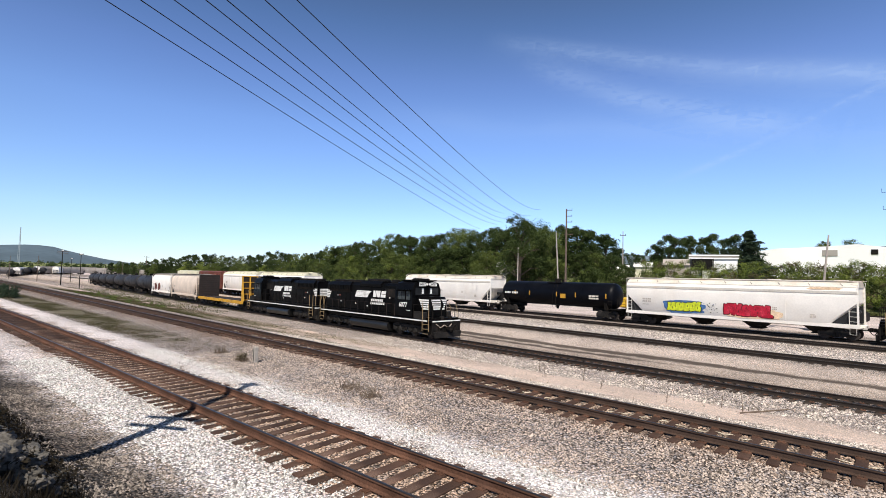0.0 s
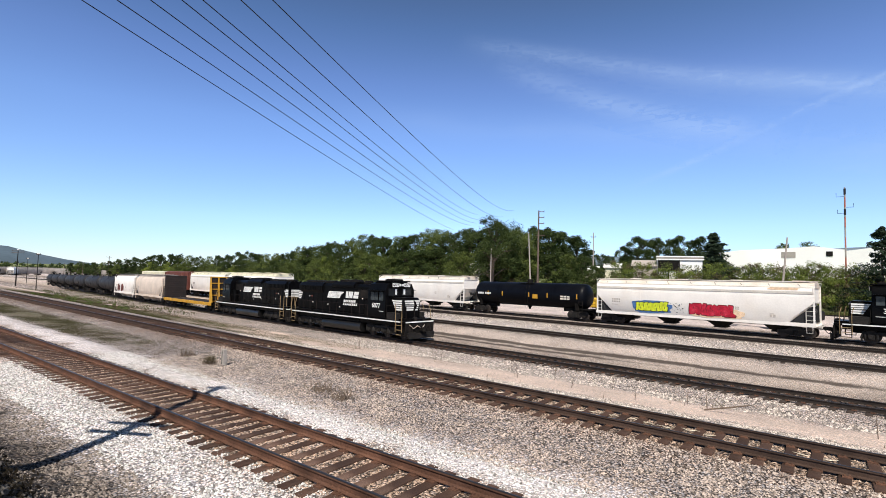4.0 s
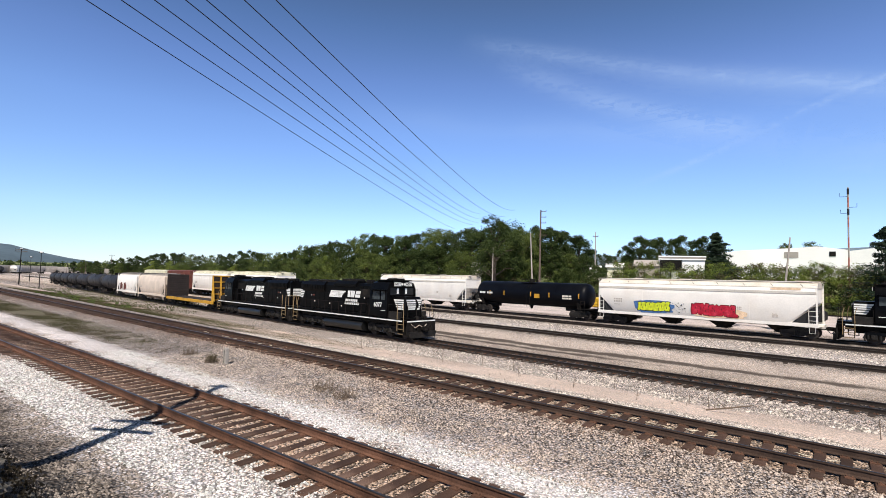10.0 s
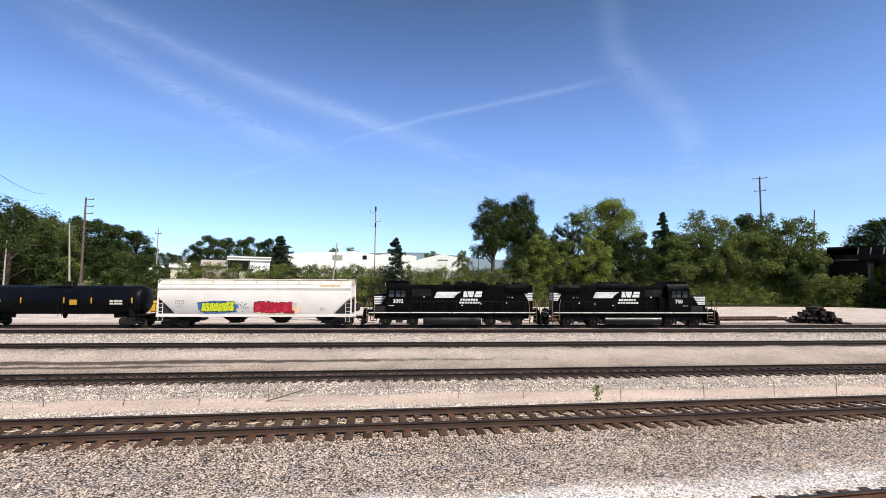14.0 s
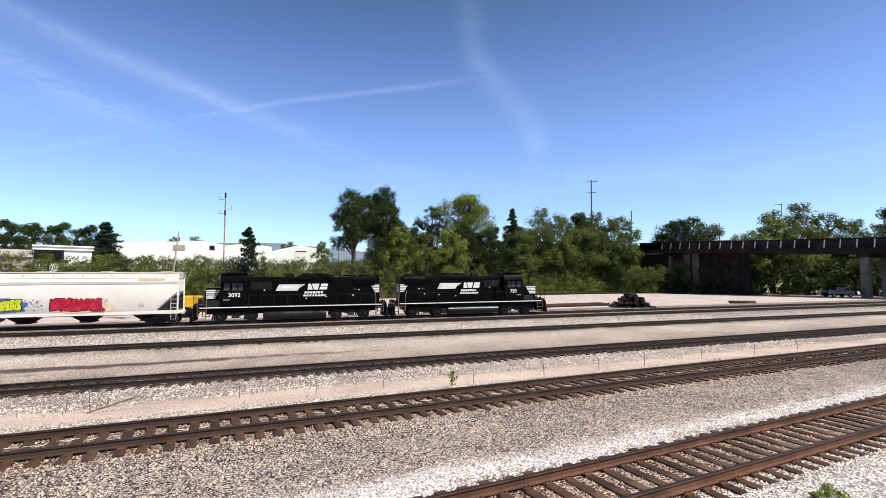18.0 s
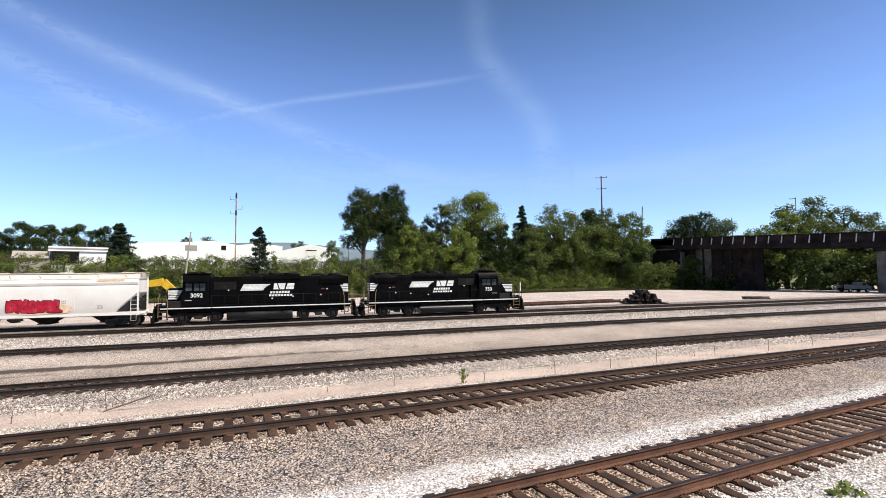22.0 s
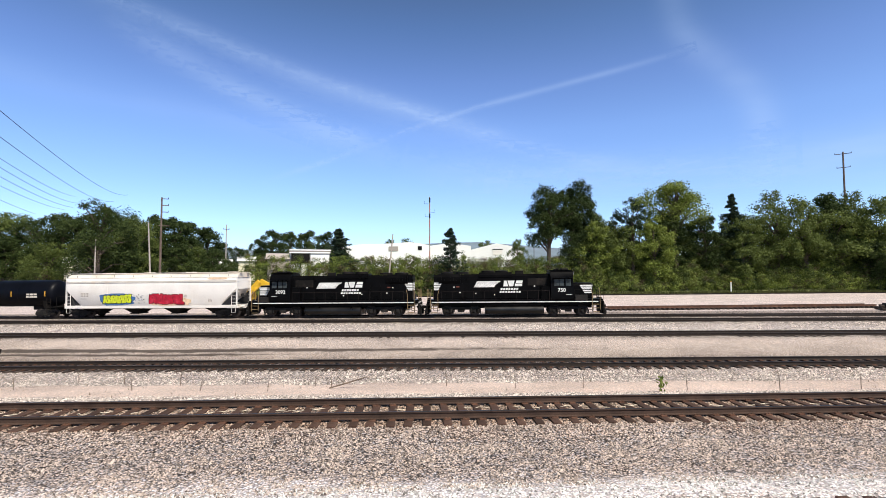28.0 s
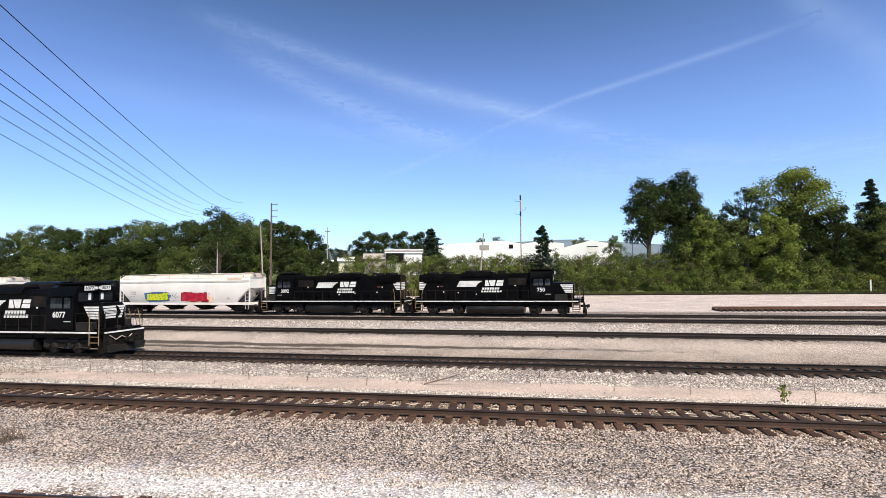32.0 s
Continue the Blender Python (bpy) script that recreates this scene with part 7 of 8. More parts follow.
    for k in range(14):
        z = h * k / 14
        s.box(-1.4 + 0.09 * k, 1.4 - 0.09 * k, -0.1, 0.1, z, z + 0.3)
    part("lattice", s, M_MAST_GREY, t)
    x, y = polar(-53.2, 800)
    t = thing("lattice_mast", "thin far mast above the wood", "mast", pose(x, y, 0))
    part("lattice", Shape().tube([(0, 0, 0), (0, 0, EYE_Z + 0.044 * 800)], [1.2, 0.4], 6), M_MAST_GREY, t)


M_MAST_RED = mat("faded_mast_red", (0.42, 0.16, 0.12), 0.7, 0, 0.15, 1, 8)
# pale grey, with the haze of distance put into the colour
M_MAST_GREY = mat("hazy_grey_steel", (0.30, 0.34, 0.38), 0.8, 0, 0.1, 1, 8)
build_poles()


def build_wires():
    # the pole that carries the wires stands just out of view; its shadow falls across the near track
    bx, by = -9.7, -0.1
    g = ground_at(bx, by)
    t = thing("utility_pole", "tall wooden power pole carrying overhead wires", "pole", pose(bx, by, g), "poles")
    hz = 14.2 - g
    part("shaft", Shape().tube([(0, 0, -0.6), (0, 0, hz * 0.5), (0, 0, hz)], [0.19, 0.16, 0.12], 10), M_POLE, t)
    for z, w in ((0.3, 0.4), (5.3, 0.82), (6.15, 0.82)):
        q = part("crossarm", Shape().box(-w, w, -0.06, 0.06, hz - z - 0.08, hz - z + 0.08, 0.01), M_POLE, t)
        q.rotation_euler = (0, 0, radians(29))
    # each wire runs through three directions (azimuth, height angle): overhead, half way and by the far pole
    runs = ((-74.04, 0.4416, 0.1374, -35.1, 0.096), (-71.28, 0.4593, 0.1597, -33.07, 0.106), (-68.48, 0.4762, 0.1762, -32.43, 0.1105), (-65.7, 0.4919, 0.1928, -32.1, 0.118),
            (-63.75, 0.5023, 0.2084, -32.3, 0.129), (-60.02, 0.5203, 0.2445, -29.3, 0.125), (-56.73, 0.5345, 0.2867, -28.15, 0.138))
    for az, el, mid, az3, el3 in runs:
        p1, p3 = Vector(polar(az, 5.9 / el)), Vector(polar(az3, 118))
        way = Vector(polar(-40.08, 1))
        d = p3 - p1
        u2 = (p1.x * way.y - p1.y * way.x) / (d.y * way.x - d.x * way.y)
        z1, z2, z3 = 5.9, mid * (p1 + d * u2).length, el3 * 118
        bend = ((z2 - z1) / u2 - (z3 - z1)) / (u2 - 1)
        pts = []
        for k in range(49):
            u = -0.06 + 1.06 * (k / 48) ** 1.5
            q = p1 + d * u
            pts.append((q.x, q.y, EYE_Z + z1 + (z3 - z1 - bend) * u + bend * u * u))
        w = thing("overhead_wire", "thin dark overhead wire crossing the sky", "wire", group="overhead wires")
        part("strand", Shape().tube(pts, [0.010 + 0.014 * k / 48 for k in range(49)], 5), M_WIRE, w)


build_wires()


def ridge(name, rows, dist, depth, material, label):
    """A far hill as a swept ridge with slopes before and behind."""
    rings = []
    for az, e in rows:
        x, y = polar(az, dist)
        x2, y2 = polar(az, dist - depth)
        x3, y3 = polar(az, dist + depth)
        h = EYE_Z + e * dist
        rings.append([(x2, y2, -5), ((x + x2) / 2, (y + y2) / 2, h * 0.72), (x, y, h), (x3, y3, -5)])
    s = Shape().loft(rings)
    tagged(new(name, s.mesh(name, material, 60)), label, "hill", kind="structure")


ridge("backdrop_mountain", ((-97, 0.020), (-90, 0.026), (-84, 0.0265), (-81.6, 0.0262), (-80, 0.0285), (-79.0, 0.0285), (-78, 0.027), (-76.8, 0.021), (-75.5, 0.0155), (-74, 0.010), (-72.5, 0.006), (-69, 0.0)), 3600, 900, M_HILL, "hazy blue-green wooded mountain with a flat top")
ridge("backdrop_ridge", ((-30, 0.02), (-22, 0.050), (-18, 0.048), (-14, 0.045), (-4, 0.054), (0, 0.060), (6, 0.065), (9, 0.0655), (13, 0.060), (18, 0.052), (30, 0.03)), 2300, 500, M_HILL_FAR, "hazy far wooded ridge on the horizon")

# thin high cloud: streaks of ice cloud and vapour trails
M_CLOUD = bpy.data.materials.new("thin_high_cloud")
M_CLOUD.use_nodes = True
nt = M_CLOUD.node_tree
nt.nodes.remove(nt.nodes["Principled BSDF"])
em = nt.nodes.new("ShaderNodeEmission")
em.inputs["Color"].default_value = (0.52, 0.69, 1.0, 1)
em.inputs["Strength"].default_value = 0.92
tp = nt.nodes.new("ShaderNodeBsdfTransparent")
mx = nt.nodes.new("ShaderNodeMixShader")
at = nt.nodes.new("ShaderNodeAttribute")
at.attribute_name = "veil"
tc = nt.nodes.new("ShaderNodeTexCoord")
nz = nt.nodes.new("ShaderNodeTexNoise")
nz.inputs["Scale"].default_value = 0.0022
nz.inputs["Detail"].default_value = 6
nt.links.new(tc.outputs["Object"], nz.inputs["Vector"])
mr = nt.nodes.new("ShaderNodeMapRange")
mr.inputs["From Min"].default_value, mr.inputs["From Max"].default_value = 0.12, 0.72
nt.links.new(nz.outputs["Fac"], mr.inputs["Value"])
mu = nt.nodes.new("ShaderNodeMath")
mu.operation = "MULTIPLY"
nt.links.new(at.outputs["Fac"], mu.inputs[0])
nt.links.new(mr.outputs[0], mu.inputs[1])
nt.links.new(mu.outputs[0], mx.inputs[0])
nt.links.new(tp.outputs[0], mx.inputs[1])
nt.links.new(em.outputs[0], mx.inputs[2])
nt.links.new(mx.outputs[0], nt.nodes["Material Output"].inputs["Surface"])


def cloud_streak(rows, width, thick, label):
    """A band of thin cloud through the given directions (az, height angle); width as a height angle."""
    H = 620.0
    n, m = 40, 14
    az = np.interp(np.linspace(0, 1, n), np.linspace(0, 1, len(rows)), [r[0] for r in rows])
    el = np.interp(np.linspace(0, 1, n), np.linspace(0, 1, len(rows)), [r[1] for r in rows])
    kern = np.ones(9) / 9
    az[4:-4], el[4:-4] = np.convolve(az, kern, "valid"), np.convolve(el, kern, "valid")
    verts, veil = [], []
    for i in range(n):
        d = np.array([np.radians(az[min(i + 1, n - 1)] - az[max(i - 1, 0)]), el[min(i + 1, n - 1)] - el[max(i - 1, 0)]])
        d /= np.linalg.norm(d)
        for j in range(m):
            q = (j / (m - 1) - 0.5) * 2
            a = az[i] + math.degrees(-d[1] * q * width)
            e = max(el[i] + d[0] * q * width, 0.14)
            x, y = polar(a, H / e)
            verts.append((x, y, EYE_Z + H))
            end = min(1, i / 8, (n - 1 - i) / 8)
            veil.append(thick * math.exp(-(q * 2.1) ** 2) * end * (1 if abs(q) < 0.99 else 0))
    i, j = np.meshgrid(np.arange(n - 1), np.arange(m - 1), indexing="ij")
    a = (i * m + j).ravel()
    me = fast_mesh("cloud_streak", verts, np.stack([a, a + 1, a + m + 1, a + m], 1), M_CLOUD, True)
    me.attributes.new("veil", "FLOAT", "POINT").data.foreach_set("value", np.array(veil, np.float32))
    ob = tagged(new("cloud_streak", me), label, "cloud", "thin high clouds", "structure")
    ob.visible_shadow = False


cloud_streak(((-16, 0.175), (-11, 0.212), (-5.6, 0.248), (4.2, 0.326), (15.2, 0.374), (26.5, 0.405), (33, 0.42)), 0.012, 0.31, "old straight vapour trail")
cloud_streak(((-35, 0.50), (-30.1, 0.477), (-24.2, 0.462), (-17.5, 0.430), (-11.5, 0.398), (-5.5, 0.371), (2.0, 0.338), (6.0, 0.317), (12.2, 0.266), (18.6, 0.238), (24.6, 0.213), (30, 0.20)), 0.034, 0.40, "broad streak of thin ice cloud")
cloud_streak(((-36, 0.49), (-20, 0.43), (-4, 0.355), (8, 0.29), (20, 0.235)), 0.075, 0.12, "faint veil round the streak of ice cloud")
cloud_streak(((-31, 0.45), (-26.6, 0.413), (-20.4, 0.370), (-15.2, 0.330), (-10.0, 0.301), (-4.6, 0.268), (0, 0.24)), 0.048, 0.36, "faint parallel streak of ice cloud")
cloud_streak(((30, 0.66), (30.6, 0.588), (31.2, 0.514), (30.7, 0.455), (34.0, 0.403), (37.9, 0.328), (38.8, 0.275), (38.3, 0.211), (38.6, 0.165), (38.8, 0.12)), 0.055, 0.23, "wispy hanging streak of ice cloud")
cloud_streak(((-50, 0.33), (-20, 0.30), (10, 0.215), (40, 0.19)), 0.06, 0.16, "very thin veil of high cloud")


cloud_streak(((-2, 0.20), (25, 0.185), (55, 0.19), (88, 0.21)), 0.075, 0.34, "pale haze of thin cloud over the bridge")


def tie_stack(m, rows, length, label, name="tie_stack", seed=0):
    rnd = random.Random(seed)
    t = thing(name, label, "timber pile", m)
    me = Shape().box(-length / 2, length / 2, -0.12, 0.12, 0, 0.19, 0.015).mesh("tie", M_TIE_OLD)
    for lev, (n, off) in enumerate(rows):
        for i in range(n):
            b = new("tie", me)
            b.parent = t
            b.location = (rnd.uniform(-0.5, 0.5) + off * 0.4, (i - n / 2) * 0.30 + rnd.uniform(-0.05, 0.05), lev * 0.2)
            b.rotation_euler = (0, 0, radians(rnd.uniform(-9, 9)))
    return t


def build_yard_things():
    p = place(55.0, 57.3)
    heap = tie_stack(pose(p.x, p.y, p.z, 0, 0, 52), ((15, 0), (13, 1), (11, -1), (9, 1), (8, 0), (6, 0), (4, 0), (3, 0)), 2.7, "heap of old dark railway ties on gravel", seed=1)
    heap.scale = (1.25, 1.25, 1.2)
    p = place(76.4, 58.0)
    tie_stack(pose(p.x, p.y, p.z, 0, 0, -14), ((5, 0), (5, 0)), 3.2, "low stack of old railway ties on gravel", seed=2)
    # a length of assembled track lying on the ground
    t = thing("track_panel", "loose assembled track panels lying on pale ground", "track panel")
    for side in (-0.75, 0.75):
        s = Shape()
        rings = []
        for k in range(10):
            x = 24.0 + 31.6 * k / 9
            y = 55.84 - (x - 24) * 0.068 + side
            z = ground_at(x, y - side) + 0.42
            rings.append([(x, y + q[0], z + q[1]) for q in RAIL])
        s.loft(rings)
        part("rail", s, M_RAIL, t)
    me = Shape().box(-0.12, 0.12, -1.3, 1.3, -0.2, 0, 0.01).mesh("tie", M_TIE_OLD)
    for k in range(56):
        x = 24.2 + 31.2 * k / 55
        y = 55.84 - (x - 24) * 0.068
        b = new("tie", me)
        b.parent = t
        b.matrix_world = pose(x, y, ground_at(x, y) + 0.22, 0, 0, -4)
    # white marker post by the siding
    p = place(71.4, 108.2)
    t = thing("marker_post", "white milepost in the grass by the siding", "post", pose(*p))
    part("shaft", Shape().box(-0.13, 0.13, -0.08, 0.08, -0.2, 2.3, 0.02), M_TRIM, t)
    part("cap", Shape().box(-0.16, 0.16, -0.1, 0.1, 2.3, 2.5, 0.02), M_YELLOW, t)


build_yard_things()


def excavator(m, label, boom):
    """A parked tracked excavator: crawler, house, cab, boom, stick and bucket."""
    t = thing("excavator", label, "excavator", m)
    for side in (-1, 1):
        s = Shape().prism([(-1.9, 0.35), (-1.55, 0.05), (1.55, 0.05), (1.9, 0.35), (1.9, 0.6), (1.55, 0.92), (-1.55, 0.92), (-1.9, 0.6)], side * 1.15 - 0.28, side * 1.15 + 0.28, "y")
        part("crawler_track", s, M_UNDER, t)
    part("undercarriage", Shape().box(-1.0, 1.0, -1.0, 1.0, 0.4, 1.05, 0.05), M_UNDER, t)
    part("engine_house", Shape().box(-2.2, 0.9, -1.25, 1.25, 1.1, 2.35, 0.12), M_EXC, t, "yellow engine house")
    part("counterweight", Shape().box(-2.6, -2.1, -1.2, 1.2, 1.15, 2.1, 0.15), M_UNDER, t)
    part("cab", Shape().prism([(-0.2, 1.1), (1.5, 1.1), (1.6, 1.9), (1.2, 2.95), (-0.2, 2.95)], 0.35, 1.25, "y"), M_EXC, t)
    part("cab_window", Shape().prism([(0.0, 1.9), (1.4, 1.9), (1.1, 2.8), (0.0, 2.8)], 0.33, 1.27, "y"), M_GLASS, t)
    a, k, b = boom
    s = Shape()
    for p, q, w0, w1 in ((a, k, 0.30, 0.42), (k, b, 0.42, 0.26)):
        p, q = Vector((p[0], 0, p[1])), Vector((q[0], 0, q[1]))
        d = (q - p).normalized()
        nn = Vector((-d.z, 0, d.x))
        s.loft([[tuple(p + nn * w0 + Vector((0, y, 0))) for y in (-0.2, 0.2)] + [tuple(p - nn * w0 + Vector((0, y, 0))) for y in (0.2, -0.2)], [tuple(q + nn * w1 + Vector((0, y, 0))) for y in (-0.2, 0.2)] + [tuple(q - nn * w1 + Vector((0, y, 0))) for y in (0.2, -0.2)]])
    part("boom", s, M_EXC, t, "yellow bent boom")
    s = Shape().loft([[(b[0] - 0.25, -0.16, b[1] + 0.3), (b[0] + 0.25, -0.16, b[1] + 0.1), (b[0] + 0.25, 0.16, b[1] + 0.1), (b[0] - 0.25, 0.16, b[1] + 0.3)], [(b[0] - 0.9, -0.12, b[1] - 2.1), (b[0] - 0.65, -0.12, b[1] - 2.2), (b[0] - 0.65, 0.12, b[1] - 2.2), (b[0] - 0.9, 0.12, b[1] - 2.1)]])
    part("stick", s, M_EXC, t, "yellow dipper stick")
    s = Shape().prism([(b[0] - 1.0, b[1] - 2.0), (b[0] - 0.5, b[1] - 2.1), (b[0] - 0.3, b[1] - 2.7), (b[0] - 0.9, b[1] - 2.95), (b[0] - 1.35, b[1] - 2.6)], -0.45, 0.45, "y")
    part("bucket", s, M_UNDER, t)
    part("ram", Shape().tube([(a[0] + 0.5, 0, a[1] + 0.1), ((k[0] + a[0]) / 2 + 0.3, 0, (k[1] + a[1]) / 2 - 0.1)], 0.07, 8), M_TRIM, t)
    return t


M_EXC = mat("machine_yellow_paint", (0.72, 0.44, 0.03), 0.5, 0, 0.12, 2, 12, 0, (0.25, 0.17, 0.07), 0.35)
p = place(-0.8, 61.5)
excavator(pose(p.x, p.y, p.z, 0, 0, 168), "yellow tracked excavator parked behind the train", ((0.6, 1.7), (2.9, 3.9), (5.9, 3.5)))
p = place(-20.5, 61.5)
excavator(pose(p.x, p.y, p.z, 0, 0, -8), "second yellow excavator parked behind the train", ((0.6, 1.7), (2.6, 3.7), (4.6, 2.9)))


def service_truck(m):
    t = thing("service_truck", "white railway service truck, greyed for the shade under the bridge", "truck", m)
    part("chassis", Shape().box(-3.2, 3.2, -0.9, 0.9, 0.45, 0.75, 0.04), M_UNDER, t)
    # the white cab and tool boxes are coloured grey for the bridge's shade
    s = Shape().prism([(1.0, 0.6), (3.3, 0.6), (3.35, 1.25), (2.3, 1.4), (1.9, 2.05), (0.9, 2.05), (0.9, 0.6)], -0.95, 0.95, "y")
    part("cab", s, M_FAR_GREY, t)
    part("cab_window", Shape().prism([(1.1, 1.4), (2.1, 1.42), (1.85, 1.95), (1.1, 1.95)], -0.97, 0.97, "y"), M_GLASS, t)
    part("windscreen", Shape().prism([(2.28, 1.42), (2.32, 1.42), (1.97, 2.0), (1.93, 2.0)], -0.85, 0.85, "y"), M_GLASS, t)
    for side in (-1, 1):
        part("tool_box", Shape().box(-3.3, 0.8, side * 0.9 - 0.2, side * 0.9 + 0.2, 0.7, 1.5, 0.03), M_FAR_GREY, t)
        part("headlight", Shape().box(3.33, 3.37, side * 0.7 - 0.15, side * 0.7 + 0.15, 0.95, 1.15), M_GLASS, t)
        for x in (-2.0, 2.3):
            w = part("wheel", Shape().tube([(x, side * 0.72, 0.42), (x, side * 0.98, 0.42)], 0.42, 18), M_INK, t)
            part("rim", Shape().tube([(x, side * 0.97, 0.42), (x, side * 1.0, 0.42)], 0.22, 12), M_TRIM, w)
    part("bed", Shape().box(-3.2, 0.8, -0.75, 0.75, 0.75, 0.95), M_UNDER, t)
    part("ladder_rack", Shape().tube([(-3.1, -0.9, 1.5), (-3.1, -0.9, 2.2), (0.7, -0.9, 2.2), (0.7, 0.9, 2.2), (-3.1, 0.9, 2.2), (-3.1, 0.9, 1.5)], 0.04, 6), M_UNDER, t)
    part("crane", Shape().tube([(-2.6, 0, 1.0), (-2.5, 0, 2.1), (-0.5, 0, 2.4)], 0.12, 8), M_UNDER, t)


service_truck(pose(120.4, 52.5, ground_at(120.4, 52.5), 0, 0, -15))


# ---- place the tracks and trains ----
build_track(1, -120, 70, "near main track with rusty rails and brown ties", near=(-40, 26))
build_track(2, -180, 120, "second main track with rusty rails on grey ballast", near=(-34, 36))
build_track(3, -300, 200, "yard track with half-buried ties and worn rails", tie_mat=M_TIE_OLD, near=(-26, 36), pitch=0.55, step=6)
for k, lab in ((4, "yard track sunk into pale ballast"), (5, "yard track beside the moving train"), (6, "yard track under the moving train"), (7, "far siding along the weedy bank")):
    build_track(k, -300, 260, lab, tie_mat=M_TIE_OLD, single=False, near=(0, 0), pitch=0.6, step=10)



def crib_highlights(k, x0, x1, pitch):
    """Pale ridges between the ties near the far rail, coloured as sunlit ballast rims."""
    rnd = random.Random(33)
    q = Shape()
    n = int((x1 - x0) / pitch)
    for i in range(n):
        if rnd.random() < 0.45:
            continue
        x = x0 + i * pitch + rnd.uniform(-0.08, 0.08)
        y, z = line_y(k, x) + rnd.uniform(0.15, 0.38), line_z(k, x) - 0.21
        w = rnd.uniform(0.12, 0.24)
        pts = [(x + w * u, y + 0.05 * math.sin(3 * u + i) + rnd.uniform(-0.03, 0.03), z + rnd.uniform(0, 0.012)) for u in (-1, -0.6, -0.2, 0.2, 0.6, 1)]
        q.tube(pts, [0.004, rnd.uniform(0.008, 0.016), 0.012, rnd.uniform(0.008, 0.017), 0.011, 0.004], 5)
    tagged(new("dust_crust", q.mesh("dust_crust", M_CRIB_PALE, 0)), "pale ridges coloured as sunlit rims between the ties", "gravel", kind="stuff")


# highlight of the sunlit rims, given as a pale colour
M_CRIB_PALE = mat("pale_crib_highlight", (0.66, 0.58, 0.45), 0.95, 0, 0.25, 3, 30, 0.005)
crib_highlights(2, -30, 40, 0.5)

# standing train
locomotive("6077", True, on_track(3, -32.5), "black six-axle diesel locomotive with white nose stripes", (-2.9, 2.0), 8.65)
second = locomotive("", True, on_track(3, -50.9) @ pose(0, 0, 0, 0, 0, 180), "black trailing diesel locomotive with white emblem shapes", (-2.6, 2.2), 9.1)
flat = bulkhead_flat(on_track(3, -70.6), 20.0, "empty yellow bulkhead flat car with dark deck")
hop, e = hopper_car(on_track(3, -88.6), 16.2, M_BEIGE, "dusty beige covered hopper with rounded sides", True, M_FAR_GREY, pockets=3)
hop, e = hopper_car(on_track(3, -104.6), 15.6, M_HOPPER, "white covered hopper with faded red paint patches", True, M_FAR_GREY, pockets=3)
for i, xx in enumerate((-3.4, -0.6)):
    for k in range(3):
        splash(hop, "paint_patch", xx + 0.5 * (k - 1), 2.0 + 0.25 * (k % 2), 0.9, 1.3 - 0.2 * k, M_MAROON, -1.645 - 0.003 * k, 5 + i + 3 * k, "faded red spray paint patch")
row_tank = tank_car(on_track(3, -120.8), 16.3, M_TANK_OLD, "dull black tank car in a long row", radius=1.5)
for i in range(1, 7):
    copy_thing(row_tank, on_track(3, -120.8 - 16.5 * i))

# moving train, from left to right
TRAIN = []


def in_train(ob, x):
    TRAIN.append((ob, x))


a, e = hopper_car(on_track(6, -46.0), 20.0, M_HOPPER, "white covered hopper with pale aqua paint marks", roof=M_HOPPER_ROOF)
splash(a, "paint_patch", -2.2, 1.7, 3.0, 0.9, M_AQUA, -1.63, 3, "pale aqua sprayed mark")
in_train(a, -46.0)
b = tank_car(on_track(6, -27.0), 17.8, M_TANK, "glossy black tank car with yellow reflective strips", True)
in_train(b, -27.0)
c, e = hopper_car(on_track(6, -8.1), 19.8, M_HOPPER, "white covered hopper with lime and red graffiti", roof=M_HOPPER_ROOF)
in_train(c, -8.1)
splash(c, "overspray", -3.6, 1.92, 3.75, 1.22, M_BLUE, -1.632, 2, "blue graffiti halo")
glyphs(c, -3.6, 1.95, 3.1, 0.85, (0, 2, 1, 0), M_LIME, M_INK, -1.637, 4, 0.0)
speckle(c, -0.95, 1.95, 1.0, 0.9, 16, M_UNDER, -1.630, 3)
speckle(c, -1.3, 1.9, 1.2, 1.2, 14, M_BLUE, -1.630, 13, 0.035)
splash(c, "overspray", 2.3, 1.66, 4.2, 0.85, M_PEACH, -1.632, 6, "peach overspray patch")
glyphs(c, 1.75, 1.92, 3.6, 1.0, (1, 0, 2, 1, 3), M_RED, M_TAG_DARK, -1.637, 9, 0.25)
splash(c, "rust_patch", 7.3, 4.02, 2.2, 0.2, M_PEACH, -1.55, 8, "pale rust bloom under the roof edge")
d = locomotive("3092", False, on_track(6, 11.05) @ pose(0, 0, 0, 0, 0, 180), "black four-axle diesel locomotive with white emblem shapes", (-3.09, 1.82), 8.85, 1.4)
in_train(d, 11.05)
g = locomotive("750", False, on_track(6, 29.2), "black four-axle diesel locomotive leading the moving train", (-3.97, 0.94), 8.7, 2.0)
in_train(g, 29.2)

# ---- cars standing on other yard tracks to the left ----
pale, e = hopper_car(on_track(4, -71.9), 18.0, M_HOPPER, "cream covered hopper standing behind the locomotives", roof=M_CREAM)
copy_thing(pale, on_track(4, -90.3))
box_car(on_track(4, -107.6), 15.6, M_MAROON, "oxide red box car standing in the yard")
box_car(on_track(4, -124.6), 17.4, M_CREAM, "cream box car standing in the yard")


def on_ground(az, r):
    x, y = polar(az, r)
    return x, y, ground_at(x, y)


def far_car(make, az, r, turn, copy_of=None):
    """A car far off in the yard, where its foot meets the falling ground."""
    x, y = polar(az, r)
    m = pose(x, y, ground_at(x, y), 0, 0, turn - az)
    return copy_thing(copy_of, m) if copy_of else make(m)


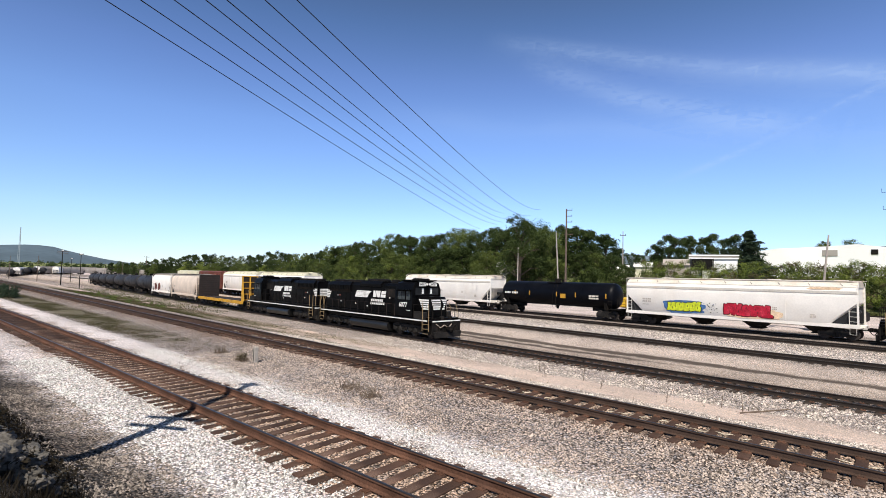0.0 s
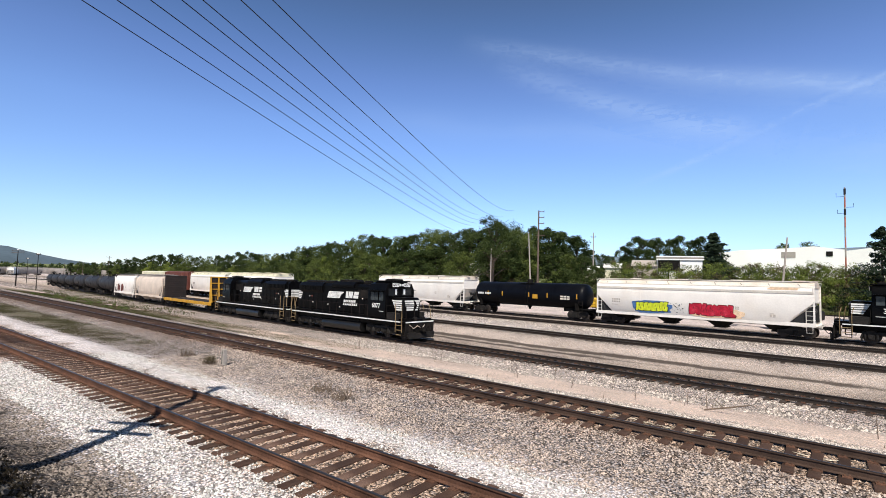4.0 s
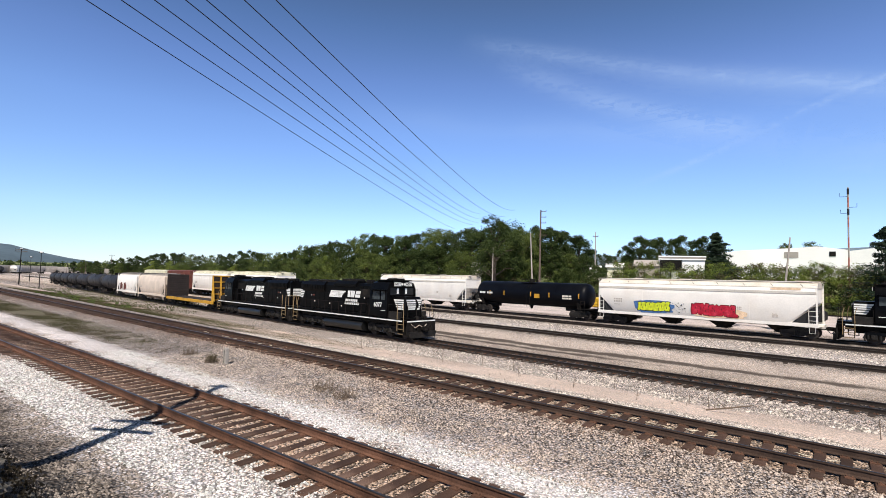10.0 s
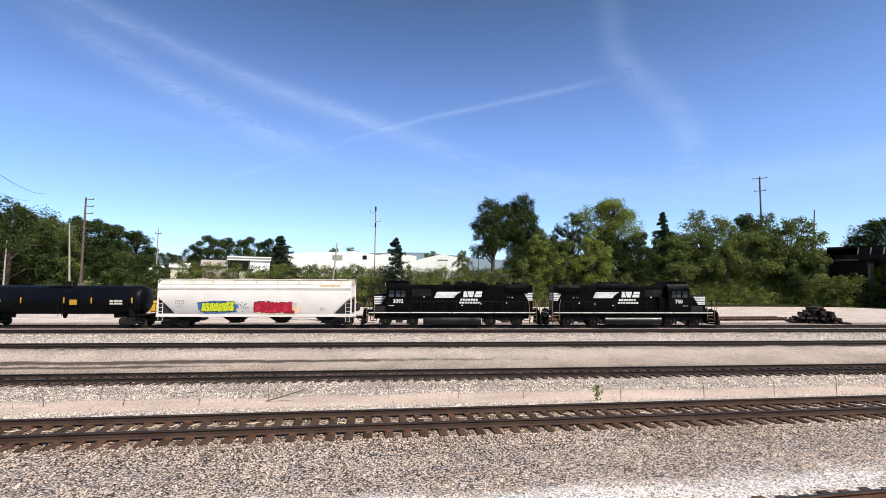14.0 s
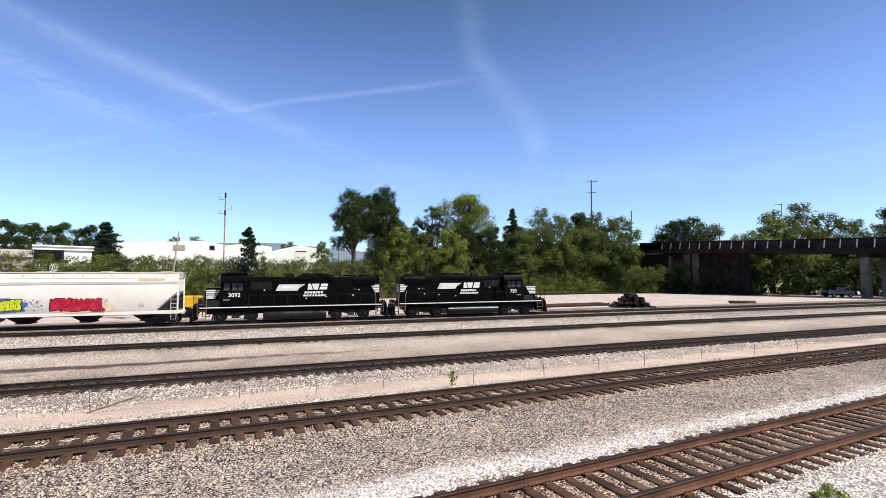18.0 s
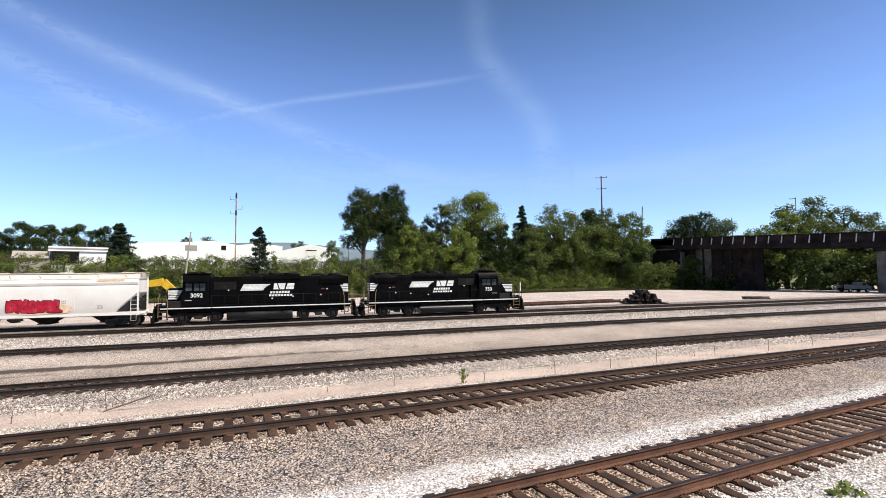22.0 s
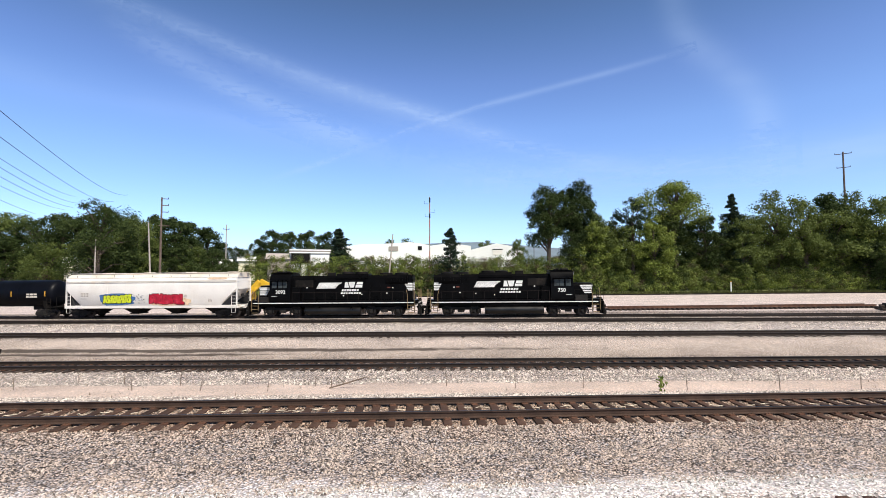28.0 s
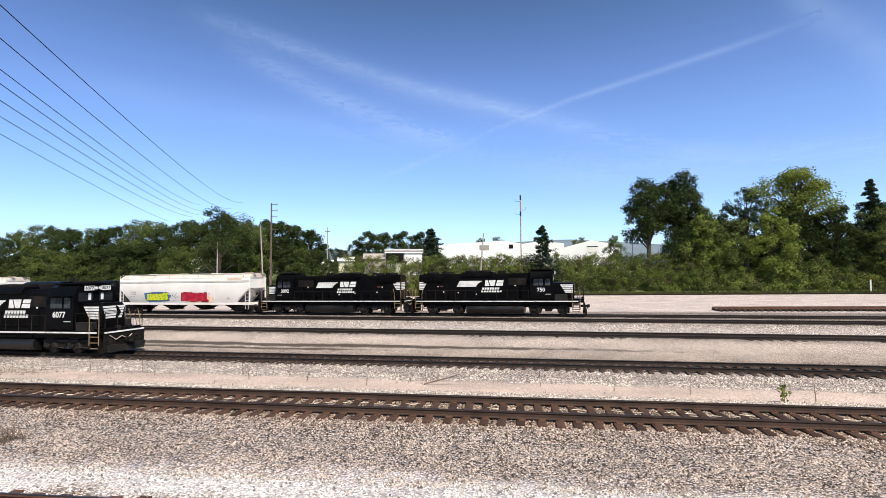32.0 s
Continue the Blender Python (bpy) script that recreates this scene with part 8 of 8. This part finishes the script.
far_hop, e = hopper_car(pose(0, 0, 0), 17, M_HOPPER, "far white covered hopper in the yard", True, pockets=3)
far_hop.matrix_world = pose(*on_ground(-80.1, 365), 0, 0, 80.1 + 75)
far_tank = tank_car(pose(*on_ground(-80.65, 362), 0, 0, 80.65 + 80), 15, M_TANK_OLD, "far black tank car in the yard", radius=1.5)
for az, r, turn in ((-79.64, 364, 262), (-79.16, 370, 265), (-78.47, 372, 258)):
    far_car(None, az, r, turn, far_tank)
far_grey, e = hopper_car(pose(*on_ground(-75.8, 400), 0, 0, 75.8 + 10), 17, M_FAR_GREY, "far dull grey covered hopper in the yard", True, pockets=3)
for az, r, turn in ((-78.9, 374, 262), (-77.4, 376, 255)):
    far_car(None, az, r, turn, far_hop)
for az, r, turn in ((-81.6, 368, 215), (-78.0, 374, 230), (-73.6, 400, 8), (-71.9, 380, 6), (-69.6, 300, 10), (-83.2, 368, 205), (-76.6, 380, 220)):
    far_car(None, az, r, turn, far_grey)


def motions():
    # the near train backs away: metres gone from its standing place
    gone = ((0, 0), (12, 0), (13, 0.09), (14.5, 0.31), (15.5, 0.57), (16.5, 0.93), (17, 1.13), (18, 1.61), (19, 2.37), (20, 3.27), (21, 4.4), (22, 5.71), (23, 7.25), (24, 9), (25, 10.95), (26, 13.05), (27, 15.3), (28, 17.78), (29, 20.45), (30, 23.18), (31, 25.98), (32, 28.8))
    for ob, x0 in TRAIN:
        back = ob.name == d.name
        turn = pose(0, 0, 0, 0, 0, 180) if back else Matrix()
        walk(ob, [(t, on_track(6, x0 - s) @ turn) for t, s in gone])
        # the wheels roll backwards with the train
        for bogie in ob.children:
            for axle in bogie.children:
                if axle.name.startswith("wheelset"):
                    at, r = axle.location.copy(), axle.location.z
                    rows, last = [(0, 0.0), (12, 0.0)], 0.0
                    t = 12.0
                    while t < 31.99:
                        t += 0.1
                        a = math.degrees(float(np.interp(t, [q[0] for q in gone], [q[1] for q in gone])) / r)
                        if a - last > 55 or t > 31.95:
                            rows.append((round(t, 2), a))
                            last = a
                    walk(axle, [(t, pose(*at, 0, a if back else -a, 0)) for t, a in rows])


motions()
